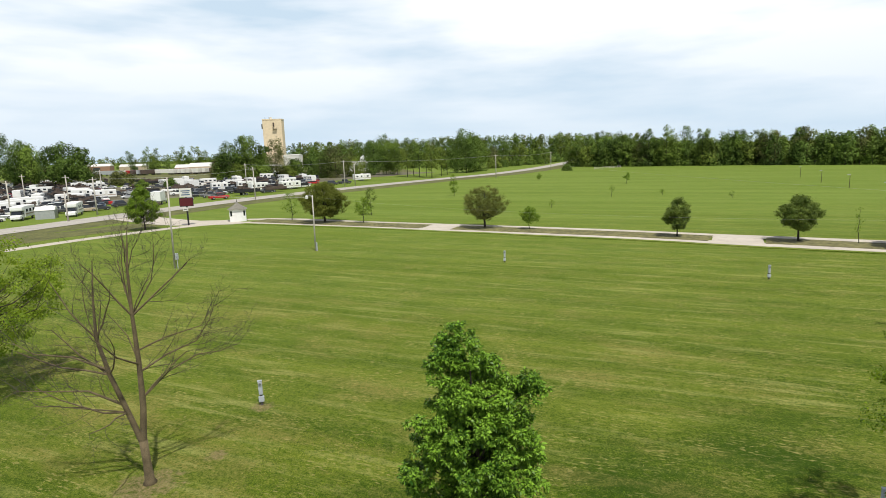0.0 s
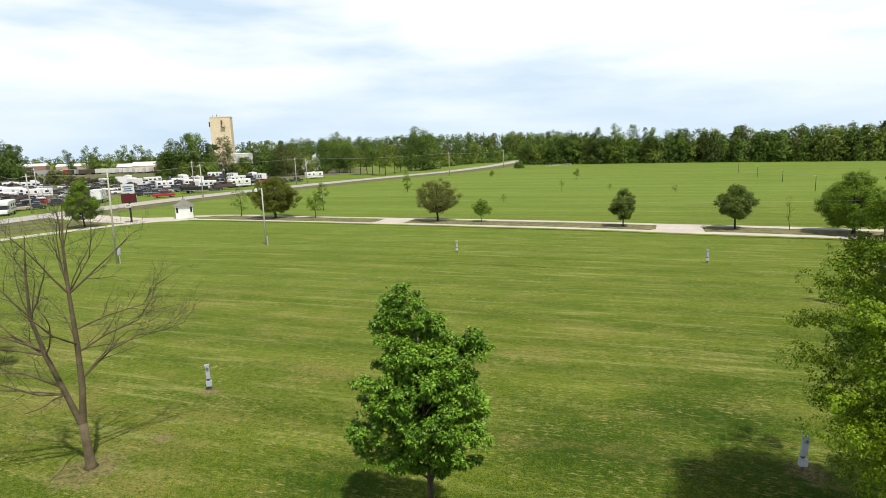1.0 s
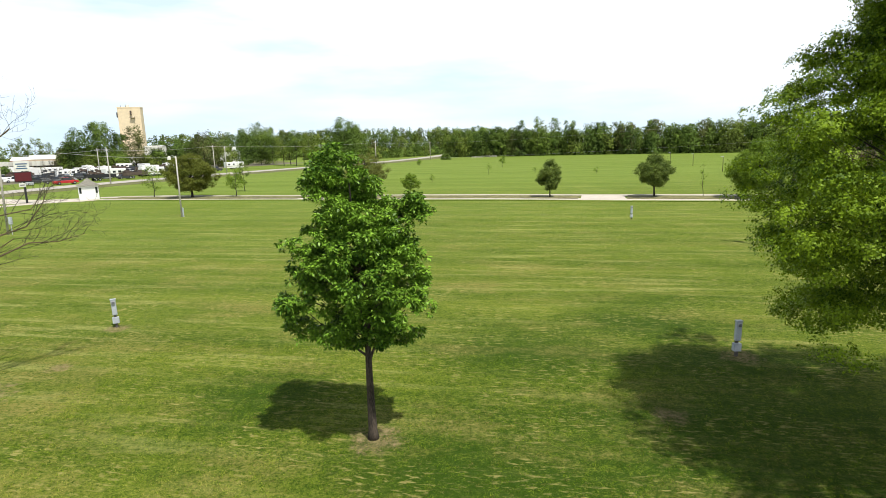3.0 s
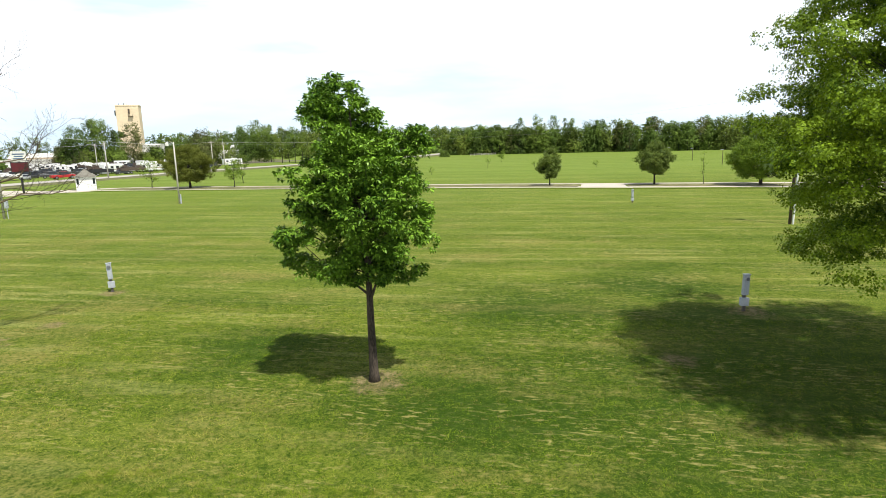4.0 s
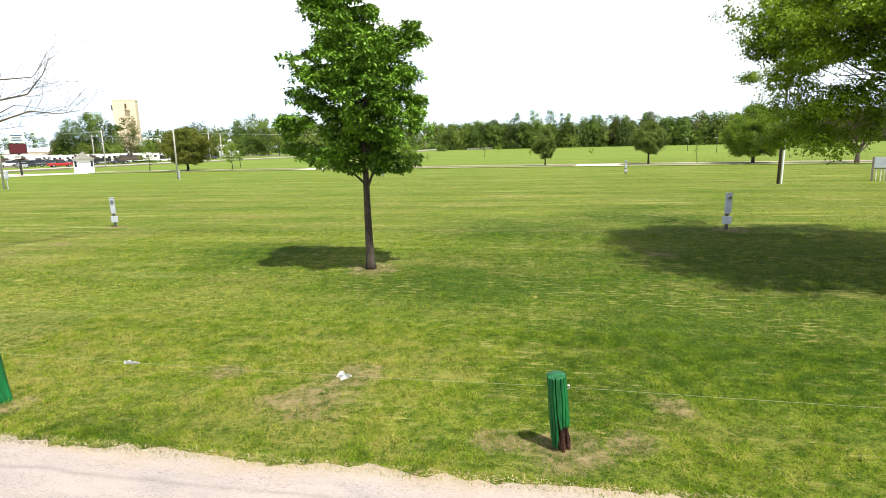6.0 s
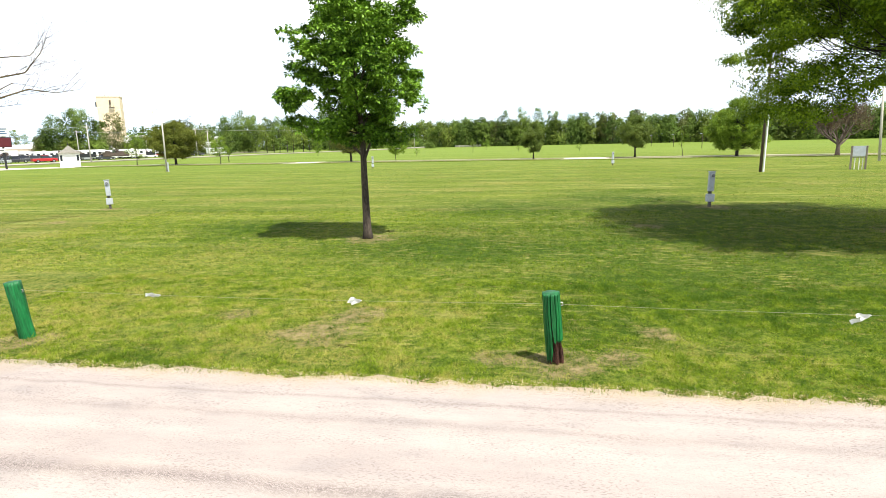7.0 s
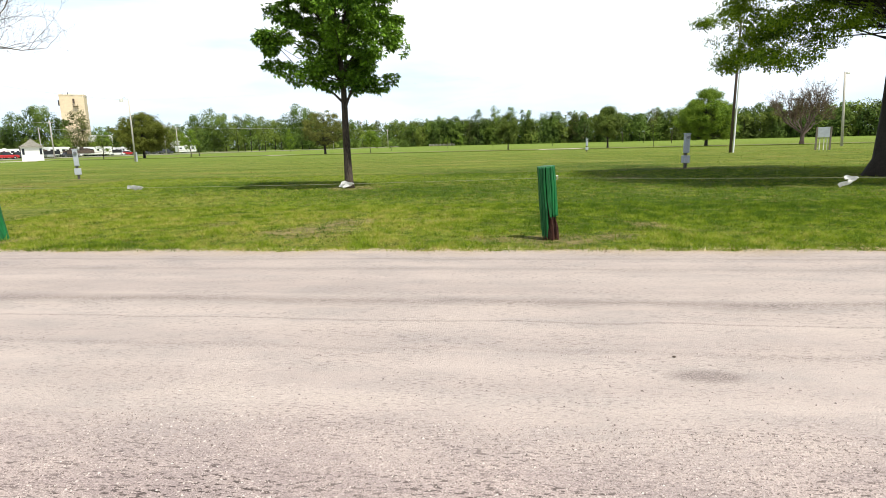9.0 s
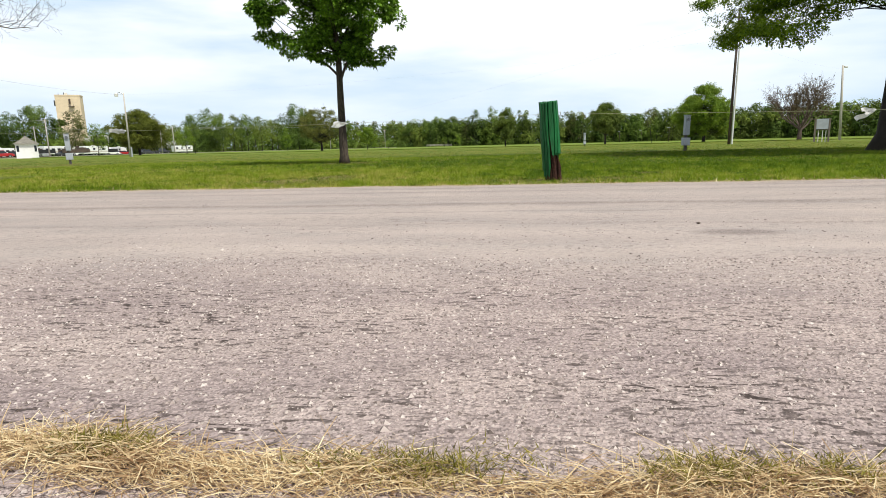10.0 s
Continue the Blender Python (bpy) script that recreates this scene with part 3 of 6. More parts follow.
def tuft_faces(rng, cen, per, size, width):
    """Umbrella tufts: narrow leaves that spread from each centre, arch and hang down: (n, 4, 3)."""
    n = len(cen) * per
    at = np.repeat(cen, per, 0)
    turn, rise = rng.uniform(0, 2 * np.pi, n), rng.uniform(-0.9, 0.75, n)
    way = np.stack([np.cos(turn) * np.cos(rise), np.sin(turn) * np.cos(rise), np.sin(rise)], 1)
    long = (size * rng.uniform(0.65, 1.25, n))[:, None]
    base = at + way * long * rng.uniform(0.1, 0.5, n)[:, None]
    hang = unit(way * 0.8 + np.stack([np.zeros(n), np.zeros(n), -rng.uniform(0.15, 0.8, n)], 1))
    tip = base + way * long * 0.4 + hang * long * 0.6
    side = unit(np.cross(hang, np.array([0, 0, 1.0]) + rng.normal(0, 0.45, (n, 3)))) * long * width / 2
    mid = base + way * long * 0.42
    return np.stack([base, mid + side, tip, mid - side], 1)


def crown_points(rng, clumps, profile, lean=(0.0, 0.0), lumps=5, fill=0.35, flat=1.0):
    """Clump centres in a lumpy envelope. profile: rows of height, radius."""
    hs, rs = np.array([p[0] for p in profile]), np.array([p[1] for p in profile])
    zs = np.linspace(hs[0], hs[-1], 200)
    w = np.interp(zs, hs, rs) ** 1.2 + 0.15
    z = rng.choice(zs, clumps, p=w / w.sum()) + rng.normal(0, 0.05, clumps)
    a = rng.uniform(0, 2 * np.pi, clumps)
    ph = rng.uniform(0, 6.28, lumps)
    lump = 1 + sum(0.09 * np.sin((k + 2) * a + ph[k] + z * (0.8 + 0.3 * k)) for k in range(lumps))
    r = np.interp(z, hs, rs) * lump * np.sqrt(rng.uniform(fill, 1.0, clumps))
    k = (z - hs[0]) / (hs[-1] - hs[0])
    return np.stack([r * np.cos(a) + lean[0] * k, r * np.sin(a) * flat + lean[1] * k, z], 1)


def lobe_points(rng, clumps, lobes):
    """Clump centres spread over egg-shaped lobes: x, y, z, half width, half height."""
    lobes = np.array(lobes)
    w = (lobes[:, 3] ** 2 * lobes[:, 4]) ** 0.75
    k = rng.choice(len(lobes), clumps, p=w / w.sum())
    way = unit(rng.normal(0, 1, (clumps, 3)))
    far = rng.uniform(0.25, 1.0, clumps)[:, None] ** 0.5
    return lobes[k, :3] + way * far * lobes[k][:, [3, 3, 4]]


def build_tree(name, x, y, profile, label, trunk_r, leaf_mat, bark, seed, clumps=40, clump_r=0.5, tufts=14, per=6, leaf=0.18,
               lean=(0, 0), fork=0.35, droop=0.5, category="tree", group="", fill=0.35, limbs=None, limb_r=1.0, bend=0.15, flare=1.5, lobes=None, layer=0.75, hang=0.0, forks=(), twigs=0):
    rng = np.random.default_rng(seed)
    top, base = profile[-1][0], profile[0][0]
    tree = thing(name, pose(x, y, 0), label, category, group)
    cs = lobe_points(rng, clumps, lobes) if lobes else crown_points(rng, clumps, profile, lean, fill=fill)
    # trunk and limbs
    bm = bmesh.new()
    wob = rng.normal(0, bend, (6, 2))
    stem, rad = [], []
    high = base + (top - base) * 0.86
    for i in range(9):
        f = i / 8
        k = max(0.0, (high * f - base) / (top - base))
        sway = np.array([np.interp(f * 5, range(6), wob[:, j]) for j in (0, 1)]) * min(1, f * 2.5)
        stem.append(Vector((lean[0] * k + sway[0], lean[1] * k + sway[1], high * f - (0.06 if i == 0 else 0))))
        rad.append(trunk_r * (1 - 0.88 * f) * (flare if i == 0 else 1.0))
    stem.insert(1, stem[0].lerp(stem[1], 0.3))
    rad.insert(1, trunk_r * 1.05)
    tube(bm, stem, rad, 10)
    order = np.argsort(-np.linalg.norm(cs[:, :2], axis=1))[: (limbs or clumps)]
    for i in order:
        c = Vector(cs[i])
        if lobes and c.z < base + 2.2 and rng.random() > 0.08:
            continue
        away = math.hypot(c.x, c.y)
        h = max(base * (rng.uniform(1.05, 1.7) if lobes else 0.8), c.z - away * rng.uniform(0.3, 0.7) - 0.15)
        f = min(1.0, h / high)
        s = Vector([np.interp(f * 8, [0, 0.3] + list(range(1, 9)), [q[j] for q in stem]) for j in range(3)])
        r0 = max(0.012, trunk_r * (1 - 0.88 * f) * rng.uniform(0.16, 0.34) * limb_r)
        mid = s.lerp(c, 0.5) + Vector((rng.normal(0, 0.08) * away, rng.normal(0, 0.08) * away, -0.1 * away + rng.normal(0, 0.05)))
        tube(bm, [s, s.lerp(mid, 0.55), mid, c], [r0, r0 * 0.75, r0 * 0.55, r0 * 0.2], 5, False)
    for spots, r0 in forks:
        tube(bm, spots, [max(0.006, r0 * (1 - 0.75 * k / (len(spots) - 1))) for k in range(len(spots))], 7, False)
    for c in cs[: len(cs) if twigs else 0]:
        for _ in range(twigs):
            p = Vector(c)
            way = Vector((c[0] * 0.35, c[1] * 0.35, 0.6)) + Vector(rng.normal(0, 0.55, 3))
            tube(bm, [p, p + way.normalized() * rng.uniform(0.4, 0.9) * clump_r * 1.9], [0.013, 0.005], 3, False)
    part("trunk", bm, bark, tree, smooth=True)
    # leaves in tufts round each clump
    sizes = clump_r * rng.uniform(0.7, 1.3, clumps)
    cen = np.repeat(cs, tufts, 0) + unit(rng.normal(0, 1, (clumps * tufts, 3))) * (np.repeat(sizes, tufts) * rng.uniform(0.1, 1, clumps * tufts) ** 0.5)[:, None] * np.array([1, 1, layer])
    if hang:
        finish("crown", poly_mesh("crown", tuft_faces(rng, cen, per, leaf, hang), 4), leaf_mat, tree)
        return tree
    at = np.repeat(cen, per, 0) + rng.normal(0, leaf * 0.55, (clumps * tufts * per, 3))
    out = unit(at - np.repeat(np.repeat(cs, tufts, 0), per, 0))
    quad = leaf_faces(rng, at, leaf, droop, 0.78, out)
    finish("crown", poly_mesh("crown", quad[:, [1, 2, 3]], 3), leaf_mat, tree)
    return tree


# ---- ground ----
def uv(u, v, z=0.0):
    """Along and across the near road to the world."""
    return Vector((u * 0.905 + v * 0.425, -u * 0.425 + v * 0.905, z))


ROAD_TURN = math.degrees(math.atan2(-0.425, 0.905))
bm = bmesh.new()
bmesh.ops.create_grid(bm, x_segments=30, y_segments=30, size=4600)
ground = part("ground", bm, LAWN)
tagged(ground, "mown green lawn with faint stripes and dry patches", "lawn", kind="structure")


def strip(name, left, right, mat, z, label, category, thick=0.03):
    """A slab between two edge lines."""
    bm = bmesh.new()
    top = [[bm.verts.new((x, y, z)) for x, y in side] for side in (left, right)]
    low = [[bm.verts.new((x, y, z - thick)) for x, y in side] for side in (left, right)]
    for i in range(len(left) - 1):
        bm.faces.new((top[0][i], top[0][i + 1], top[1][i + 1], top[1][i]))
        for s in (0, 1):
            bm.faces.new((top[s][i], top[s][i + 1], low[s][i + 1], low[s][i]))
    ob = part(name, bm, mat)
    return tagged(ob, label, category, kind="structure")


def smooth_line(points, step=4.0):
    """A rounded line through the points."""
    pts = [Vector((*p, 0)) for p in points]
    out = []
    for i in range(len(pts) - 1):
        a, b, c, d = pts[max(i - 1, 0)], pts[i], pts[i + 1], pts[min(i + 2, len(pts) - 1)]
        k = max(2, int((c - b).length / step))
        for j in range(k):
            t = j / k
            out.append(0.5 * (2 * b + (c - a) * t + (2 * a - 5 * b + 4 * c - d) * t * t + (3 * b - a - 3 * c + d) * t ** 3))
    out.append(pts[-1])
    return [(p.x, p.y) for p in out]


def ribbon(name, points, width, mat, z, label, category, ragged=0.0, seed=1, thick=0.03):
    """A road of one width along a line."""
    line = [Vector((*p, 0)) for p in smooth_line(points)]
    left, right = [], []
    for i, p in enumerate(line):
        way = (line[min(i + 1, len(line) - 1)] - line[max(i - 1, 0)]).normalized()
        side = Vector((-way.y, way.x, 0))
        j = ragged * noise.noise(Vector((i * 0.7, seed, 0)))
        left.append((p + side * (width / 2 + j))[:2])
        right.append((p - side * (width / 2 - j))[:2])
    return strip(name, left, right, mat, z, label, category, thick)


# near chip-sealed road, built in its own axes and turned
def near_road():
    bm = bmesh.new()
    us = np.arange(-40, 60.01, 0.08)
    rows = []
    for u in us:
        far = 5.00 + 0.12 * noise.noise(Vector((u * 0.9, 3, 0))) + 0.10 * noise.noise(Vector((u * 4.0, 7, 0))) + 0.06 * noise.noise(Vector((u * 13.0, 2, 0)))
        near = -6.0
        rows.append([bm.verts.new((u, v, z)) for v, z in ((near, 0.006), (-0.6, 0.010), (2.5, 0.035), (far - 0.15, 0.018), (far, 0.012), (far, -0.02))])
    for a, b in zip(rows, rows[1:]):
        for k in range(5):
            bm.faces.new((a[k], a[k + 1], b[k + 1], b[k]))
    ob = part("road", bm, CHIP)
    ob.matrix_basis = pose(0, 0, 0, 0, 0, ROAD_TURN)
    return tagged(ob, "pale pinkish worn chip-seal road with loose gravel", "road", kind="structure")


near_road()
ribbon("highway", [(-92, 70), (-80, 93), (-71, 114), (-57, 148.5), (-41, 177), (-16.5, 212), (7.5, 242), (37, 279), (75, 352), (122, 470), (170, 620)], 9.0, ASPHALT, 0.10,
       "grey two-lane asphalt highway", "road", 0.2)
ribbon("verge", [(-86, 68), (-74, 91), (-65, 111), (-51, 144), (-35, 172), (-10, 206), (14, 236), (44, 272), (83, 345), (130, 465)], 11.0, VERGE, 0.02, "rough grass verge beside the highway", "verge", 0.8)
ribbon("verge", [(-77, 60), (-70, 76), (-64, 90), (-57, 101), (-50, 108)], 9.0, VERGE, 0.014, "rough olive-brown grass beside the highway", "verge", 1.2, 4)
ribbon("yard", [(-190, 95), (-150, 150), (-122, 200), (-100, 250), (-70, 300), (-30, 350)], 95.0, YARD, 0.015, "patchy dirt and grass of a salvage yard", "yard", 4.0)
ribbon("field", [(-420, 330), (-260, 380), (-130, 400), (-20, 420)], 190.0, VERGE, 0.010, "rough dull green field behind the salvage yard", "field", 4.0, 6)
ribbon("park_drive", [(-66, 70), (-57.5, 82), (-53, 89.5), (-46.5, 97.5), (-40, 103.5), (-31.5, 104.8), (-16.5, 96.7), (1, 86.7), (25.4, 72.6), (35.2, 66), (48, 57.6), (62, 48), (90, 28)], 2.7, DRIVE, 0.03,
       "pale limestone park drive", "drive", 0.3)
ribbon("park_drive", [(-40, 108), (-33.5, 110), (-24, 107.3), (-14, 101), (0, 93.2), (24.6, 79.6), (36.2, 72), (51.6, 62.6), (66, 52.5), (94, 32)], 2.5, DRIVE, 0.026,
       "pale limestone park drive", "drive", 0.3, 5)
for line in ([(-31, 107.2), (-15.5, 98.9), (0.25, 90.3)], [(4.95, 87.7), (25, 76.1), (35.4, 69.3)], [(40.4, 66.1), (49.8, 60.1), (64, 50.2), (92, 30)]):
    ribbon("median", line, 4.4, MEDIAN, 0.062, "worn brownish grass between the two drives", "verge", 0.5, 12, 0.09)
for line in ([(-32.5, 103.1), (-17.4, 95.2), (-1.8, 86.6)], [(3.0, 83.8), (24.5, 71.1), (33.4, 65.1)], [(38.4, 61.7), (47.1, 56.1), (61.1, 46.5), (89.1, 26.5)]):
    ribbon("verge", line, 0.9, LAWN, 0.085, "raised lip of mown grass along the park drive", "verge", 0.25, 17, 0.11)
ribbon("drive_link", [(-62, 122), (-52, 113), (-44, 107.5), (-34, 106.6)], 7.0, DRIVE, 0.022, "pale gravel entrance from the highway", "drive", 0.5, 9)
for line in ([(-1.8, 86.6), (3.0, 83.8)], [(33.4, 65.1), (38.4, 61.7)]):
    ribbon("verge", line, 0.9, LAWN, 0.072, "low lip of mown grass along the park drive", "verge", 0.1, 18, 0.1)
ribbon("drive_link", [(1.2, 86.2), (4.0, 92.4)], 5.0, DRIVE, 0.020, "pale gravel link between the two drives", "drive", 0.4, 2)
ribbon("drive_link", [(36.6, 65.3), (39.8, 71.2)], 5.5, DRIVE, 0.020, "pale gravel link between the two drives", "drive", 0.4, 3)

# ---- near trees ----
MAPLE_LOBES = [(-0.5, 0.6, 7.05, 0.36, 0.45), (-0.7, 0.5, 6.9, 0.42, 0.48), (-0.35, 0.45, 6.55, 0.55, 0.55), (-0.85, 0.3, 6.3, 0.55, 0.5), (0.45, 0.3, 6.25, 0.55, 0.48), (1.18, 0.1, 5.72, 0.48, 0.34), (0, 0.5, 5.6, 0.95, 0.65), (-0.2, -0.5, 5.5, 0.95, 0.65),
               (-1.3, 0, 5.1, 0.46, 0.34), (-0.85, 0.2, 5.5, 0.6, 0.42), (1.05, 0, 4.75, 0.55, 0.36), (0.6, 0.3, 5.2, 0.7, 0.5), (1.15, 0.1, 4.1, 0.5, 0.42), (-1.65, 0, 3.95, 0.52, 0.42), (-1.65, 0.1, 3.4, 0.48, 0.36),
               (-1.0, 0, 4.5, 0.75, 0.5), (0, 0.6, 4.6, 1.05, 0.75), (0, -0.6, 4.4, 1.05, 0.65), (-0.6, -0.4, 3.7, 0.8, 0.5), (0.5, -0.4, 3.6, 0.85, 0.5), (0.2, 0.8, 3.5, 0.9, 0.6), (-1.1, 0, 2.85, 0.45, 0.26),
               (-0.4, -0.2, 2.75, 0.42, 0.28), (-0.45, 0.2, 3.1, 0.5, 0.3), (0.25, 0, 2.9, 0.5, 0.3), (1.15, 0, 2.7, 0.36, 0.3), (0.8, 0.1, 3.15, 0.5, 0.3), (-0.25, -0.1, 2.25, 0.3, 0.18), (0.3, -0.1, 2.75, 0.4, 0.25), (0.75, 0, 2.8, 0.4, 0.25), (-0.85, -0.25, 3.25, 0.5, 0.32)]
MAPLE_FORKS = [([(0.02, 0, 2.1), (0.16, -0.02, 2.45), (0.42, 0.02, 2.90), (0.95, 0.05, 3.25)], 0.040), ([(0.0, 0, 2.15), (-0.28, -0.04, 2.42), (-0.75, -0.05, 2.62), (-1.15, 0, 2.95)], 0.036),
               ([(0.0, 0, 2.5), (0.10, 0.3, 2.9), (0.22, 0.7, 3.5)], 0.04), ([(0.0, 0, 2.6), (-0.40, 0.05, 3.2), (-1.3, 0.05, 3.7)], 0.045), ([(0.0, 0, 2.9), (0.45, 0.05, 3.6), (1.0, 0.1, 4.4)], 0.045),
               ([(-0.03, 0, 3.3), (-0.5, 0, 4.2), (-1.1, 0, 4.9)], 0.042), ([(-0.06, 0, 3.9), (0.35, 0, 4.9), (0.9, 0, 5.6)], 0.040), ([(-0.1, 0, 4.4), (-0.45, -0.1, 5.3), (-0.8, -0.05, 6.2)], 0.036)]
build_tree("maple_tree", 1.8, 14.5, [(2.0, 0.35), (4.0, 2.05), (7.35, 0.12)],
           "young tree with tufts of drooping bright green leaves on the lawn", 0.112, MAPLE_LEAF, BARK, 11, clumps=330, clump_r=0.26, tufts=12, per=26, leaf=0.105,
           lean=(-0.25, 0.0), bend=0.035, lobes=MAPLE_LOBES, limbs=90, hang=0.44, forks=MAPLE_FORKS)
# lobes of the shade tree: towards the field, towards the road, height, half width, half height
SHADE_LOBES = [(0, 0, 12.6, 2.2, 1.5), (0.8, 1, 10.6, 2.1, 1.4), (-1, -1, 10, 2.5, 1.7), (3.0, 0, 8.1, 1.6, 0.9), (2.0, 2, 7.5, 2.1, 1.3), (3.0, -1.5, 6.5, 1.9, 1.4), (2.9, 0.5, 5.6, 1.5, 1.0), (1.5, 3, 5.5, 2.1, 1.4),
               (2.8, 1.0, 4.0, 1.3, 0.6), (2.9, 1.0, 3.3, 0.8, 0.35), (2.5, 0.4, 3.2, 0.9, 0.35), (2.7, 2.3, 3.9, 1.2, 0.5), (1.2, 1.4, 3.5, 1.0, 0.35), (3.2, 0.2, 3.2, 0.8, 0.35), (2.6, 3.0, 3.0, 0.8, 0.3), (2.7, 2.0, 2.95, 0.6, 0.25), (3.2, 1.4, 3.05, 0.6, 0.25), (4.2, -2.6, 3.9, 0.9, 0.4), (5.2, -3.8, 5.3, 0.9, 0.4), (5.4, -3.0, 5.9, 0.8, 0.35), (-2, 2, 6, 2.5, 1.9), (-2.5, -1.5, 6, 2.5, 2.1), (0, -3, 6, 2.5, 1.9), (0, 0, 8, 2.9, 1.9), (-3.5, 0.5, 8, 1.9, 1.4),
               (0, 3.2, 4.6, 1.6, 0.6), (-2, 2.5, 4.0, 1.7, 0.7), (0.2, -2.5, 4.7, 1.7, 0.6), (-3.5, -0.5, 4.2, 1.7, 0.8), (2.2, 4.2, 5.8, 1.3, 0.9), (1.6, 0, 9.4, 1.9, 1.2), (1.2, 0.5, 11.3, 1.9, 1.1), (0.3, 1.9, 5.2, 1.7, 0.9)]
SHADE_LOBES += [(0, 4.2, 5.4, 1.6, 0.8), (-0.5, 2.6, 6.2, 1.7, 1.1), (-1.3, 1.8, 7.2, 1.6, 1.0), (0.4, 2.9, 6.6, 1.4, 0.9), (2.5, -0.3, 9.2, 1.0, 0.7), (2.2, 0, 10.2, 0.9, 0.6), (1.9, 0, 11.2, 1.0, 0.6), (2.0, 0.6, 10.7, 0.9, 0.6),
                (3.9, 1.2, 8.1, 0.75, 0.34), (3.7, 1.6, 7.3, 0.85, 0.34), (3.8, 2.0, 6.6, 0.75, 0.34), (3.6, 2.3, 5.9, 0.8, 0.3), (3.4, 2.5, 5.2, 0.7, 0.28), (2.8, 1.8, 4.5, 0.8, 0.30), (-4.2, 0, 6, 1.8, 1.4), (-3, 2.6, 5.4, 1.7, 1.1), (-3.0, -3.0, 5.5, 1.9, 1.4), (2.7, 0.6, 9.7, 0.9, 0.6), (2.9, 0.8, 8.9, 0.9, 0.6), (2.2, 0.6, 11.6, 0.9, 0.6)]
SHADE_LOBES = [(-0.547 * a - 0.837 * b, 0.837 * a - 0.547 * b, z, w, h) for a, b, z, w, h in SHADE_LOBES]
build_tree("shade_tree", 14.9, 9.9, [(3.0, 1.6), (6.3, 4.6), (14.4, 0.5)],
           "large spreading shade tree with fine yellow-green foliage and dark trunk", 0.36, ELM_LEAF, DARK_BARK, 5, clumps=1150, clump_r=0.60, tufts=36, per=16, leaf=0.078,
           lean=(-0.3, 0.3), droop=0.35, flare=1.7, limbs=260, limb_r=0.30, lobes=SHADE_LOBES, layer=0.40)
build_tree("ash_tree", -23.2, 29.6, [(2.6, 2.4), (4.0, 4.0), (6.0, 4.4), (7.6, 3.2), (9.0, 0.8)],
           "leafy round tree with light green foliage", 0.25, ASH_LEAF, BARK, 8, clumps=170, clump_r=0.62, tufts=26, per=6, leaf=0.17, layer=0.5)


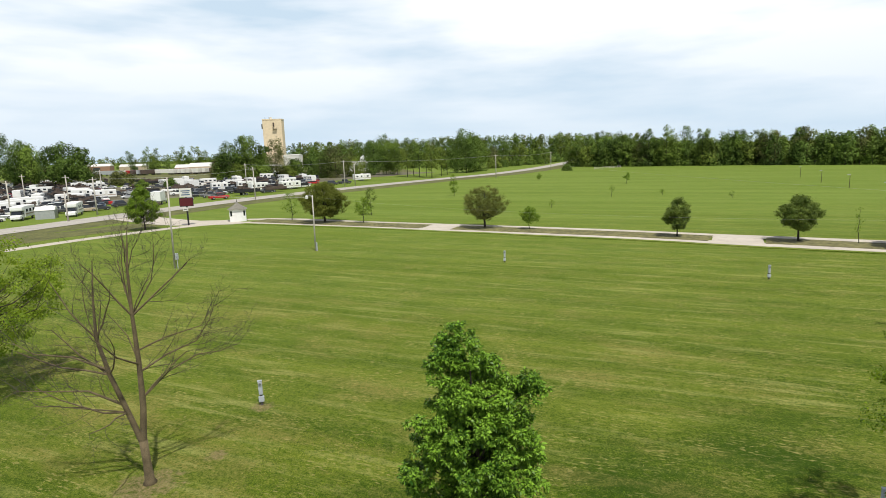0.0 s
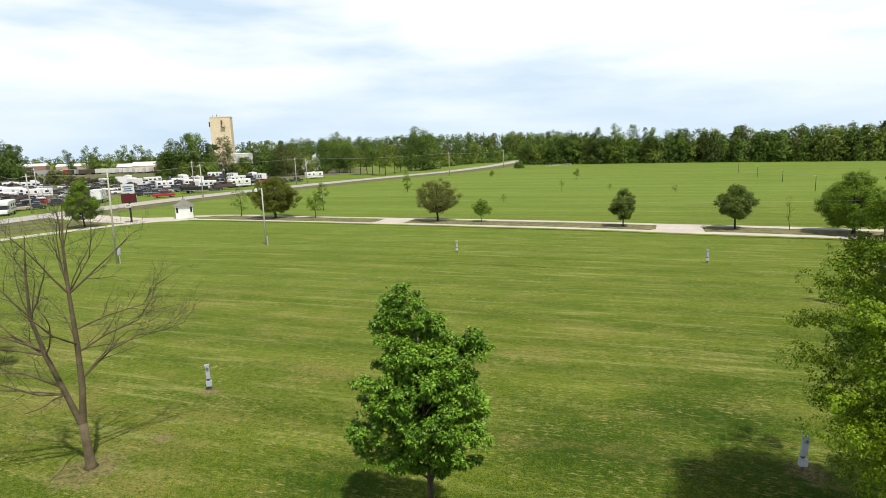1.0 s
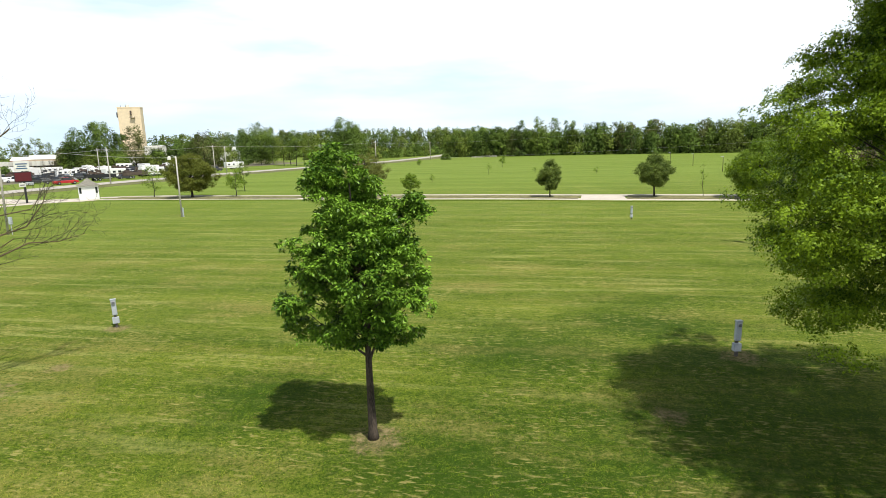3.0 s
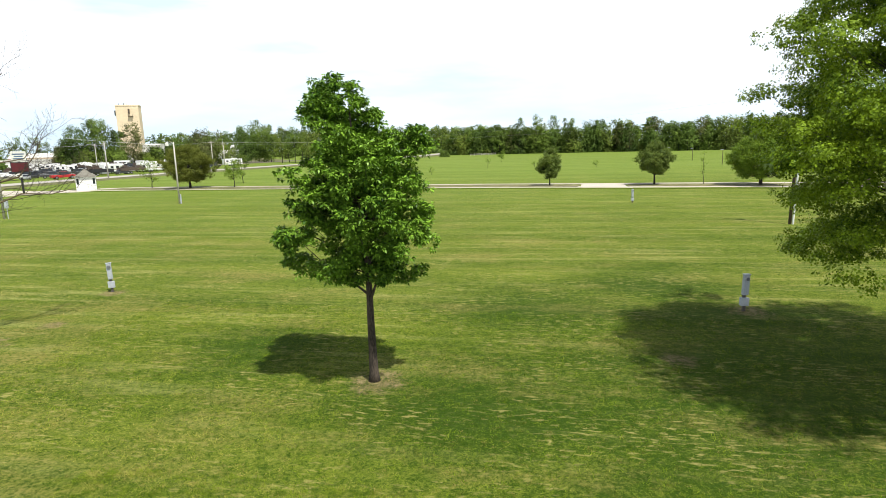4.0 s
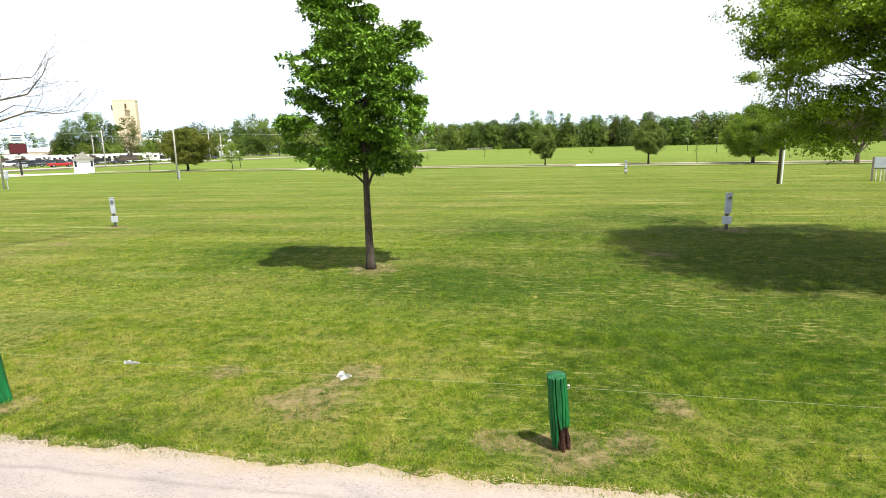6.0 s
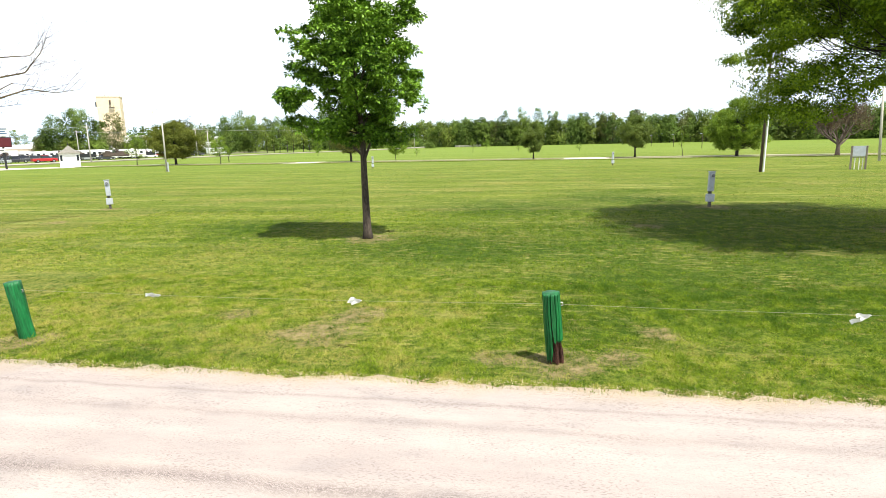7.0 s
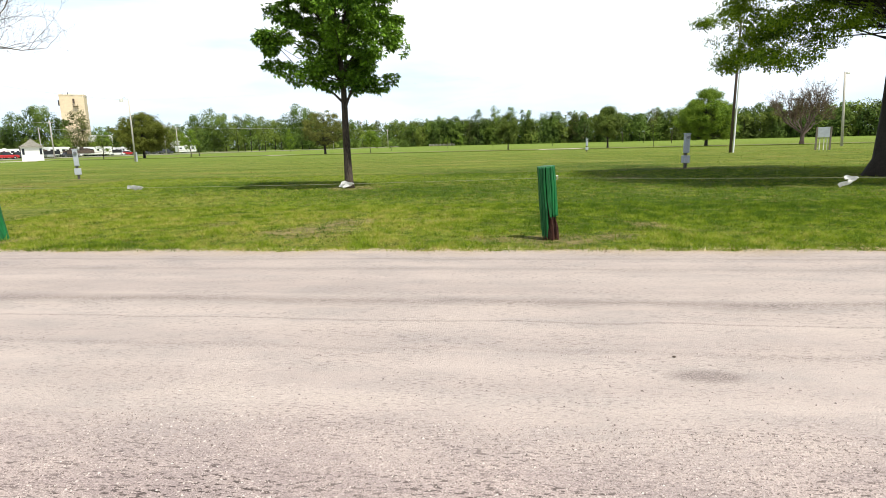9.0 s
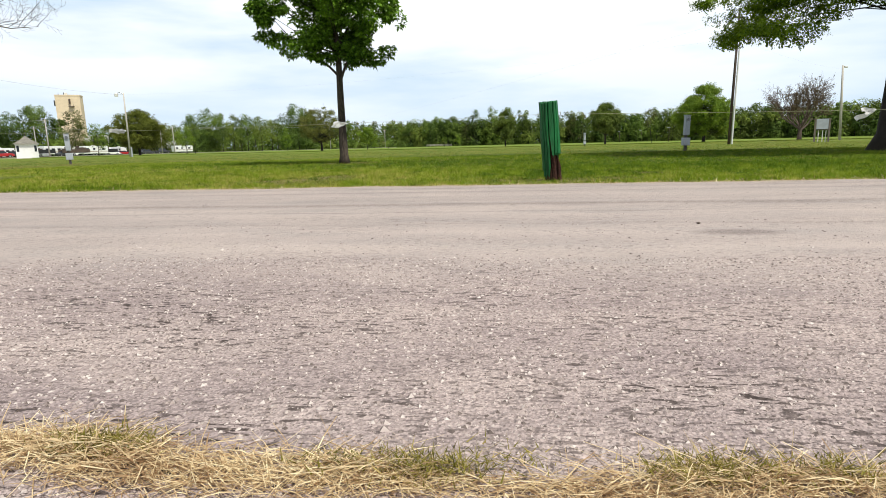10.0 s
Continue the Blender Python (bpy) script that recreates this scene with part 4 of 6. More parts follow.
def bare_tree():
    """A dying tree that forks low, with bare spreading limbs and twigs."""
    rng = np.random.default_rng(4)
    tree = thing("bare_tree", pose(-10.0, 20.7, 0), "leafless forked tree with grey-brown bark and fine twigs", "tree")
    bm, tw = bmesh.new(), bmesh.new()
    tube(bm, [(0, 0, -0.1), (0, 0, 0.15), (-0.02, 0, 0.9), (-0.05, 0.0, 1.7)], [0.30, 0.175, 0.145, 0.15], 10)

    def grow(p, way, length, r, depth):
        steps = 4
        pts, rs = [p.copy()], [r]
        d = way.copy()
        for i in range(steps):
            d = (d + Vector(rng.normal(0, 0.15, 3)) + Vector((0, 0, 0.03))).normalized()
            pts.append(pts[-1] + d * length / steps)
            rs.append(r * (1 - 0.62 * (i + 1) / steps))
        rs = [max(q, 0.0035) for q in rs]
        rs = [q * 0.82 for q in rs]
        tube(bm if r > 0.02 else tw, pts, rs, 6 if r > 0.03 else 3, False)
        if depth == 0:
            return
        kids = (0, 4, 5, 5)[depth]
        for k in range(kids):
            i = 1 + (k * (steps) // kids)
            q = pts[min(i, steps)].lerp(pts[min(i + 1, steps)], rng.uniform(0, 1))
            turn = Vector(rng.normal(0, 1, 3))
            turn = (turn - d * turn.dot(d)).normalized()
            grow(q, (d * 0.75 + turn * rng.uniform(0.45, 1.0) + Vector((0, 0, 0.05))).normalized(), length * rng.uniform(0.28, 0.58), max(0.0045, rs[min(i, steps)] * 0.5), depth - 1)

    right, ahead = Vector((0.90, 0.43, 0)), Vector((-0.43, 0.90, 0))
    # main stem and the second stem
    stem = [Vector((-0.05, 0, 1.6)), Vector((0.02, 0, 3.0)) + right * 0.08, Vector((0, 0, 4.6)) + right * 0.14, Vector((0, 0, 6.4)) + right * 0.12, Vector((0, 0, 8.0)) + right * 0.15, Vector((0, 0, 9.5)) + right * 0.3]
    tube(bm, stem, [0.125, 0.11, 0.09, 0.065, 0.04, 0.012], 8, False)
    second = [Vector((-0.05, 0, 1.5)), Vector((0, 0, 2.9)) - right * 0.40, Vector((0, 0, 4.4)) - right * 0.80, Vector((0, 0, 5.8)) - right * 1.05, Vector((0, 0, 7.2)) - right * 0.98, Vector((0, 0, 8.5)) - right * 0.85]
    tube(bm, second, [0.11, 0.095, 0.078, 0.055, 0.035, 0.012], 8, False)
    # long level limbs that reach out and turn up at their tips
    for spots, r in ((((0.1, 3.3), (1.05, 4.1), (2.1, 4.52), (2.9, 4.45), (3.7, 4.62)), 0.040), (((0.12, 4.3), (1.05, 4.75), (2.1, 5.05), (2.6, 5.7), (2.9, 6.3)), 0.042),
                     (((0.12, 5.1), (1.05, 5.4), (2.3, 5.6), (2.7, 6.1)), 0.036), (((-0.5, 3.2), (-1.5, 3.9), (-2.6, 4.1), (-3.6, 4.3)), 0.05), (((-0.85, 4.6), (-1.8, 5.2), (-2.9, 5.5), (-3.5, 6.0)), 0.048)):
        line = [right * a + Vector((0, 0, z)) + ahead * 0.12 * i for i, (a, z) in enumerate(spots)]
        radii = [max(0.006, r * (1 - 0.85 * i / (len(line) - 1))) for i in range(len(line))]
        tube(bm, line, radii, 6, False)
        for i in range(1, len(line)):
            for k in range(3):
                p = line[i - 1].lerp(line[i], rng.uniform(0.1, 1))
                way = (line[i] - line[i - 1]).normalized() * 0.8 + Vector((0, 0, rng.choice([0.9, 0.7, -0.35]))) + ahead * rng.normal(0, 0.35)
                grow(p, way.normalized(), rng.uniform(0.7, 1.5), max(0.012, radii[i] * 0.6), 2)
    limbs = [(stem[3], right * 0.7 + Vector((0, 0, 0.9)), 2.6, 0.05),
             (stem[3], -right * 0.5 + Vector((0, 0, 1.0)), 2.6, 0.045), (stem[1] + Vector((0, 0, 0.3)), right * 0.45 + ahead * 0.3 + Vector((0, 0, 0.9)), 2.2, 0.045),
             (stem[2], -ahead * 0.8 + Vector((0, 0, 0.55)), 2.6, 0.05), (stem[3], ahead * 0.8 + Vector((0, 0, 0.7)), 2.2, 0.045), (stem[4], right * 0.3 + Vector((0, 0, 1)), 1.5, 0.03), (stem[4], -right * 0.4 + Vector((0, 0, 1)), 1.5, 0.03),
             (second[1], -right * 0.9 + Vector((0, 0, 0.22)), 3.0, 0.05), (second[2], -right * 1.0 + Vector((0, 0, 0.25)), 3.0, 0.05), (second[2], -right * 0.75 + ahead * 0.3 + Vector((0, 0, 0.75)), 2.4, 0.045),
             (second[3], -right * 0.6 + Vector((0, 0, 0.9)), 2.4, 0.04), (second[3], right * 0.35 + Vector((0, 0, 1.0)), 2.0, 0.04), (second[1], -right * 0.7 - ahead * 0.6 + Vector((0, 0, -0.05)), 2.4, 0.04), (second[2], -ahead * 0.7 + Vector((0, 0, 0.5)), 2.2, 0.04),
             (second[4], -right * 0.3 + Vector((0, 0, 1)), 1.4, 0.025), (stem[3], right * 0.55 + ahead * 0.2 + Vector((0, 0, 1)), 2.7, 0.035), (stem[3], -right * 0.35 - ahead * 0.2 + Vector((0, 0, 1.1)), 2.7, 0.035),
             (stem[2], -right * 0.55 + ahead * 0.2 + Vector((0, 0, 0.9)), 2.4, 0.035), (stem[3], right * 0.2 - ahead * 0.3 + Vector((0, 0, 1)), 2.4, 0.03), (stem[4], right * 0.15 + ahead * 0.2 + Vector((0, 0, 1)), 1.7, 0.025),
             (second[2], -right * 0.5 + Vector((0, 0, 0.95)), 2.6, 0.035), (second[3], -right * 0.3 + ahead * 0.3 + Vector((0, 0, 1)), 2.2, 0.03), (second[1], -right * 1.0 + ahead * 0.25 + Vector((0, 0, 0.02)), 3.0, 0.035)]
    for p, way, length, r in limbs:
        grow(Vector(p), Vector(way).normalized(), length, r, 3)
    part("trunk", bm, DEAD_BARK, tree, smooth=True)
    tagged(part("bare_crown", tw, TWIG, tree, "thin bare grey twigs"), kind="stuff")


bare_tree()

# ---- park trees along the drives ----
def vase_tree(x, y):
    """A broad tree still almost bare: limbs rise like a fan from a short trunk and fork into a haze of twigs and buds."""
    rng = np.random.default_rng(24)
    tree = thing("budding_tree", pose(x, y, 0), "broad bare-branched tree with sparse reddish-brown buds beside the drive", "tree", "trees along the drive")
    wood, fine, buds = bmesh.new(), bmesh.new(), []
    tube(wood, [(0, 0, -0.1), (0, 0, 0.5), (0.05, 0, 1.2), (0.05, 0, 1.6)], [0.30, 0.22, 0.19, 0.17], 9)

    def grow(p, way, length, r, depth):
        pts, d = [p], way
        for i in range(3):
            d = (d + Vector(rng.normal(0, 0.10, 3)) + Vector((0, 0, 0.07))).normalized()
            pts.append(pts[-1] + d * length / 3)
        tube(wood if r > 0.03 else fine, pts, [max(0.008, r * f) for f in (1, 0.84, 0.68, 0.5)], 6 if r > 0.06 else 3, False)
        if depth <= 1:
            buds.extend(pts[1:])
        if depth == 0:
            return
        for k in range((0, 4, 4, 4, 3)[depth]):
            turn = Vector(rng.normal(0, 1, 3))
            turn = (turn - d * turn.dot(d)).normalized()
            at = pts[3] if k == 0 else pts[1].lerp(pts[3], rng.uniform(0, 1))
            grow(at, (d + turn * rng.uniform(0.25, 0.75)).normalized(), length * rng.uniform(0.52, 0.78), r * 0.52, depth - 1)

    for k in range(9):
        a, rise = k * 2.4 + rng.normal(0, 0.2), (0.45, 0.8, 1.3, 0.55, 1.0, 2.2, 0.5, 0.75, 1.6)[k]
        grow(Vector((0.05, 0, 1.1 + 0.09 * (k % 5))), Vector((math.cos(a), math.sin(a), rise)).normalized(), 2.5, 0.10, 4)
    part("trunk", wood, BUD_BARK, tree, smooth=True)
    tagged(part("bare_crown", fine, BUD_BARK, tree, "fine reddish-brown twigs"), kind="stuff")
    c = np.array([tuple(p) for p in buds])
    c = c[rng.uniform(0, 1, len(c)) < np.clip(1.15 - c[:, 2] / 6.5, 0.12, 0.9)]
    c = np.repeat(c, 2, 0) + rng.normal(0, 0.10, (len(c) * 2, 3))
    verts = leaf_faces(rng, c, 0.13 * rng.uniform(0.6, 1.2, len(c))[:, None], 0.2, 0.9, unit(rng.normal(0, 1, (len(c), 3))))
    ob = finish("crown", poly_mesh("crown", verts, 4), RED_BUD)
    ob.parent = tree
    tagged(ob, kind="stuff")


build_tree("pear_tree", 32.2, 71.6, [(1.3, 0.6), (2.0, 1.25), (3.0, 1.45), (3.9, 1.1), (4.8, 0.3)], "small round-headed tree with dark green leaves beside the drive", 0.09, PEAR_LEAF, DARK_BARK, 21, 70, 0.36, 26, 8, 0.19, group="trees along the drive")
build_tree("pear_tree", 43.7, 65.3, [(1.5, 0.9), (2.2, 1.8), (3.2, 2.1), (4.2, 1.7), (5.2, 0.5)], "round-headed tree with dark green leaves beside the drive", 0.13, PEAR_LEAF, DARK_BARK, 22, 120, 0.42, 26, 8, 0.19, group="trees along the drive")
build_tree("pear_tree", 52.75, 57.7, [(1.2, 1.6), (2.2, 3.0), (3.7, 3.3), (5.2, 2.4), (6.8, 0.6)], "broad round tree with fresh green leaves beside the drive", 0.2, LIME_LEAF, DARK_BARK, 23, 190, 0.55, 30, 8, 0.20, group="trees along the drive")
vase_tree(58.7, 49.5)
build_tree("budding_tree", 9.2, 86.5, [(1.6, 1.2), (2.6, 2.7), (4.2, 3.2), (5.4, 2.4), (6.3, 0.8)], "broad tree with thin olive-brown young foliage", 0.18, BUD_LEAF, DARK_BARK, 25, 180, 0.5, 22, 8, 0.13, twigs=3, group="trees along the drive")
build_tree("sapling", 15.4, 83.0, [(1.0, 0.5), (1.8, 1.15), (2.6, 1.0), (3.3, 0.25)], "little tree with green leaves beside the drive", 0.05, LIME_LEAF, DARK_BARK, 26, 36, 0.3, 16, 5, 0.22, group="trees along the drive")
build_tree("hawthorn_tree", -17.6, 101.3, [(1.5, 2.2), (2.8, 3.6), (4.2, 3.7), (5.6, 2.9), (6.8, 0.9)], "broad dome-shaped tree with olive-green leaves", 0.2, HAW_LEAF, DARK_BARK, 27, 210, 0.55, 30, 8, 0.20, group="trees along the drive")
build_tree("sapling", -24.4, 105.8, [(1.3, 0.7), (2.6, 1.6), (4.0, 1.4), (5.3, 0.4)], "slender young tree with thin yellow-green leaves", 0.07, LIME_LEAF, DARK_BARK, 28, 40, 0.4, 8, 4, 0.2, group="trees along the drive")
build_tree("sapling", -10.5, 98.4, [(1.6, 0.6), (2.2, 1.6), (3.2, 1.5), (4.3, 0.4)], "flat-topped young tree with light green leaves", 0.07, LIME_LEAF, DARK_BARK, 29, 40, 0.4, 10, 5, 0.2, group="trees along the drive")
build_tree("sapling", -10.3, 110.7, [(1.2, 0.5), (2.6, 1.0), (4.2, 0.9), (5.5, 0.2)], "narrow young tree with dark green leaves", 0.06, PEAR_LEAF, DARK_BARK, 30, 30, 0.35, 10, 5, 0.2, group="trees along the drive")
build_tree("sapling", 7.6, 149, [(1.0, 0.5), (2.4, 1.1), (4.0, 1.0), (5.6, 0.2)], "narrow young tree in the field", 0.06, LIME_LEAF, DARK_BARK, 31, 30, 0.35, 8, 5, 0.25, group="trees in the field")
build_tree("sapling", 61.7, 173.7, [(1.0, 0.4), (2.2, 1.0), (3.3, 0.3)], "little green tree in the field", 0.05, LIME_LEAF, DARK_BARK, 32, 18, 0.35, 8, 5, 0.25, group="trees in the field")
build_tree("sapling", 42.2, 211, [(0.6, 0.5), (1.6, 1.0), (2.6, 0.2)], "little green tree in the field", 0.05, LIME_LEAF, DARK_BARK, 33, 18, 0.35, 8, 5, 0.25, group="trees in the field")
build_tree("roadside_tree", -48.0, 99.3, [(1.6, 1.0), (2.6, 2.2), (4.0, 2.4), (5.6, 1.8), (7.4, 0.3)], "leafy green tree with a pointed crown at the entrance", 0.14, LIME_LEAF, DARK_BARK, 34, 130, 0.5, 30, 8, 0.21)
for i, (x, y, h) in enumerate([(48.8, 62.5, 4.2), (43.3, 131.5, 2.8), (55.1, 131.3, 1.4), (64.3, 117.9, 1.6), (25, 112, 1.6)]):
    build_tree("sapling", x, y, [(h * 0.35, 0.3), (h * 0.65, 0.7), (h, 0.15)], "thin sapling with a few sparse leaves", 0.04, LIME_LEAF, DARK_BARK, 40 + i, 16, 0.25, 3, 4, 0.16, group="saplings in the field")


# ---- woods in the distance ----
def foliage_mesh(name, verts, faces, normals):
    """Triangles whose shading follows the rounding of the clumps that they belong to."""
    data = bpy.data.meshes.new(name)
    data.vertices.add(len(verts))
    data.vertices.foreach_set("co", np.ascontiguousarray(verts, dtype=np.float32).ravel())
    data.loops.add(faces.size)
    data.loops.foreach_set("vertex_index", np.ascontiguousarray(faces, dtype=np.int32).ravel())
    data.polygons.add(len(faces))
    data.polygons.foreach_set("loop_start", np.arange(0, faces.size, 3, dtype=np.int32))
    data.update(calc_edges=True)
    data.shade_smooth()
    data.normals_split_custom_set_from_vertices(normals.astype(np.float32))
    return data


def woods(name, trees, label, seed, lumps=20, flakes=50, leaf=0.7):
    """Far trees as stuff: leaf sprays heaped in overlapping clumps, one object a shade of green."""
    rng = np.random.default_rng(seed)
    shades = [[], [], [], []]
    bm = bmesh.new()
    for x, y, h, r, *more in trees:
        s = more[0] if more else rng.choice(4, p=[0.30, 0.38, 0.26, 0.06])
        low = more[1] if len(more) > 1 else 0.0
        f = (np.arange(lumps) + rng.uniform(0, 1, lumps)) / lumps
        wide = r * np.sqrt(np.clip(1 - ((f - 0.48) / 0.58) ** 2, 0.08, 1))
        turn = rng.uniform(0, 6.28, lumps) + np.arange(lumps) * 2.4
        off = wide * np.sqrt(rng.uniform(0.05, 1.0, lumps)) * 0.8
        lr = (0.24 * wide + 0.14 * r) * rng.uniform(0.75, 1.3, lumps)
        z = np.maximum(h * (low + (1 - low) * f) - lr * 0.6, lr * 0.4)
        c = np.stack([x + np.cos(turn) * off, y + np.sin(turn) * off, z], 1)
        m = lumps * flakes
        k = np.repeat(np.arange(lumps), flakes)
        way = unit(rng.normal(0, 1, (m, 3)) + np.array([0, 0, 0.15]))
        p = c[k] + way * (lr[k] * rng.uniform(0.1, 1.0, m) ** 0.45 * 1.1)[:, None]
        p[:, 2] = np.maximum(p[:, 2], 0.25)
        tri = leaf_faces(rng, p, leaf * rng.uniform(0.75, 1.45, m)[:, None], 0.2, 0.95, way)[:, [1, 2, 3]]
        axis = np.stack([np.full(m, x), np.full(m, y), p[:, 2] - 0.3 * r], 1)
        nrm = unit(unit(p - axis) * 0.7 + way * 0.4 + rng.normal(0, 0.16, (m, 3)) + np.array([0, 0, 0.2]))
        face = np.cross(tri[:, 1] - tri[:, 0], tri[:, 2] - tri[:, 0])
        back = (face * nrm).sum(1) < 0
        tri[back] = tri[back][:, ::-1]
        shades[s].append((tri.reshape(-1, 3), np.repeat(nrm, 3, 0)))
        tube(bm, [(x, y, -0.1), (x + rng.normal(0, 0.3), y, h * 0.35), (x + rng.normal(0, 0.5), y, h * 0.8)], [0.24, 0.17, 0.05], 4, False)
    for s in range(4):
        if shades[s]:
            verts, normals = (np.concatenate([row[i] for row in shades[s]]) for i in range(2))
            ob = finish(name, foliage_mesh(name, verts, np.arange(len(verts)).reshape(-1, 3), normals), WOOD_LEAF[s])
            tagged(ob, label, "woods", kind="stuff")
    tagged(part("tree_trunks", bm, DARK_BARK), "bare trunks among distant woods", "woods", kind="stuff")


def belt(seed, line, depth, step, low, high, wide):
    """Places of trees in a belt behind a line."""
    r = random.Random(seed)
    out = []
    pts = [Vector((*p, 0)) for p in line]
    for a, b in zip(pts, pts[1:]):
        n = max(1, int((b - a).length / step))
        way = (b - a).normalized()
        back = Vector((-way.y, way.x, 0))
        if back.dot(a) < 0:
            back = -back
        for row in range(max(1, int(depth / step))):
            for i in range(n):
                p = a.lerp(b, (i + r.random()) / n) + back * (row * step + r.uniform(0, step))
                h = r.uniform(low, high) * (1.07 if row else 0.84)
                out.append((p.x, p.y, h, wide * r.uniform(0.75, 1.2)))
    return out


EDGE = [(84, 345), (100, 312), (112, 304), (139, 288), (166, 262), (190, 236), (240, 190), (300, 122)]
woods("woods", belt(1, EDGE, 16, 5.2, 12.5, 16.5, 5.6), "dense mixed green woodland edge beyond the field", 1, 26, 54, 0.80)
woods("woods", belt(21, EDGE, 5, 4.2, 2.5, 6.5, 2.8), "low undergrowth along the woodland edge", 21, 8, 40, 0.6)
woods("woods", belt(11, [(97, 355), (124, 322), (151, 299), (178, 274), (202, 249), (252, 203), (312, 135)], 18, 6.0, 12, 15.0, 6.0), "dense mixed green woodland edge beyond the field", 11, 12, 40, 1.1)
woods("woods", [(-45, 292, 16.8, 8.8, 3, 0.12), (-51, 298, 13, 7.4, 1), (-37.5, 302, 10.8, 6.2, 2), (-27, 308, 18.5, 7.0, 0, 0.15), (-21, 312, 21.0, 7.3, 1, 0.15), (-15, 307, 18.5, 6.2, 1, 0.15), (-33, 345, 17, 8.1), (17, 300, 20.5, 6.5, 0, 0.14),
                (21.5, 299, 22.8, 7.3, 0, 0.14), (25.5, 304, 19.5, 6.2, 1, 0.12), (30, 316, 17.5, 5.9, 1)], "loose green trees along the highway", 2, 34, 120, 0.62)
woods("woods", [(-8.5, 275, 16.5, 4.3, 2, 0.34), (-5.5, 280, 15, 4.1, 1, 0.34), (-2.8, 265, 15.8, 4.3, 1, 0.36), (3, 256, 14.4, 4.3, 2, 0.36), (0.5, 270, 15.2, 4.1, 1, 0.36), (7.5, 268, 13.6, 4.1, 2, 0.36), (11, 285, 14.5, 4.9, 1, 0.3)], "slender light green trees along the highway", 12, 18, 70, 0.6)
woods("woods", belt(14, [(-75, 395), (-20, 400), (50, 390), (95, 400)], 26, 12, 9, 17, 6.0) + belt(15, [(36, 345), (66, 385), (100, 440), (116, 470)], 8, 7, 4, 9, 3.6), "scattered trees behind the highway", 14, 14, 44, 1.0)
woods("woods", belt(3, [(-150, 580), (-60, 540), (40, 500), (150, 520), (230, 560)], 60, 10, 20, 24, 7.5), "broad wooded rise in the distance", 3, 12, 34, 1.5)
woods("woods", [(-106, 318, 20, 7.4, 0), (-100, 322, 23, 7.3, 0), (-95, 316, 23.5, 6.8, 1), (-90, 324, 18, 6.2, 1), (-111, 322, 15, 6.8, 1), (-117, 328, 11, 6.2), (-74, 330, 10, 6.1), (-66, 335, 12, 6.1), (-58, 340, 12, 6.1), (-52, 345, 15, 6.8),
                (-88, 316, 9, 6.8), (-100, 312, 8, 6.8), (-78, 326, 7, 5.4)], "tall green trees beside the salvage yard", 4, 36, 130, 0.75)
woods("woods", [(-82, 320, 22, 5.5, 3, 0.22), (-79.5, 317, 19, 4.5, 3, 0.2)], "thin-leaved brownish trees before the tower", 13, 28, 80, 0.55)
woods("woods", [(-200, 288, 20.5, 7.5, 1, 0.28), (-193, 282, 23.2, 7.8, 0, 0.28), (-187, 280, 20.5, 7.0, 1, 0.28), (-171, 270, 19.5, 7.0, 0, 0.28), (-164, 267, 21, 7.2, 0, 0.28), (-156, 266, 18.6, 6.0, 0, 0.28), (-212, 292, 28, 8.5, 0, 0.25), (-223, 290, 26, 8.5, 1, 0.25),
                (-180, 292, 8, 7.5, 3), (-150, 288, 7, 6.2, 3), (-206, 302, 9, 8.8, 3), (-168, 290, 8, 7.5, 3)], "tall green trees standing behind the yard", 5, 36, 120, 0.75)
woods("woods", belt(6, [(-302, 620), (-238, 632)], 24, 10, 19, 26, 6.0) + belt(9, [(-238, 640), (-180, 640), (-120, 620)], 24, 12, 12, 19, 6.5), "distant belt of green trees", 6, 18, 46, 1.1)
woods("woods", belt(7, [(-1500, 1100), (-1000, 1500), (-500, 1700), (-100, 1500)], 60, 26, 18, 26, 15), "far hazy line of trees on the horizon", 7, 10, 18, 4.0)
woods("woods", belt(10, [(-700, 700), (-560, 800), (-420, 840), (-330, 800)], 20, 14, 4, 8, 6), "low hedge of trees beyond the fields", 10, 8, 24, 1.4)
woods("woods", [(118, 302, 20, 4.6, 0), (126, 297, 21, 4.8, 1), (134, 292, 20.5, 4.6, 0), (141, 289, 19, 4.6, 1), (70, 282, 3.2, 2.6), (-286, 566, 22, 5.5, 0), (-281, 560, 18, 4.5, 0), (-375, 640, 12, 5), (-110, 250, 4, 2.6), (-103, 212, 5, 2.2)], "single trees standing in open ground", 8, 26, 90, 0.6)


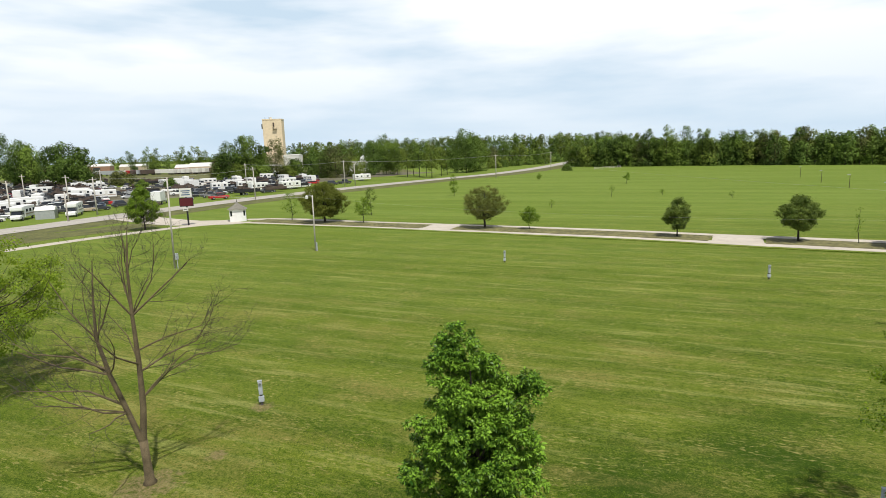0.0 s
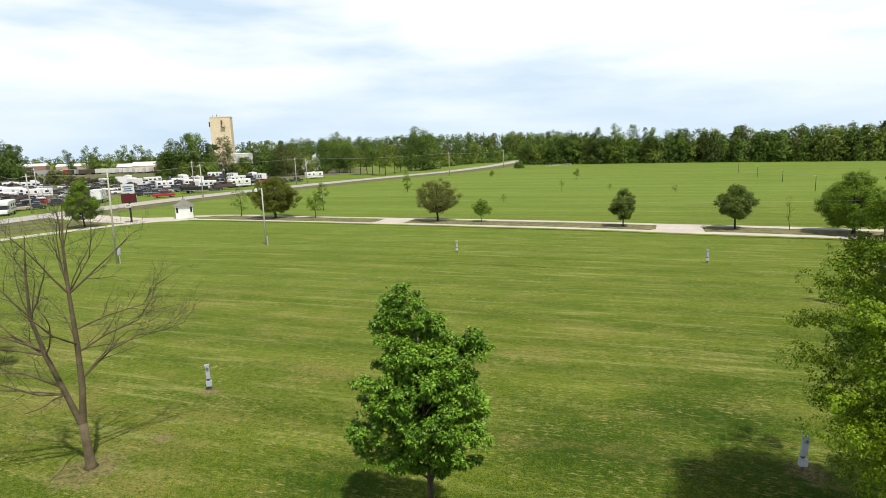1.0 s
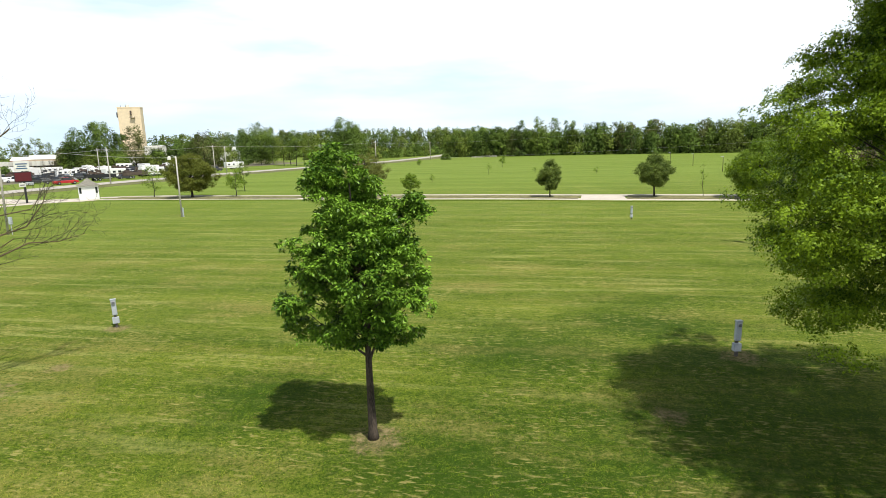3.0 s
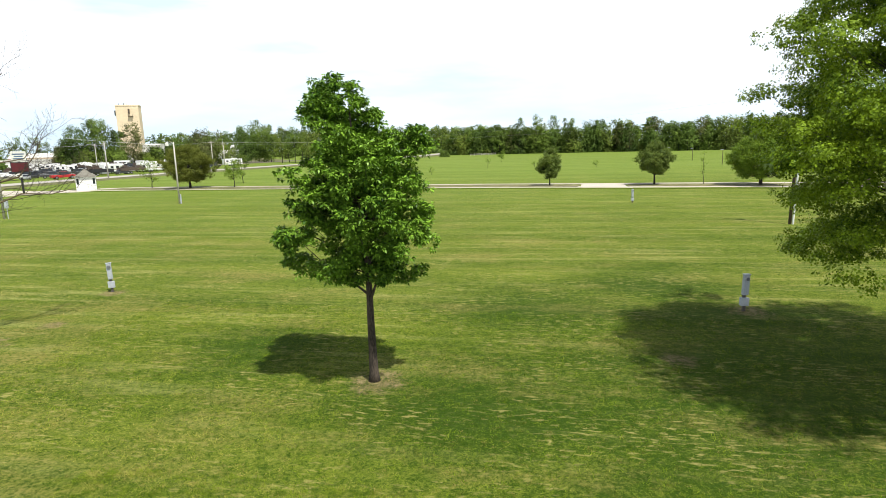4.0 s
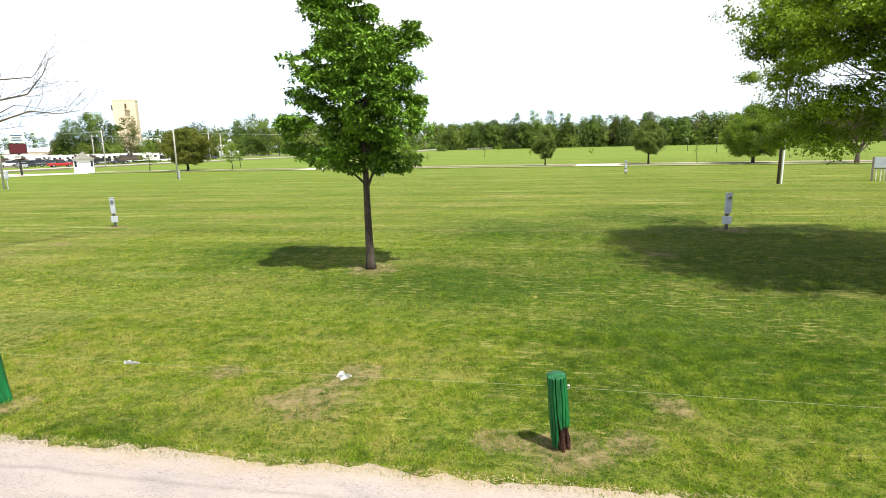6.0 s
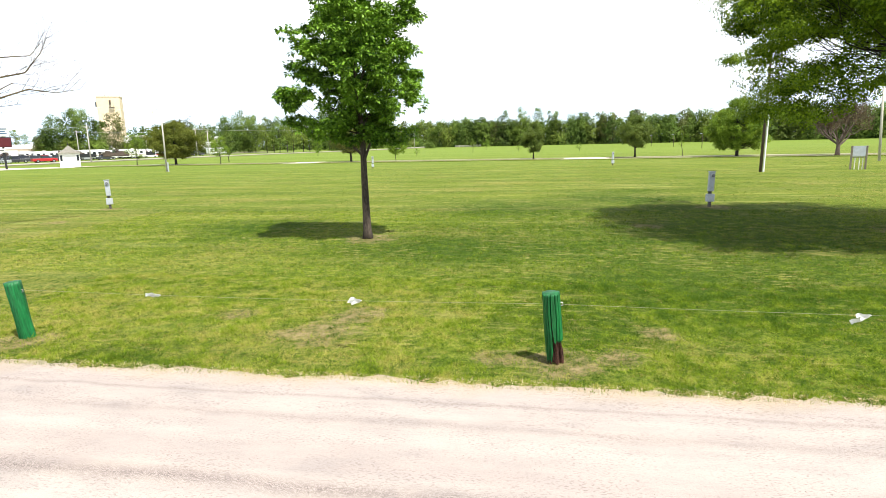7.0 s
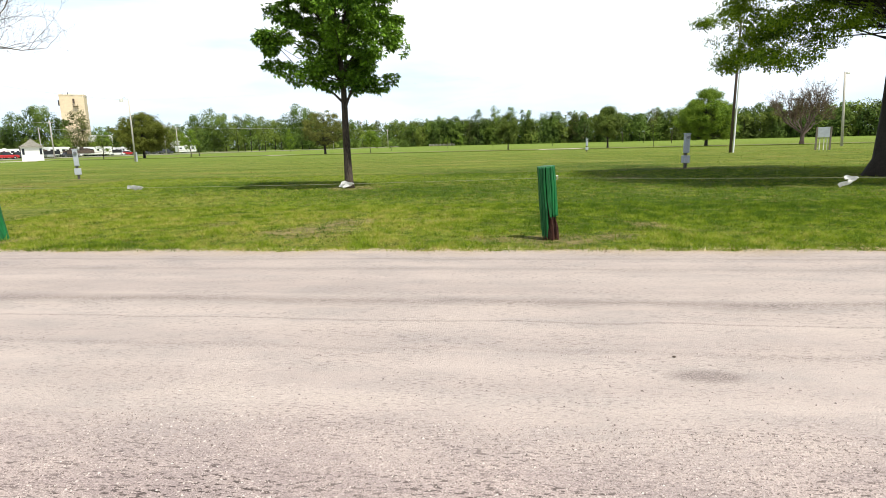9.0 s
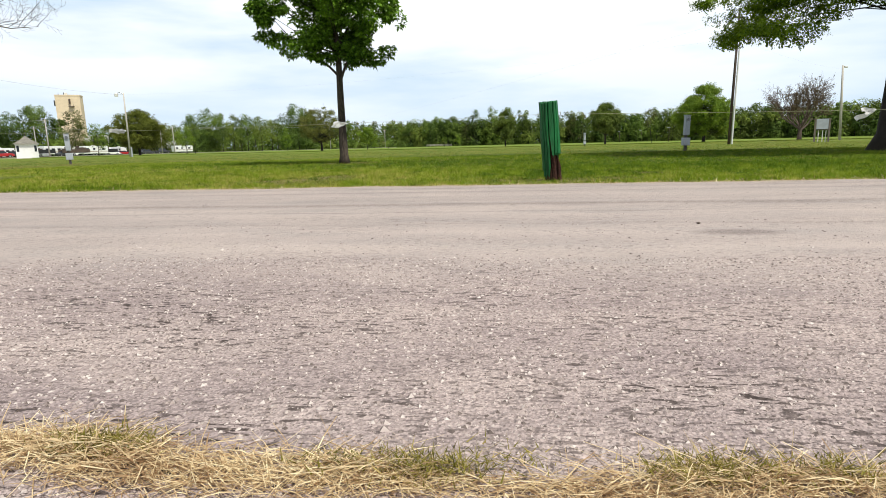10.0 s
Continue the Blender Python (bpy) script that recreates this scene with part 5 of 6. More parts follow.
# ---- power pedestals on the lawn ----
def pedestal(x, y, turn, lean, label):
    p = thing("power_pedestal", pose(x, y, 0, 0, lean, turn), label, "pedestal", "power pedestals on the lawn")
    part("base", box(bmesh.new(), 0.09, 0.09, 0.26, 0, 0, -0.05, 0.01), PED_BASE, p, "dark weathered base post")
    part("lower_box", box(bmesh.new(), 0.25, 0.17, 0.27, 0.0, 0, 0.19, 0.015), GALV, p)
    part("neck", box(bmesh.new(), 0.10, 0.08, 0.12, -0.01, 0.02, 0.45, 0.008), PED_BASE, p, "dark conduit neck")
    body = part("upper_box", box(bmesh.new(), 0.185, 0.13, 0.68, 0, 0, 0.55, 0.018), GALV, p)
    part("cover", box(bmesh.new(), 0.165, 0.02, 0.36, 0, -0.07, 0.58, 0.006), GALV, body)
    bm = bmesh.new()
    tube(bm, [(0, -0.06, 1.10), (0, -0.105, 1.10)], [0.075, 0.07], 16)
    ring = part("meter", bm, STEEL, body, "round electric meter")
    bm = bmesh.new()
    tube(bm, [(0, -0.10, 1.10), (0, -0.135, 1.10)], [0.058, 0.05], 16)
    part("meter_glass", bm, METER_GLASS, body)
    part("lid", box(bmesh.new(), 0.225, 0.155, 0.025, 0, 0, 1.225, 0.008), GALV, p)
    return p


first = pedestal(14.2, 16.45, -10, 1.5, "grey metal power pedestal with round meter shaded by a tree")
for x, y, turn, lean in [(-7.65, 27.0, 12, -1.2), (8.5, 59.3, 0, 0), (29.6, 47.7, -8, 0)]:
    q = copy_thing(first, pose(x, y, 0, 0, lean, turn))
    q["label"] = "grey metal power pedestal with round meter on the lawn"


# ---- fence of green posts and cable along the road ----
def fence_post(x, y, lean_x, lean_y, height, seed, rotten, label):
    """A round painted post, checked and, where old, rotted through at the foot."""
    r = random.Random(seed)
    post = thing("fence_post", pose(x, y, 0, lean_x, lean_y, 0), label, "post", "green posts along the road")
    bm = bmesh.new()
    seg, rows = (208, 30) if rotten else (48, 16)
    start = 0.17 if rotten else -0.1
    grid = []
    for i in range(rows + 1):
        f = i / rows
        ring = []
        for k in range(seg):
            a = 2 * math.pi * k / seg
            z = start + (height - start) * f
            if rotten:
                # the skin of paint ends in splinters, highest on one side
                turn = (a + math.pi) % (2 * math.pi) - math.pi
                z0 = 0.05 + 0.23 / (1 + math.exp(-(turn + 2.12) * 14)) * (1 if turn < 0.2 else 0.3) + 0.26 * math.exp(-((turn + 2.10) / 0.10) ** 2) + 0.05 * noise.noise(Vector((a * 5, seed, 1))) + 0.028 * noise.noise(Vector((a * 17, seed, 4)))
                z = z0 + (height - z0) * f
            rad = 0.099 + 0.012 * noise.noise(Vector((math.cos(a) * 1.6, math.sin(a) * 1.6, z * 3 + seed)))
            for crack, deep in ((0.4, 0.03), (1.9, 0.03), (-1.22, 0.062), (-2.85, 0.026), (-2.17, 0.080), (-2.50, 0.016), (-0.75, 0.040), (-1.62, 0.030), (2.9, 0.03)):
                off = (a - crack - 0.12 * noise.noise(Vector((z * 4, crack, 5))) + math.pi) % (2 * math.pi) - math.pi
                rad -= (deep if rotten else deep * 0.3) * math.exp(-(off / (0.048 if rotten else 0.12)) ** 4) * (0.4 + 0.6 * noise.noise(Vector((z * 3, crack, 9))) ** 2 + 0.3)
            ring.append(bm.verts.new((rad * math.cos(a), rad * math.sin(a), z + (0.006 * noise.noise(Vector((math.cos(a) * 3, math.sin(a) * 3, 2))) if f == 1 else 0))))
        grid.append(ring)
    for a, b in zip(grid, grid[1:]):
        for k in range(seg):
            bm.faces.new((a[k], a[(k + 1) % seg], b[(k + 1) % seg], b[k]))
    mid = bm.verts.new((0, 0, height - 0.004))
    for k in range(seg):
        bm.faces.new((grid[-1][k], grid[-1][(k + 1) % seg], mid))
    part("post", bm, GREEN_PAINT, post, smooth=True)
    if rotten:
        bm = bmesh.new()
        rr = random.Random(seed + 1)
        for k in range(40):
            a, d = rr.uniform(0, 6.28), rr.uniform(0.0, 0.082)
            px, py = d * math.cos(a) + 0.015, d * math.sin(a)
            tube(bm, [(px, py, -0.05), (px + rr.uniform(-0.01, 0.01), py, rr.uniform(0.05, 0.16)), (px * 0.9, py * 0.9, rr.uniform(0.18, 0.40))], [0.019, 0.012, 0.003], 5)
        tube(bm, [(0.02, 0, -0.05), (0.02, 0, 0.12), (0.0, 0, 0.5)], [0.045, 0.032, 0.07], 10)
        part("rotten_core", bm, ROT, post, "rotten red-brown wood at the foot")
    bm = bmesh.new()
    tube(bm, [(0.080, -0.035, height - 0.115), (0.110, -0.045, height - 0.118), (0.110, -0.045, height - 0.150), (0.080, -0.035, height - 0.153)], [0.005] * 4, 5)
    part("staple", bm, STEEL, post)
    return post


POST_LABEL = "round wooden post with worn bright green paint beside the road"
fence_post(2.60, 5.06, 1.0, -4.5, 0.82, 3, True, "round green painted post rotted red-brown at its foot")
fence_post(-3.70, 8.16, 0, -5.5, 0.78, 5, False, "leaning round wooden post with worn bright green paint")
fence_post(8.95, 2.15, 0, 1.0, 0.86, 6, False, POST_LABEL)
fence_post(-9.9, 11.1, 0, 2.0, 0.84, 7, False, POST_LABEL)
fence_post(15.2, -0.85, 0, -1.0, 0.86, 8, False, POST_LABEL)


def cable(name, points, r, mat, label, sag=0.0, category="cable", n=14):
    bm = bmesh.new()
    for a, b in zip(points, points[1:]):
        a, b = Vector(a), Vector(b)
        line = [a.lerp(b, i / n) - Vector((0, 0, sag * 4 * (i / n) * (1 - i / n))) for i in range(n + 1)]
        tube(bm, line, [r] * (n + 1), 5, False)
    return tagged(part(name, bm, mat, smooth=True), label, category)


POSTS = [(-9.87, 11.1, 0.68), (-3.77, 8.16, 0.67), (2.55, 5.05, 0.69), (8.96, 2.15, 0.635), (15.19, -0.85, 0.66)]
cable("fence_cable", POSTS, 0.0014, FENCE_WIRE, "thin steel cable strung through the green posts", 0.03)


def plastic_flag(post, share, seed, droop):
    """Two crumpled white plastic pennants knotted on the cable, blown along it."""
    r = random.Random(seed)
    (x0, y0, z0), (x1, y1, z1) = POSTS[post], POSTS[post + 1]
    at = Vector((x0 + (x1 - x0) * share, y0 + (y1 - y0) * share, z0 + (z1 - z0) * share - 0.12 * share * (1 - share)))
    flag = thing("plastic_flag", Matrix.Translation(at) @ pose(0, 0, 0, 0, 0, ROAD_TURN), "crumpled white plastic pennants tied to the cable", "flag", "plastic flags on the cable")
    for k in range(3):
        turn = pose(0, 0, 0, r.uniform(-25, 25), (droop, -5, droop * 0.5 + 8)[k] + r.uniform(0, 6), 180 + r.uniform(-16, 16))
        bm = bmesh.new()
        n, rows = 7, []
        for i in range(n + 1):
            f = i / n
            half = 0.004 + (0.022, 0.017, 0.012)[k] * math.sin(f * 2.6) ** 0.8
            rows.append([bm.verts.new(turn @ Vector(((0.19, 0.16, 0.12)[k] * f, 0.016 * math.sin(f * 6 + j + k) * f + r.uniform(-0.004, 0.004), -j * half + 0.006 * math.sin(f * 9 + k)))) for j in (-1, 0, 1)])
        for p, q in zip(rows, rows[1:]):
            for j in range(2):
                bm.faces.new((p[j], q[j], q[j + 1], p[j + 1]))
        bmesh.ops.solidify(bm, geom=bm.faces[:], thickness=0.002)
        part("pennant", bm, PLASTIC, flag)
    bm = bmesh.new()
    bmesh.ops.create_icosphere(bm, subdivisions=1, radius=0.008)
    part("knot", bm, PLASTIC, flag)


plastic_flag(1, 0.312, 1, -6)
plastic_flag(1, 0.689, 2, 2)
plastic_flag(2, 0.449, 3, 24)

# ---- poles and wires ----


def pole(name, x, y, h, r, mat, label, lean=(0, 0)):
    t = thing(name, pose(x, y, 0), label, "pole")
    bm = bmesh.new()
    tube(bm, [(0, 0, -0.2), (lean[0] * 0.5, lean[1] * 0.5, h * 0.5), (lean[0], lean[1], h)], [r * 1.15, r, r * 0.75], 10)
    part("shaft", bm, mat, t, smooth=True)
    return t


up = pole("utility_pole", 30.8, 31.35, 8.9, 0.088, DARK_POLE, "tall dark wooden utility pole with grey transformer and white conduit", (0.2, 0.0))
bm = bmesh.new()
tube(bm, [(0.14, -0.11, 0), (0.21, -0.11, 3.2), (0.29, -0.11, 6.8)], [0.062, 0.056, 0.05], 8)
part("conduit", bm, WHITE, up, "white conduit up the pole")
bm = bmesh.new()
tube(bm, [(0.55, -0.25, 7.1), (0.55, -0.25, 7.15), (0.55, -0.25, 7.9), (0.55, -0.25, 7.97)], [0.2, 0.24, 0.24, 0.17], 14)
tank = part("transformer", bm, GALV, up, "grey transformer can", True)
bm = bmesh.new()
for dx in (-0.08, 0.08):
    tube(bm, [(0.55 + dx, -0.25, 7.95), (0.55 + dx, -0.25, 8.2)], [0.03, 0.02], 6)
part("bushing", bm, PED_BASE, tank)
part("cross_arm", box(bmesh.new(), 0.9, 0.09, 0.11, 0.2, 0, 8.25), DARK_POLE, up)

lp = pole("lamp_post", -13.5, 71.2, 6.9, 0.085, POLE_WOOD, "weathered grey wooden pole with a small floodlight", (0.05, 0))
bm = bmesh.new()
tube(bm, [(0.05, 0, 6.7), (-0.3, 0, 6.95), (-0.6, 0, 6.85)], [0.03] * 3, 6)
arm = part("arm", bm, STEEL, lp)
bm = bmesh.new()
tube(bm, [(-0.6, 0, 6.9), (-0.65, 0, 6.75), (-0.68, 0, 6.5)], [0.08, 0.18, 0.2], 10)
part("lamp", bm, OFFWHITE, arm, "white lamp head")
part("meter_box", box(bmesh.new(), 0.14, 0.12, 1.1, 0.20, -0.08, -0.05, 0.02), GALV, lp)

p3 = pole("utility_pole", -27.3, 62.9, 9.9, 0.092, POLE_WOOD, "tall weathered grey wooden utility pole", (0.25, 0))
part("meter_box", box(bmesh.new(), 0.3, 0.2, 0.7, 0.4, -0.1, 1.0, 0.02), GALV, p3)
bm = bmesh.new()
tube(bm, [(0.4, -0.1, -0.1), (0.4, -0.1, 1.1)], [0.04, 0.04], 6)
part("meter_leg", bm, GALV, p3)

p4 = pole("lamp_post", 50.05, 38.1, 6.5, 0.10, POLE_WOOD, "weathered wooden pole with a small lamp", (-0.5, 0))
part("lamp", box(bmesh.new(), 0.35, 0.2, 0.14, -0.15, 0, 6.3, 0.03), OFFWHITE, p4)
for x, y, h in [(62, 41, 4.6), (87.5, 106.1, 3.2), (99.3, 131.4, 3.2), (106.4, 151.1, 3.3), (115.8, 174.0, 3.3)]:
    q = pole("field_lamp", x, y, h, 0.06, DARK_POLE, "thin dark lamp post standing in the field")
    part("lamp", box(bmesh.new(), 0.7, 0.2, 0.10, -0.28, 0, h - 0.1, 0.03), GALV, q)

YARD_POLES = [(-88, 124, 8.5), (-83, 136, 9), (-74, 131, 8.5), (-72.5, 118, 6), (-113, 165, 9), (-116, 209, 9), (-66, 214, 9.5), (-29, 208, 9.5), (-26, 214, 9), (29, 234, 9.5), (-47, 160, 9), (66, 300, 9.5), (-60, 330, 9)]
for x, y, h in YARD_POLES:
    q = pole("utility_pole", x, y, h, 0.14, POLE_WOOD, "weathered wooden utility pole along the highway")
    part("cross_arm", box(bmesh.new(), 1.6, 0.1, 0.12, 0, 0, h - 0.6), POLE_WOOD, q)

cable("power_line", [(31.1, 31.3, 8.3), (29, 234, 9.2)], 0.004, WIRE, "overhead power line crossing the field", 1.0, n=30)
cable("power_line", [(31.05, 31.3, 7.0), (-13.45, 71.2, 6.7)], 0.002, WIRE, "overhead wire between two poles", 0.7, n=24)
cable("power_line", [(31.1, 31.3, 6.9), (49.55, 38.1, 6.2)], 0.002, WIRE, "overhead wire between two poles", 0.3)
cable("power_line", [(-13.45, 71.2, 6.7), (-27.6, 62.9, 8.5)], 0.012, WIRE, "overhead wire between two poles", 0.4)
for a, b in [(2, 1), (10, 2), (6, 10), (7, 6), (9, 7), (11, 9)]:
    (x0, y0, h0), (x1, y1, h1) = YARD_POLES[a], YARD_POLES[b]
    cable("power_line", [(x0, y0, h0 - 0.4), (x1, y1, h1 - 0.4)], 0.02, WIRE, "overhead power line along the highway", 0.8)


fence = thing("rail_fence", pose(84, 283, 0), "pale weathered wooden rail fence at the edge of the woods", "fence")
for k in range(8):
    part("post", box(bmesh.new(), 0.14, 0.14, 1.3, k * 2.4, k * 1.5, -0.1, 0.02), POLE_WOOD, fence)
for z in (0.5, 1.0):
    bm = bmesh.new()
    tube(bm, [(-0.2, -0.1, z), (17.0, 10.6, z)], [0.06, 0.06], 6)
    part("rail", bm, POLE_WOOD, fence)


# ---- entrance booth, sign and notice board ----
def booth():
    b = thing("entrance_booth", pose(-35.0, 108.2, 0.0, 0, 0, 18), "small white entrance booth with a grey hipped roof", "booth")
    w, d, h = 2.9, 2.6, 2.15
    bm = bmesh.new()
    box(bm, w, d, h)
    wall = part("wall", bm, WHITE, b)
    for x in (-1.15, 1.15):
        part("window", box(bmesh.new(), 0.32, 0.05, 0.95, x, -d / 2 - 0.012, 1.05), GLASS_DARK, wall, "narrow dark window")
    for y in (-0.6, 0.6):
        part("window", box(bmesh.new(), 0.05, 0.5, 0.9, w / 2 + 0.012, y, 1.0), GLASS_DARK, wall, "dark side window")
    part("trim", box(bmesh.new(), w + 0.12, d + 0.12, 0.12, 0, 0, h), WHITE, b)
    bm = bmesh.new()
    e = [bm.verts.new((x * (w / 2 + 0.3), y * (d / 2 + 0.3), h + 0.12)) for x, y in ((-1, -1), (1, -1), (1, 1), (-1, 1))]
    f = [bm.verts.new((x * 0.75, y * 0.7, h + 0.75)) for x, y in ((-1, -1), (1, -1), (1, 1), (-1, 1))]
    t = bm.verts.new((0, 0, h + 1.45))
    bm.faces.new(e[::-1])
    for k in range(4):
        bm.faces.new((e[k], e[(k + 1) % 4], f[(k + 1) % 4], f[k]))
        bm.faces.new((f[k], f[(k + 1) % 4], t))
    roof = part("roof", bm, ROOF, b)
    bm = bmesh.new()
    tube(bm, [(0, 0, h + 1.4), (0, 0, h + 1.6), (0, 0, h + 1.7), (0, 0, h + 2.0)], [0.03, 0.1, 0.03, 0.015], 8)
    part("finial", bm, BLACK, roof)


booth()


def pylon_sign():
    s = thing("pylon_sign", pose(-42.4, 103.7, 0, 0, 0, 22), "roadside pylon sign with white panel over dark red message board", "sign")
    bm = bmesh.new()
    box(bm, 0.3, 0.3, 6.6, 0, 0, -0.1)
    part("column", bm, BLACK, s)
    top = part("top_panel", box(bmesh.new(), 2.0, 0.4, 1.55, 0, -0.12, 5.1, 0.04), OFFWHITE, s, "white sign panel")
    for i, (w, z) in enumerate([(1.5, 6.15), (1.1, 5.8), (1.4, 5.45)]):
        part("lettering", box(bmesh.new(), w, 0.02, 0.16, 0, -0.335, z), BLUE, top, "unreadable blue lettering")
    board = part("message_board", box(bmesh.new(), 2.3, 0.45, 1.55, 0, -0.12, 3.45, 0.04), BLACK, s, "dark message board")
    part("screen", box(bmesh.new(), 2.1, 0.03, 1.35, 0, -0.36, 3.55), LED, board, "dark red message screen")
    low = part("lower_panel", box(bmesh.new(), 0.85, 0.12, 0.6, -0.25, -0.2, 2.65, 0.02), OFFWHITE, s, "small white panel")
    part("lettering", box(bmesh.new(), 0.6, 0.02, 0.12, -0.25, -0.275, 2.9), BLACK, low)
    part("base", box(bmesh.new(), 0.9, 0.9, 0.12, 0, 0, -0.04, 0.03), STONE, s)


pylon_sign()


def notice_board():
    s = thing("notice_board", pose(37.38, 29.8, 0, 0, 0, -42), "weathered wooden notice board with a pale grey panel", "notice board")
    for x in (-0.42, 0.42):
        part("post", box(bmesh.new(), 0.11, 0.13, 1.7, x, 0, -0.1, 0.015), OLD_WOOD, s)
    part("panel", box(bmesh.new(), 0.72, 0.06, 0.70, 0, -0.02, 0.88, 0.01), GALV, s, "pale grey panel")
    part("rail", box(bmesh.new(), 0.74, 0.05, 0.06, 0, 0.0, 0.80), OLD_WOOD, s)
    for x in (-0.2, 0.05, 0.25):
        bm = bmesh.new()
        tube(bm, [(x, 0.02, -0.05), (x, 0.02, 0.82)], [0.03, 0.03], 7)
        part("conduit", bm, OFFWHITE, s, "white pipe under the panel")


notice_board()


# ---- tower and buildings beyond the yard ----
def tower():
    t = thing("grain_tower", pose(-116, 452, 0, 0, 0, 2), "tall cream concrete grain tower with rooftop machinery", "tower")
    w, d, h = 14.5, 9.0, 39.0
    body = part("wall", box(bmesh.new(), w, d, h, 0, 0, 0, 0.25), CREAM, t)
    part("parapet", box(bmesh.new(), w + 0.3, d + 0.3, 0.8, 0, 0, h), CREAM, t)
    part("side_box", box(bmesh.new(), 0.9, 2.0, 3.6, -w / 2 - 0.45, -d / 2 + 1.5, h - 6.5, 0.1), CHARCOAL, t, "dark machinery on the wall")
    part("platform", box(bmesh.new(), 3.2, 1.6, 0.3, 2.0, -d / 2 - 0.8, h - 7.0), RUST, t, "rusty platform")
    part("chute", box(bmesh.new(), 1.0, 0.9, 3.0, 1.2, -d / 2 - 0.5, h - 5.0, 0.1), RUST, t, "rusty chute")
    for k in range(4):
        bm = bmesh.new()
        tube(bm, [(0.6 + k * 0.95, -d / 2 - 1.5, h - 6.7), (0.6 + k * 0.95, -d / 2 - 1.5, h - 5.6)], [0.06, 0.06], 5)
        part("railing_post", bm, RUST, t)
    part("head_house", box(bmesh.new(), 1.6, 1.6, 1.6, -1.5, 0, h + 0.8, 0.05), OFFWHITE, t)
    bm = bmesh.new()
    tube(bm, [(-2.8, 0, h + 0.5), (-2.8, 0, h + 2.6)], [0.25, 0.2], 6)
    part("vent", bm, CHARCOAL, t)
    bm = bmesh.new()
    tube(bm, [(-5.2, -3, h + 0.5), (-5.2, -3, h + 2.2)], [0.15, 0.1], 6)
    part("vent", bm, CHARCOAL, t)
    part("window", box(bmesh.new(), 1.0, 0.2, 1.6, 0.8, -d / 2 - 0.02, 8.0), GLASS_DARK, body)


tower()


def shed(x, y, w, d, h, turn, wall, roof, label, pitch=0.25):
    s = thing("shed", pose(x, y, 0, 0, 0, turn), label, "building")
    part("wall", box(bmesh.new(), w, d, h), wall, s)
    bm = bmesh.new()
    k = d * pitch
    a = [bm.verts.new(p) for p in ((-w / 2 - 0.2, -d / 2 - 0.2, h), (w / 2 + 0.2, -d / 2 - 0.2, h), (w / 2 + 0.2, d / 2 + 0.2, h), (-w / 2 - 0.2, d / 2 + 0.2, h), (-w / 2 - 0.2, 0, h + k), (w / 2 + 0.2, 0, h + k))]
    for f in ((0, 1, 5, 4), (2, 3, 4, 5), (0, 4, 3), (1, 2, 5), (0, 3, 2, 1)):
        bm.faces.new([a[i] for i in f])
    part("roof", bm, roof, s)
    part("door", box(bmesh.new(), w * 0.22, 0.06, h * 0.75, w * 0.1, -d / 2 - 0.02, 0), CHARCOAL, s)
    return s


shed(-100, 440, 12, 8, 12, -10, OFFWHITE, OFFWHITE, "white metal building beside the tower", 0.08)
shed(-118, 430, 24, 10, 4.0, -10, OFFWHITE, OFFWHITE, "long white building behind trees", 0.2)
shed(-176, 470, 26, 12, 5.5, 10, TAN, OFFWHITE, "tan building with a pale roof", 0.25)
shed(-195, 478, 18, 10, 5.0, 5, BRICK_WALL, OFFWHITE, "brick building with a pale roof", 0.25)
shed(-152, 452, 9, 8, 7, 12, TAN, ROOF, "tan building with a dark roof", 0.25)
shed(-430, 760, 40, 16, 6, 10, BRICK_WALL, OFFWHITE, "long brick building far off", 0.2)
shed(-360, 720, 30, 14, 5, 10, TAN, OFFWHITE, "low tan building far off", 0.2)
shed(-470, 700, 36, 14, 6, 10, BRICK_WALL, ROOF, "low brick building far off", 0.2)
shed(-45, 372, 7, 7, 6, 0, WHITE, OFFWHITE, "small white building among trees", 0.1)
dome = thing("silo", pose(-41.5, 392, 0), "small white domed silo among trees", "silo")
bm = bmesh.new()
tube(bm, [(0, 0, 0), (0, 0, 7.6)], [2.8, 2.8], 20)
part("shell", bm, WHITE, dome)
bm = bmesh.new()
tube(bm, [(0, 0, 7.6)] + [(0, 0, 7.6 + 2.7 * math.sin(a)) for a in (0.3, 0.6, 0.9, 1.2, 1.5)], [2.8] + [2.8 * math.cos(a) for a in (0.3, 0.6, 0.9, 1.2, 1.5)], 20)
part("dome_roof", bm, WHITE, dome, smooth=True)


# ---- vehicles in the salvage yard ----
def wheels(v, spots, r=0.36, w=0.24):
    for x, y in spots:
        bm = bmesh.new()
        tube(bm, [(x, y - w / 2, r), (x, y - w / 2 + 0.03, r), (x, y + w / 2 - 0.03, r), (x, y + w / 2, r)], [r * 0.85, r, r, r * 0.85], 9)
        tyre = part("wheel", bm, RUBBER, v)
        bm = bmesh.new()
        s = 1 if y > 0 else -1
        tube(bm, [(x, y + s * w * 0.42, r), (x, y + s * (w / 2 + 0.01), r)], [r * 0.55, r * 0.5], 7)
        part("rim", bm, STEEL, tyre)


def loft(bm, sections):
    """Joins outlines of equal count along x."""
    rings = [[bm.verts.new(p) for p in s] for s in sections]
    n = len(rings[0])
    for a, b in zip(rings, rings[1:]):
        for k in range(n):
            bm.faces.new((a[k], a[(k + 1) % n], b[(k + 1) % n], b[k]))
    bm.faces.new(rings[0][::-1])
    bm.faces.new(rings[-1])


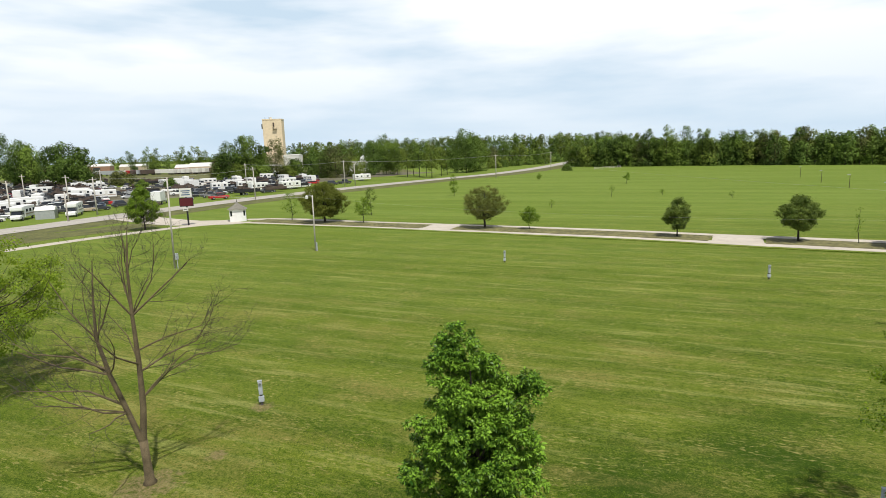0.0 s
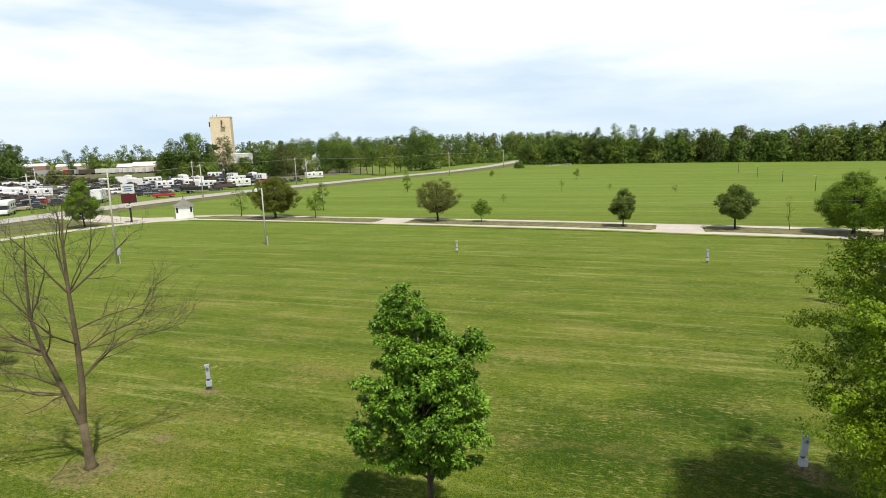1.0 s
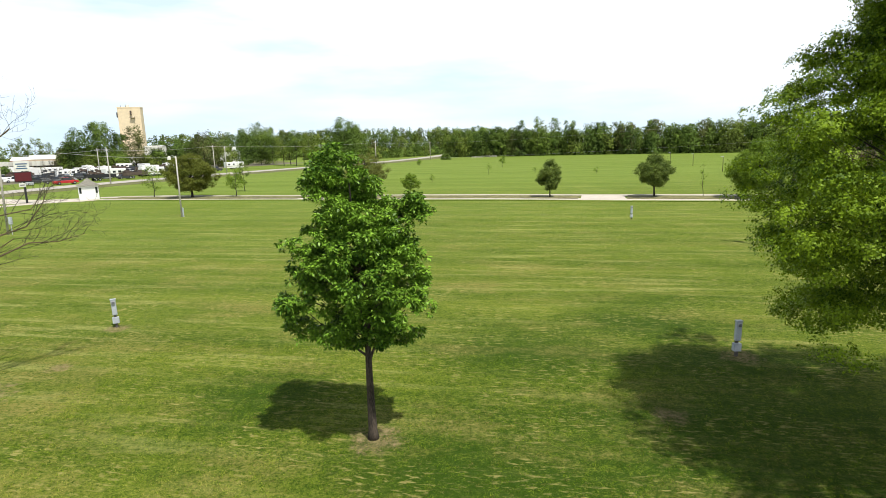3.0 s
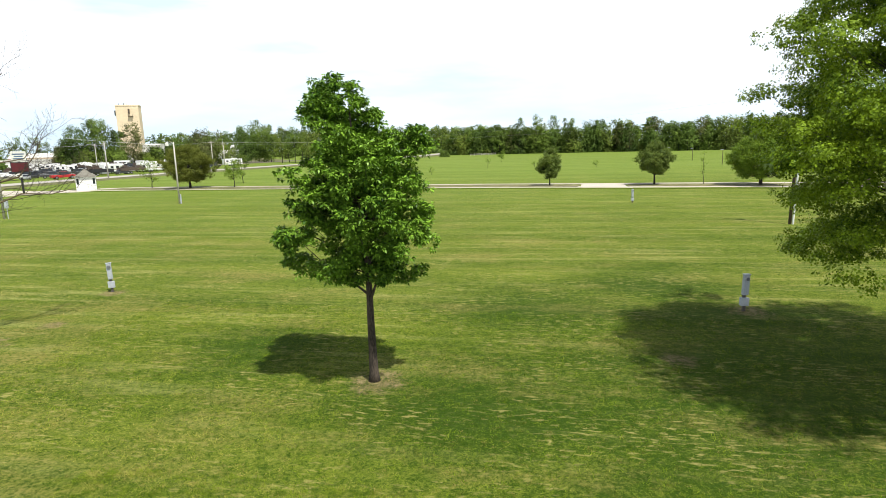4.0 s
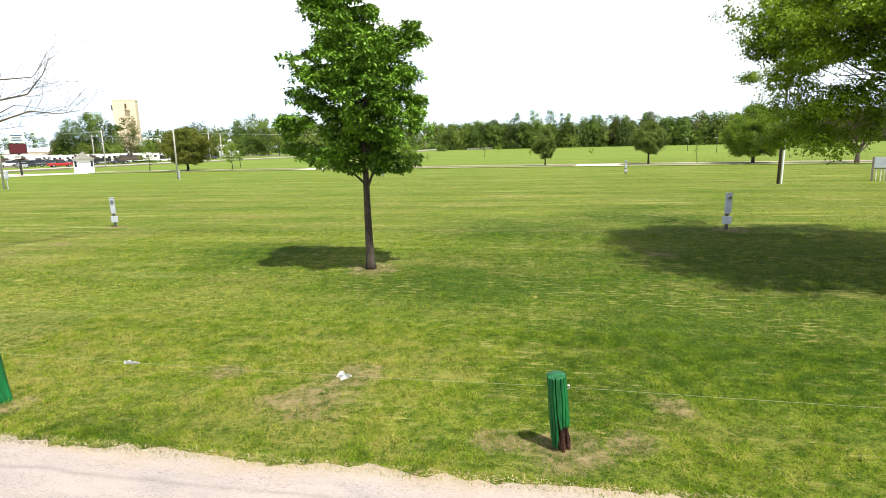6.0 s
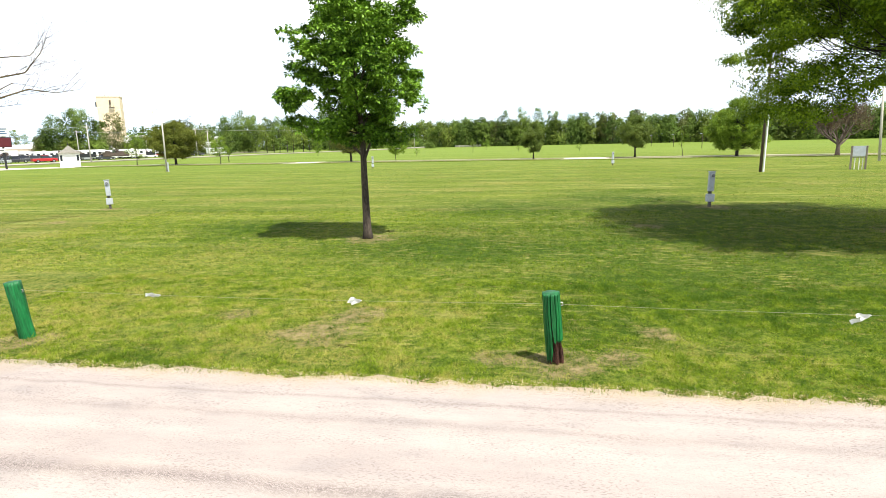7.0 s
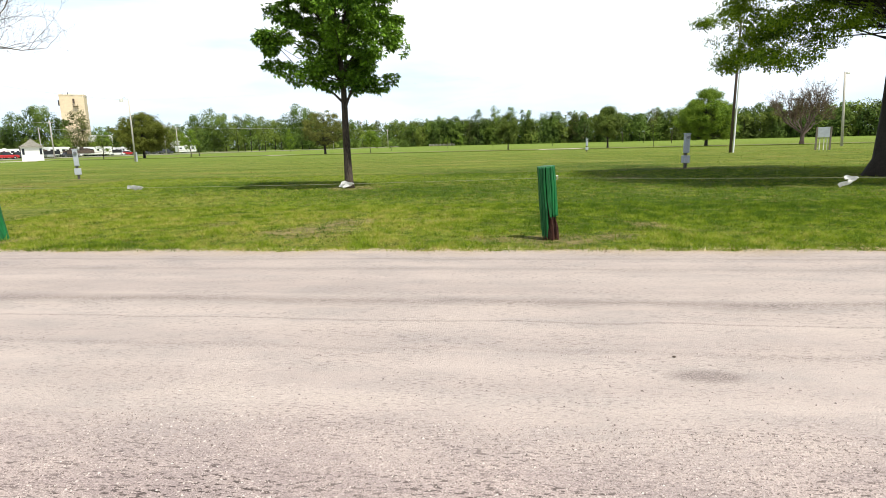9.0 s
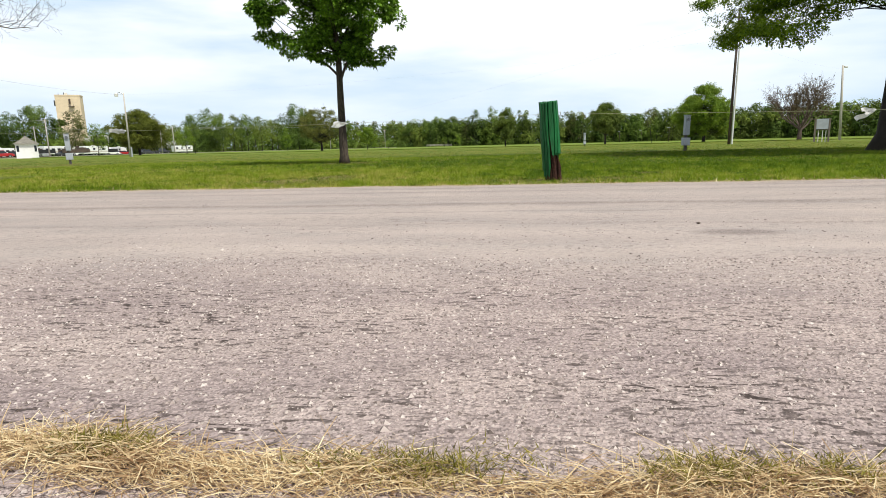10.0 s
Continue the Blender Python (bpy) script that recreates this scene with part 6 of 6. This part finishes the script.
def hull(rows, half, low):
    """Car body sections: x, top height, width share."""
    out = []
    for x, top, k in rows:
        w = half * k
        out.append([(x, -w, low), (x, -w, top - 0.12), (x, -w + 0.1, top), (x, w - 0.1, top), (x, w, top - 0.12), (x, w, low)])
    return out


def car(mat, label, suv=False):
    v = thing("car", Matrix(), label, "car", "vehicles in the salvage yard")
    h = 1.75 if suv else 1.42
    bm = bmesh.new()
    loft(bm, hull([(-2.25, 0.80, 0.82), (-2.1, 0.92, 0.95), (-1.2, 0.96, 1.0), (0.9, 0.95, 1.0), (1.9, 0.82, 0.96), (2.25, 0.62, 0.80)], 0.88, 0.26))
    body = part("body", bm, mat, v)
    back = -2.0 if suv else -1.55
    bm = bmesh.new()
    loft(bm, [[(x0, -0.80, 0.93), (x0 + s, -0.62, h - 0.05), (x0 + s, 0.62, h - 0.05), (x0, 0.80, 0.93)] for x0, s in ((back, 0.35), (1.05, -0.75))])
    cab = part("window_glass", bm, GLASS_DARK, v, "dark glass")
    bm = bmesh.new()
    box(bm, 1.75 if not suv else 2.3, 1.22, 0.06, (back + 0.35 + 0.3) / 2, 0, h - 0.06, 0.02)
    part("roof", bm, mat, v)
    wheels(v, [(-1.35, -0.80), (-1.35, 0.80), (1.38, -0.80), (1.38, 0.80)], 0.33)
    for y in (-0.6, 0.6):
        part("headlight", box(bmesh.new(), 0.06, 0.3, 0.14, 2.2, y, 0.52), OFFWHITE, body)
    return v


def pickup(mat, label):
    v = thing("pickup_truck", Matrix(), label, "truck", "vehicles in the salvage yard")
    bm = bmesh.new()
    loft(bm, hull([(-2.8, 1.05, 0.95), (0.1, 1.08, 1.0), (1.3, 1.1, 1.0), (2.5, 1.02, 0.95), (2.75, 0.85, 0.85)], 0.97, 0.42))
    body = part("body", bm, mat, v)
    part("bed", box(bmesh.new(), 1.9, 1.55, 0.10, -1.75, 0, 1.02), CHARCOAL, v)
    bm = bmesh.new()
    loft(bm, [[(x0, -0.88, 1.06), (x0 + s, -0.72, 1.80), (x0 + s, 0.72, 1.80), (x0, 0.88, 1.06)] for x0, s in ((-0.75, 0.12), (1.35, -0.6))])
    part("window_glass", bm, GLASS_DARK, v, "dark glass")
    part("roof", box(bmesh.new(), 1.35, 1.42, 0.07, 0.05, 0, 1.79, 0.02), mat, v)
    wheels(v, [(-1.7, -0.86), (-1.7, 0.86), (1.75, -0.86), (1.75, 0.86)], 0.39)
    return v


def travel_trailer(length, label, stripe):
    v = thing("travel_trailer", Matrix(), label, "caravan", "caravans in the salvage yard")
    body = part("body", box(bmesh.new(), length, 2.4, 2.35, 0, 0, 0.55, 0.16), WHITE, v)
    part("stripe", box(bmesh.new(), length * 0.96, 2.42, 0.22, 0, 0, 1.15), stripe, body, "faded side stripe")
    for s in (-1, 1):
        for k, x in enumerate((-0.34, -0.08, 0.30)):
            part("window", box(bmesh.new(), 0.9 if k != 1 else 0.6, 0.04, 0.62, length * x, s * 1.2, 1.65), GLASS_DARK, body, "dark window")
        part("door", box(bmesh.new(), 0.65, 0.04, 1.8, length * 0.12, s * 1.2, 0.7), OFFWHITE, body)
    part("air_conditioner", box(bmesh.new(), 0.9, 0.7, 0.28, 0, 0, 2.88, 0.06), OFFWHITE, body)
    bm = bmesh.new()
    tube(bm, [(length / 2, -0.8, 0.55), (length / 2 + 1.1, 0, 0.5)], [0.05, 0.05], 6)
    tube(bm, [(length / 2, 0.8, 0.55), (length / 2 + 1.1, 0, 0.5)], [0.05, 0.05], 6)
    tube(bm, [(length / 2 + 1.05, 0, 0.0), (length / 2 + 1.05, 0, 0.6)], [0.05, 0.05], 6)
    part("hitch", bm, BLACK, v)
    wheels(v, [(-0.9, -1.08), (-0.9, 1.08), (0.0, -1.08), (0.0, 1.08)], 0.34)
    return v


def motorhome(label):
    v = thing("motorhome", Matrix(), label, "motorhome", "caravans in the salvage yard")
    body = part("body", box(bmesh.new(), 5.4, 2.4, 2.4, -0.9, 0, 0.65, 0.12), WHITE, v)
    part("cab_over", box(bmesh.new(), 1.7, 2.35, 0.95, 2.3, 0, 2.05, 0.25), WHITE, v)
    bm = bmesh.new()
    loft(bm, hull([(1.7, 1.3, 0.95), (2.9, 1.3, 0.95), (3.9, 1.15, 0.9), (4.1, 0.9, 0.85)], 1.05, 0.45))
    part("hood", bm, WHITE, v)
    bm = bmesh.new()
    loft(bm, [[(x0, -0.95, 1.28), (x0 + s, -0.85, 2.08), (x0 + s, 0.85, 2.08), (x0, 0.95, 1.28)] for x0, s in ((1.7, 0.0), (3.3, -0.45))])
    part("windshield", bm, GLASS_DARK, v)
    for s in (-1, 1):
        for x in (-2.8, -1.0, 0.8):
            part("window", box(bmesh.new(), 0.95, 0.04, 0.6, x, s * 1.2, 1.75), GLASS_DARK, body, "dark window")
        part("stripe", box(bmesh.new(), 5.2, 0.04, 0.25, -0.9, s * 1.195, 1.2), STRIPE, body, "beige stripe")
    wheels(v, [(-2.2, -1.0), (-2.2, 1.0), (3.0, -0.95), (3.0, 0.95)], 0.38)
    return v


def box_truck(label, long=5.0):
    v = thing("box_truck", Matrix(), label, "truck", "vehicles in the salvage yard")
    part("box", box(bmesh.new(), long, 2.4, 2.5, -0.6, 0, 1.0, 0.05), WHITE, v)
    bm = bmesh.new()
    x = long / 2 - 0.6
    loft(bm, hull([(x + 0.05, 2.4, 0.98), (x + 0.9, 2.35, 0.98), (x + 1.5, 1.5, 0.95), (x + 2.3, 1.35, 0.9)], 1.05, 0.5))
    cab = part("cab", bm, OFFWHITE, v)
    for s in (-1, 1):
        part("window", box(bmesh.new(), 0.8, 0.04, 0.6, x + 0.6, s * 1.03, 1.5), GLASS_DARK, cab)
    part("chassis", box(bmesh.new(), long, 0.9, 0.25, -0.6, 0, 0.7), BLACK, v)
    wheels(v, [(-1.6, -1.0), (-1.6, 1.0), (x + 1.4, -0.95), (x + 1.4, 0.95)], 0.45)
    return v


def semi_trailer(mat, label):
    v = thing("semi_trailer", Matrix(), label, "trailer", "row of parked trailers")
    body = part("box", box(bmesh.new(), 14.5, 2.6, 3.1, 0, 0, 1.15, 0.04), mat, v)
    part("frame", box(bmesh.new(), 13.5, 1.0, 0.3, 0, 0, 0.86), BLACK, v)
    part("landing_leg", box(bmesh.new(), 0.2, 1.8, 0.9, 4.0, 0, 0), BLACK, v)
    wheels(v, [(-5.8, -1.1), (-5.8, 1.1), (-4.6, -1.1), (-4.6, 1.1)], 0.5)
    return v


def scrap_trailer(mat, label, seed):
    """An open trailer heaped with scrap."""
    r = random.Random(seed)
    v = thing("scrap_trailer", Matrix(), label, "trailer", "vehicles in the salvage yard")
    part("deck", box(bmesh.new(), 7.5, 2.4, 0.2, 0, 0, 0.9), mat, v)
    part("side_rail", box(bmesh.new(), 7.5, 0.06, 0.9, 0, -1.2, 1.0), mat, v)
    part("side_rail", box(bmesh.new(), 7.5, 0.06, 0.9, 0, 1.2, 1.0), mat, v)
    bm = bmesh.new()
    for _ in range(16):
        box(bm, r.uniform(0.4, 1.8), r.uniform(0.3, 0.9), r.uniform(0.2, 0.7), r.uniform(-3, 3), r.uniform(-0.7, 0.7), 1.1 + r.uniform(0, 0.9), 0, pose(0, 0, 0, 0, r.uniform(-12, 12), r.uniform(-20, 20)))
    tagged(part("load", bm, RUST, v, "heap of rusty scrap"), kind="stuff")
    wheels(v, [(-1.6, -1.05), (-1.6, 1.05), (-0.6, -1.05), (-0.6, 1.05)], 0.4)
    return v


KINDS = {
    "c_white": lambda: car(WHITE, "white saloon car in the salvage yard"), "c_red": lambda: car(RED, "red saloon car in the salvage yard"),
    "c_black": lambda: car(CHARCOAL, "dark saloon car in the salvage yard"), "c_silver": lambda: car(SILVER, "silver saloon car in the salvage yard"),
    "c_blue": lambda: car(BLUE, "dark blue saloon car in the salvage yard"), "s_tan": lambda: car(TAN, "tan station wagon in the salvage yard", True),
    "s_black": lambda: car(CHARCOAL, "dark van in the salvage yard", True), "s_white": lambda: car(WHITE, "white van in the salvage yard", True),
    "p_red": lambda: pickup(RED, "bright red pickup truck by the highway"), "p_white": lambda: pickup(WHITE, "white pickup truck in the salvage yard"),
    "p_black": lambda: pickup(CHARCOAL, "dark pickup truck in the salvage yard"), "p_rust": lambda: pickup(RUST, "rusty old pickup truck in the salvage yard"),
    "rv": lambda: travel_trailer(7.5, "long white travel trailer with dark windows", STRIPE), "rv2": lambda: travel_trailer(5.8, "short white travel trailer with blue stripe", BLUE),
    "mh": lambda: motorhome("white motorhome with beige stripe in the salvage yard"), "bt": lambda: box_truck("white box truck in the salvage yard"),
    "sc": lambda: scrap_trailer(BLACK, "black open trailer loaded with rusty scrap", 1), "sr": lambda: scrap_trailer(RUST, "rusty open trailer loaded with scrap", 2),
    "st": lambda: semi_trailer(OFFWHITE, "white semi-trailer parked in a long row"), "st_red": lambda: semi_trailer(RED, "red semi-trailer parked in a row"),
    "st_grey": lambda: semi_trailer(SILVER, "grey aluminium semi-trailer parked in a row"), "st_rust": lambda: semi_trailer(RUST, "rust-brown semi-trailer parked in a row"),
    "st_blue": lambda: semi_trailer(BLUE, "dark blue semi-trailer parked in a row"),
}
made = {}


def park(kind, x, y, turn):
    m = pose(x, y, 0.016, 0, 0, turn)
    if kind in made:
        return copy_thing(made[kind], m)
    made[kind] = KINDS[kind]()
    made[kind].matrix_basis = m
    return made[kind]


for row in [("mh", -79, 131, -70), ("mh", -87, 126, -75), ("rv", -109, 160, 30), ("rv", -104, 171, 22), ("rv", -118, 178, 115), ("rv", -205, 318, 20), ("rv2", -175, 296, 15), ("bt", -71.5, 156, 100),
            ("p_red", -59.5, 167, 35), ("sc", -56, 182, 38), ("sr", -50, 192, 40), ("sc", -60, 200, 38), ("rv", -48, 205, 42), ("rv", -86, 326, 20), ("rv2", -78, 338, 15), ("mh", -82, 300, 15), ("rv", -27.5, 250, 30),
            ("c_red", -45.5, 235, 40), ("c_red", -49, 254, 20), ("p_white", -82, 193, 30), ("bt", -100, 245, 10), ("bt", -112, 262, 185), ("c_red", -88, 161, 40), ("c_silver", -84, 141, 60), ("c_black", -80, 143, 50),
            ("s_black", -79.5, 152, 45), ("c_white", -90, 121, 60), ("s_white", -97, 135, 40), ("c_silver", -93, 128, 30), ("p_black", -32, 229, 40), ("s_black", -36, 224, 40), ("c_black", -52, 190, 40),
            ("mh", -76, 232, 30), ("p_white", -68, 205, 200), ("c_white", -74, 215, 20), ("bt", -92, 230, 60), ("rv2", -115, 196, 20), ("rv", -104, 188, 28), ("p_rust", -70, 147, 50), ("c_black", -77, 160, 10),
            ("rv", -126, 170, 125), ("mh", -134, 160, 120), ("rv2", -98, 146, 120), ("s_tan", -92, 151, 70), ("p_white", -101, 137, 45), ("sr", -110, 145, 30)]:
    park(*row)
r = random.Random(12)
pool = ["c_black", "c_black", "c_black", "c_silver", "c_silver", "p_rust", "sc", "c_blue", "s_tan", "s_black", "s_black", "p_rust", "p_black", "p_black", "sr", "sc", "c_white", "c_white", "s_white", "p_white", "c_red", "rv2", "mh", "c_blue", "p_black"]
taken = []
for _ in range(9000):
    if r.random() < 0.74:
        way, y = r.uniform(-0.77, -0.55), 128 + 210 * r.random() ** 1.3
        near = 128 + (way + 0.77) * 60
    elif r.random() < 0.2:
        way, y = r.uniform(-0.56, -0.40), r.uniform(185, 330)
        near = 180
    else:
        way, y = r.uniform(-0.41, -0.19), r.uniform(168, 300)
        near = 172 + (way + 0.38) * 230
    x = y * way
    if y < near or any((x - a) ** 2 + (y - b) ** 2 < 15.5 for a, b in taken):
        continue
    taken.append((x, y))
    park(r.choice(pool), x, y, r.choice((30, 40, 210, 120, 130)) + r.uniform(-14, 14))
    if len(taken) > 430:
        break
x = -276.0
while x < -156:
    side_on = r.random() < 0.3
    step = 15.2 if side_on else 3.4
    kind = r.choice(["st"] * 8 + ["st_grey"] * 2 + ["st_red", "st_red", "st_rust"])
    park(kind, x + step / 2, 482 - (x + 276) * 0.2 + r.uniform(-2.5, 2.5), -8 + r.uniform(-3, 3) if side_on else 78 + r.uniform(-5, 5))
    x += step + r.choice((0.3, 0.5, 0.8, 2.5))
tent = thing("canopy_tent", pose(-82.2, 126.5, 0, 0, 0, 20), "grey-white peaked canvas shelter in the yard", "tent")
bm = bmesh.new()
box(bm, 3.6, 3.0, 1.9)
part("sides", bm, SILVER, tent)
bm = bmesh.new()
a = [bm.verts.new(p) for p in ((-1.9, -1.6, 1.88), (1.9, -1.6, 1.88), (1.9, 1.6, 1.88), (-1.9, 1.6, 1.88), (-1.9, 0, 2.7), (1.9, 0, 2.7))]
for f in ((0, 1, 5, 4), (2, 3, 4, 5), (0, 4, 3), (1, 2, 5), (0, 3, 2, 1)):
    bm.faces.new([a[i] for i in f])
part("canopy", bm, OFFWHITE, tent)


# ---- grass blades, straw and loose stones near the road ----
def blades(name, places, rng, tall, wide, mat, label, flop=0.5, uneven=0.0):
    """Single bent blades: two faces each would be lost here, so one tapering face."""
    n = len(places)
    a = rng.uniform(0, 2 * np.pi, n)
    side = np.stack([np.cos(a), np.sin(a), np.zeros(n)], 1) * (wide * rng.uniform(0.6, 1.3, n))[:, None]
    lean = np.stack([rng.normal(0, flop, n), rng.normal(0, flop, n), np.ones(n)], 1)
    reach = tall * rng.uniform(0.5, 1.3, n)
    if uneven:
        # the mown sward stands in low uneven clumps
        swell = np.array([noise.noise((x * 3.1, y * 3.1, 0.5)) + 0.7 * noise.noise((x * 9.0, y * 9.0, 3.5)) for x, y in places[:, :2].tolist()])
        reach *= np.clip(1 + uneven * swell, 0.3, 2.4)
    tip = places + unit(lean) * reach[:, None]
    ob = finish(name, poly_mesh(name, np.stack([places - side / 2, places + side / 2, tip], 1), 3), mat)
    return tagged(ob, label, "grass", kind="stuff")


def scatter(rng, n, u0, u1, v0, v1, z=0.0):
    u, v = rng.uniform(u0, u1, n), rng.uniform(v0, v1, n)
    return u, v, np.stack([u * 0.905 + v * 0.425, -u * 0.425 + v * 0.905, np.full(n, z)], 1)


g = np.random.default_rng(3)


def keep_off_bare(p):
    ok = np.ones(len(p), bool)
    for x, y, rr in BARE:
        d = np.hypot(p[:, 0] - x, p[:, 1] - y)
        ok &= (d > rr * 1.05) | (g.uniform(0, 1, len(p)) < 0.12 + 0.5 * (d / rr) ** 3)
    return ok


u, v, p = scatter(g, 300000, -8.5, 10, 5.02, 9.5)
p = p[keep_off_bare(p)]
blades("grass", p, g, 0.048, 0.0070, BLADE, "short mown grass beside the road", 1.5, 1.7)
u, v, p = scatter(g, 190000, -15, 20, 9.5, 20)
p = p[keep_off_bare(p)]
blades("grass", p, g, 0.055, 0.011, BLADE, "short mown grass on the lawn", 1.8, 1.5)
u, v, p = scatter(g, 12000, -9, 12, 4.88, 5.14)
c = np.concatenate([np.array([[x, y]]) + g.normal(0, rr * 0.6, (int(900 * rr), 2)) for x, y, rr in BARE])
blades("straw", np.concatenate([c, np.full((len(c), 1), 0.006)], 1), g, 0.035, 0.006, OLIVE, "dead blades and clippings on bare soil", 3.0)
blades("grass", p, g, 0.060, 0.009, BLADE, "ragged grass at the road edge", 1.0)
u, v, p = scatter(g, 16000, -9, 12, 4.80, 5.10, 0.012)
blades("straw", p, g, 0.05, 0.006, STRAW, "dry straw at the road edge", 5.0)
# dead strip under the last of the walk: long straws lying mostly along the road, in mats with gaps
def straw_strip(n, u0, u1, thick):
    u = g.uniform(u0, u1, n)
    mat = 0.5 + 0.28 * np.sin(u * 7.3 + 0.6) + 0.22 * np.sin(u * 17.1 + 2.0) + 0.2 * np.sin(u * 3.1 + 4.0)
    v = 0.094 + g.normal(0, 1, n) * (0.012 + 0.014 * np.clip(mat, 0, 1)) + 0.014 * np.sin(u * 5.0) + 0.010 * np.sin(u * 13)
    keep = g.uniform(0, 1, n) < np.clip(0.25 + 0.85 * mat, 0.15, 1)
    u, v, mat = u[keep], v[keep], np.clip(mat[keep], 0, 1)
    n = len(u)
    heap = np.clip(1 - np.abs(v - 0.10) / 0.05, 0, 1) * (0.25 + 0.75 * mat)
    start = np.stack([u * 0.905 + v * 0.425, -u * 0.425 + v * 0.905, 0.017 + 0.024 * heap * g.uniform(0, 1, n)], 1)
    turn = math.radians(ROAD_TURN) + g.normal(0, 0.75, n) + np.pi * g.integers(0, 2, n)
    way = unit(np.stack([np.cos(turn), np.sin(turn), g.normal(0.05, 0.2, n)], 1))
    long = (0.010 + 0.070 * g.uniform(0, 1, n) ** 2)[:, None]
    side = unit(np.cross(way, unit(g.normal(0, 0.5, (n, 3)) + np.array([0, 0, 1.0])))) * (thick * (0.00028 + 0.00055 * g.uniform(0, 1, n)))[:, None]
    mid = start + way * long * 0.5 + np.array([0, 0, 0.004])
    ends = start + way * long
    straw = np.stack([np.stack([start - side, start + side, mid + side, mid - side], 1), np.stack([mid - side, mid + side, ends + side * 0.5, ends - side * 0.5], 1)], 1)
    straw[..., 2] = np.maximum(straw[..., 2], 0.0175)
    tagged(finish("straw", poly_mesh("straw", straw, 4), STRAW), "strip of matted dead straw beside the road", "straw", kind="stuff")


straw_strip(26000, -1.7, 1.7, 1.0)
straw_strip(8000, -12, -1.7, 2.2)
straw_strip(9000, 1.7, 14, 2.2)
tufts = [(-0.76, 0.115, 520), (-0.70, 0.12, 480), (-0.42, 0.10, 160), (-0.33, 0.10, 360), (-0.28, 0.105, 280), (-0.21, 0.125, 120), (0.0, 0.12, 380), (0.06, 0.125, 240), (0.16, 0.13, 300)]
tufts += [(g.uniform(-11, 13), 0.11, 260) for _ in range(60)]
pl = []
for a, b, k in tufts:
    uu, vv = a + g.normal(0, 0.026, k), b + g.normal(0, 0.015, k)
    pl.append(np.stack([uu * 0.905 + vv * 0.425, -uu * 0.425 + vv * 0.905, np.full(k, 0.03) * g.uniform(0.6, 1.2, k)], 1))
blades("weeds", np.concatenate(pl), g, 0.017, 0.0022, OLIVE, "small olive-green weeds in the dead strip", 1.5)
# darker tufts and pale dead tufts in the mown grass
for count, mat, tall, label in ((5200, CLOVER, 0.05, "low dark green weeds among the mown grass"), (3000, OLIVE, 0.035, "dead yellow tufts among the mown grass")):
    spots = np.stack([g.uniform(-9, 14, count), 5.2 + 11 * g.uniform(0, 1, count) ** 1.3], 1)
    k = 16
    c = np.repeat(spots, k, 0) + g.normal(0, 0.034, (count * k, 2))
    c = c[c[:, 1] > 5.02]
    p = np.stack([c[:, 0] * 0.905 + c[:, 1] * 0.425, -c[:, 0] * 0.425 + c[:, 1] * 0.905, np.zeros(len(c))], 1)
    blades("tufts", p, g, tall, 0.008, mat, label, 1.6)
# coarser tufts farther out on the lawn
for count, mat, label in ((2600, CLOVER, "low dark tufts on the open lawn"), (1800, OLIVE, "dry yellowish tufts on the open lawn")):
    spots = np.stack([g.uniform(-1.0, 1.2, count), 14 + 46 * g.uniform(0, 1, count) ** 1.2], 1)
    spots[:, 0] *= 10 + spots[:, 1] * 0.8
    k = 12
    c = np.repeat(spots, k, 0) + g.normal(0, 0.16, (count * k, 2))
    blades("tufts", np.concatenate([c, np.zeros((len(c), 1))], 1), g, 0.055, 0.026, mat, label, 2.2)


def stones(name, n, rng, u0, u1, v0, v1, small, large, label):
    """Loose chips: little jittered peaks bedded in the road."""
    base = np.array([(1, 0, 0), (0, 1, 0), (-1, 0, 0), (0, -1, 0), (0, 0, 1), (0, 0, -0.6)], float)
    faces = np.array([(0, 1, 4), (1, 2, 4), (2, 3, 4), (3, 0, 4)])
    _, vv, p = scatter(rng, n, u0, u1, v0, v1)
    p[:, 2] = np.interp(vv, (-0.6, 2.5, 4.95), (0.010, 0.035, 0.018))
    size = small + (large - small) * rng.uniform(0, 1, n) ** 4
    s = size[:, None, None] * rng.uniform(0.6, 1.3, (n, 6, 3)) * np.array([1, 1, 0.55])
    turn = rng.uniform(0, 6.28, n)
    w = base[None] * s
    x = w[..., 0] * np.cos(turn)[:, None] - w[..., 1] * np.sin(turn)[:, None]
    y = w[..., 0] * np.sin(turn)[:, None] + w[..., 1] * np.cos(turn)[:, None]
    w = np.stack([x, y, w[..., 2]], -1) + p[:, None]
    ob = finish(name, poly_mesh(name, w[:, faces].reshape(-1, 3), 3), STONE)
    return tagged(ob, label, "gravel", kind="stuff")


stones("gravel", 56000, g, -1.9, 2.4, 0.0, 1.35, 0.0014, 0.0064, "loose stone chips on the road")
stones("gravel", 2200, g, -1.8, 2.6, 0.0, 2.2, 0.003, 0.0085, "small pebbles on the road")
stones("gravel", 5000, g, -5, 6, 1.3, 5.0, 0.002, 0.006, "loose stone chips on the road")

# one dark stone lying on the pale wheel track
rng = random.Random(2)
bm = bmesh.new()
bmesh.ops.create_icosphere(bm, subdivisions=2, radius=0.008)
for v in bm.verts:
    v.co = Vector((v.co.x * 1.3, v.co.y, v.co.z * 0.5)) * (1 + 0.18 * noise.noise(v.co * 90))
stone = part("stone", bm, DARK_POLE)
stone.matrix_basis = Matrix.Translation(uv(0.59, 2.07, 0.036))
tagged(stone, "small dark brown stone lying on the road", "stone")
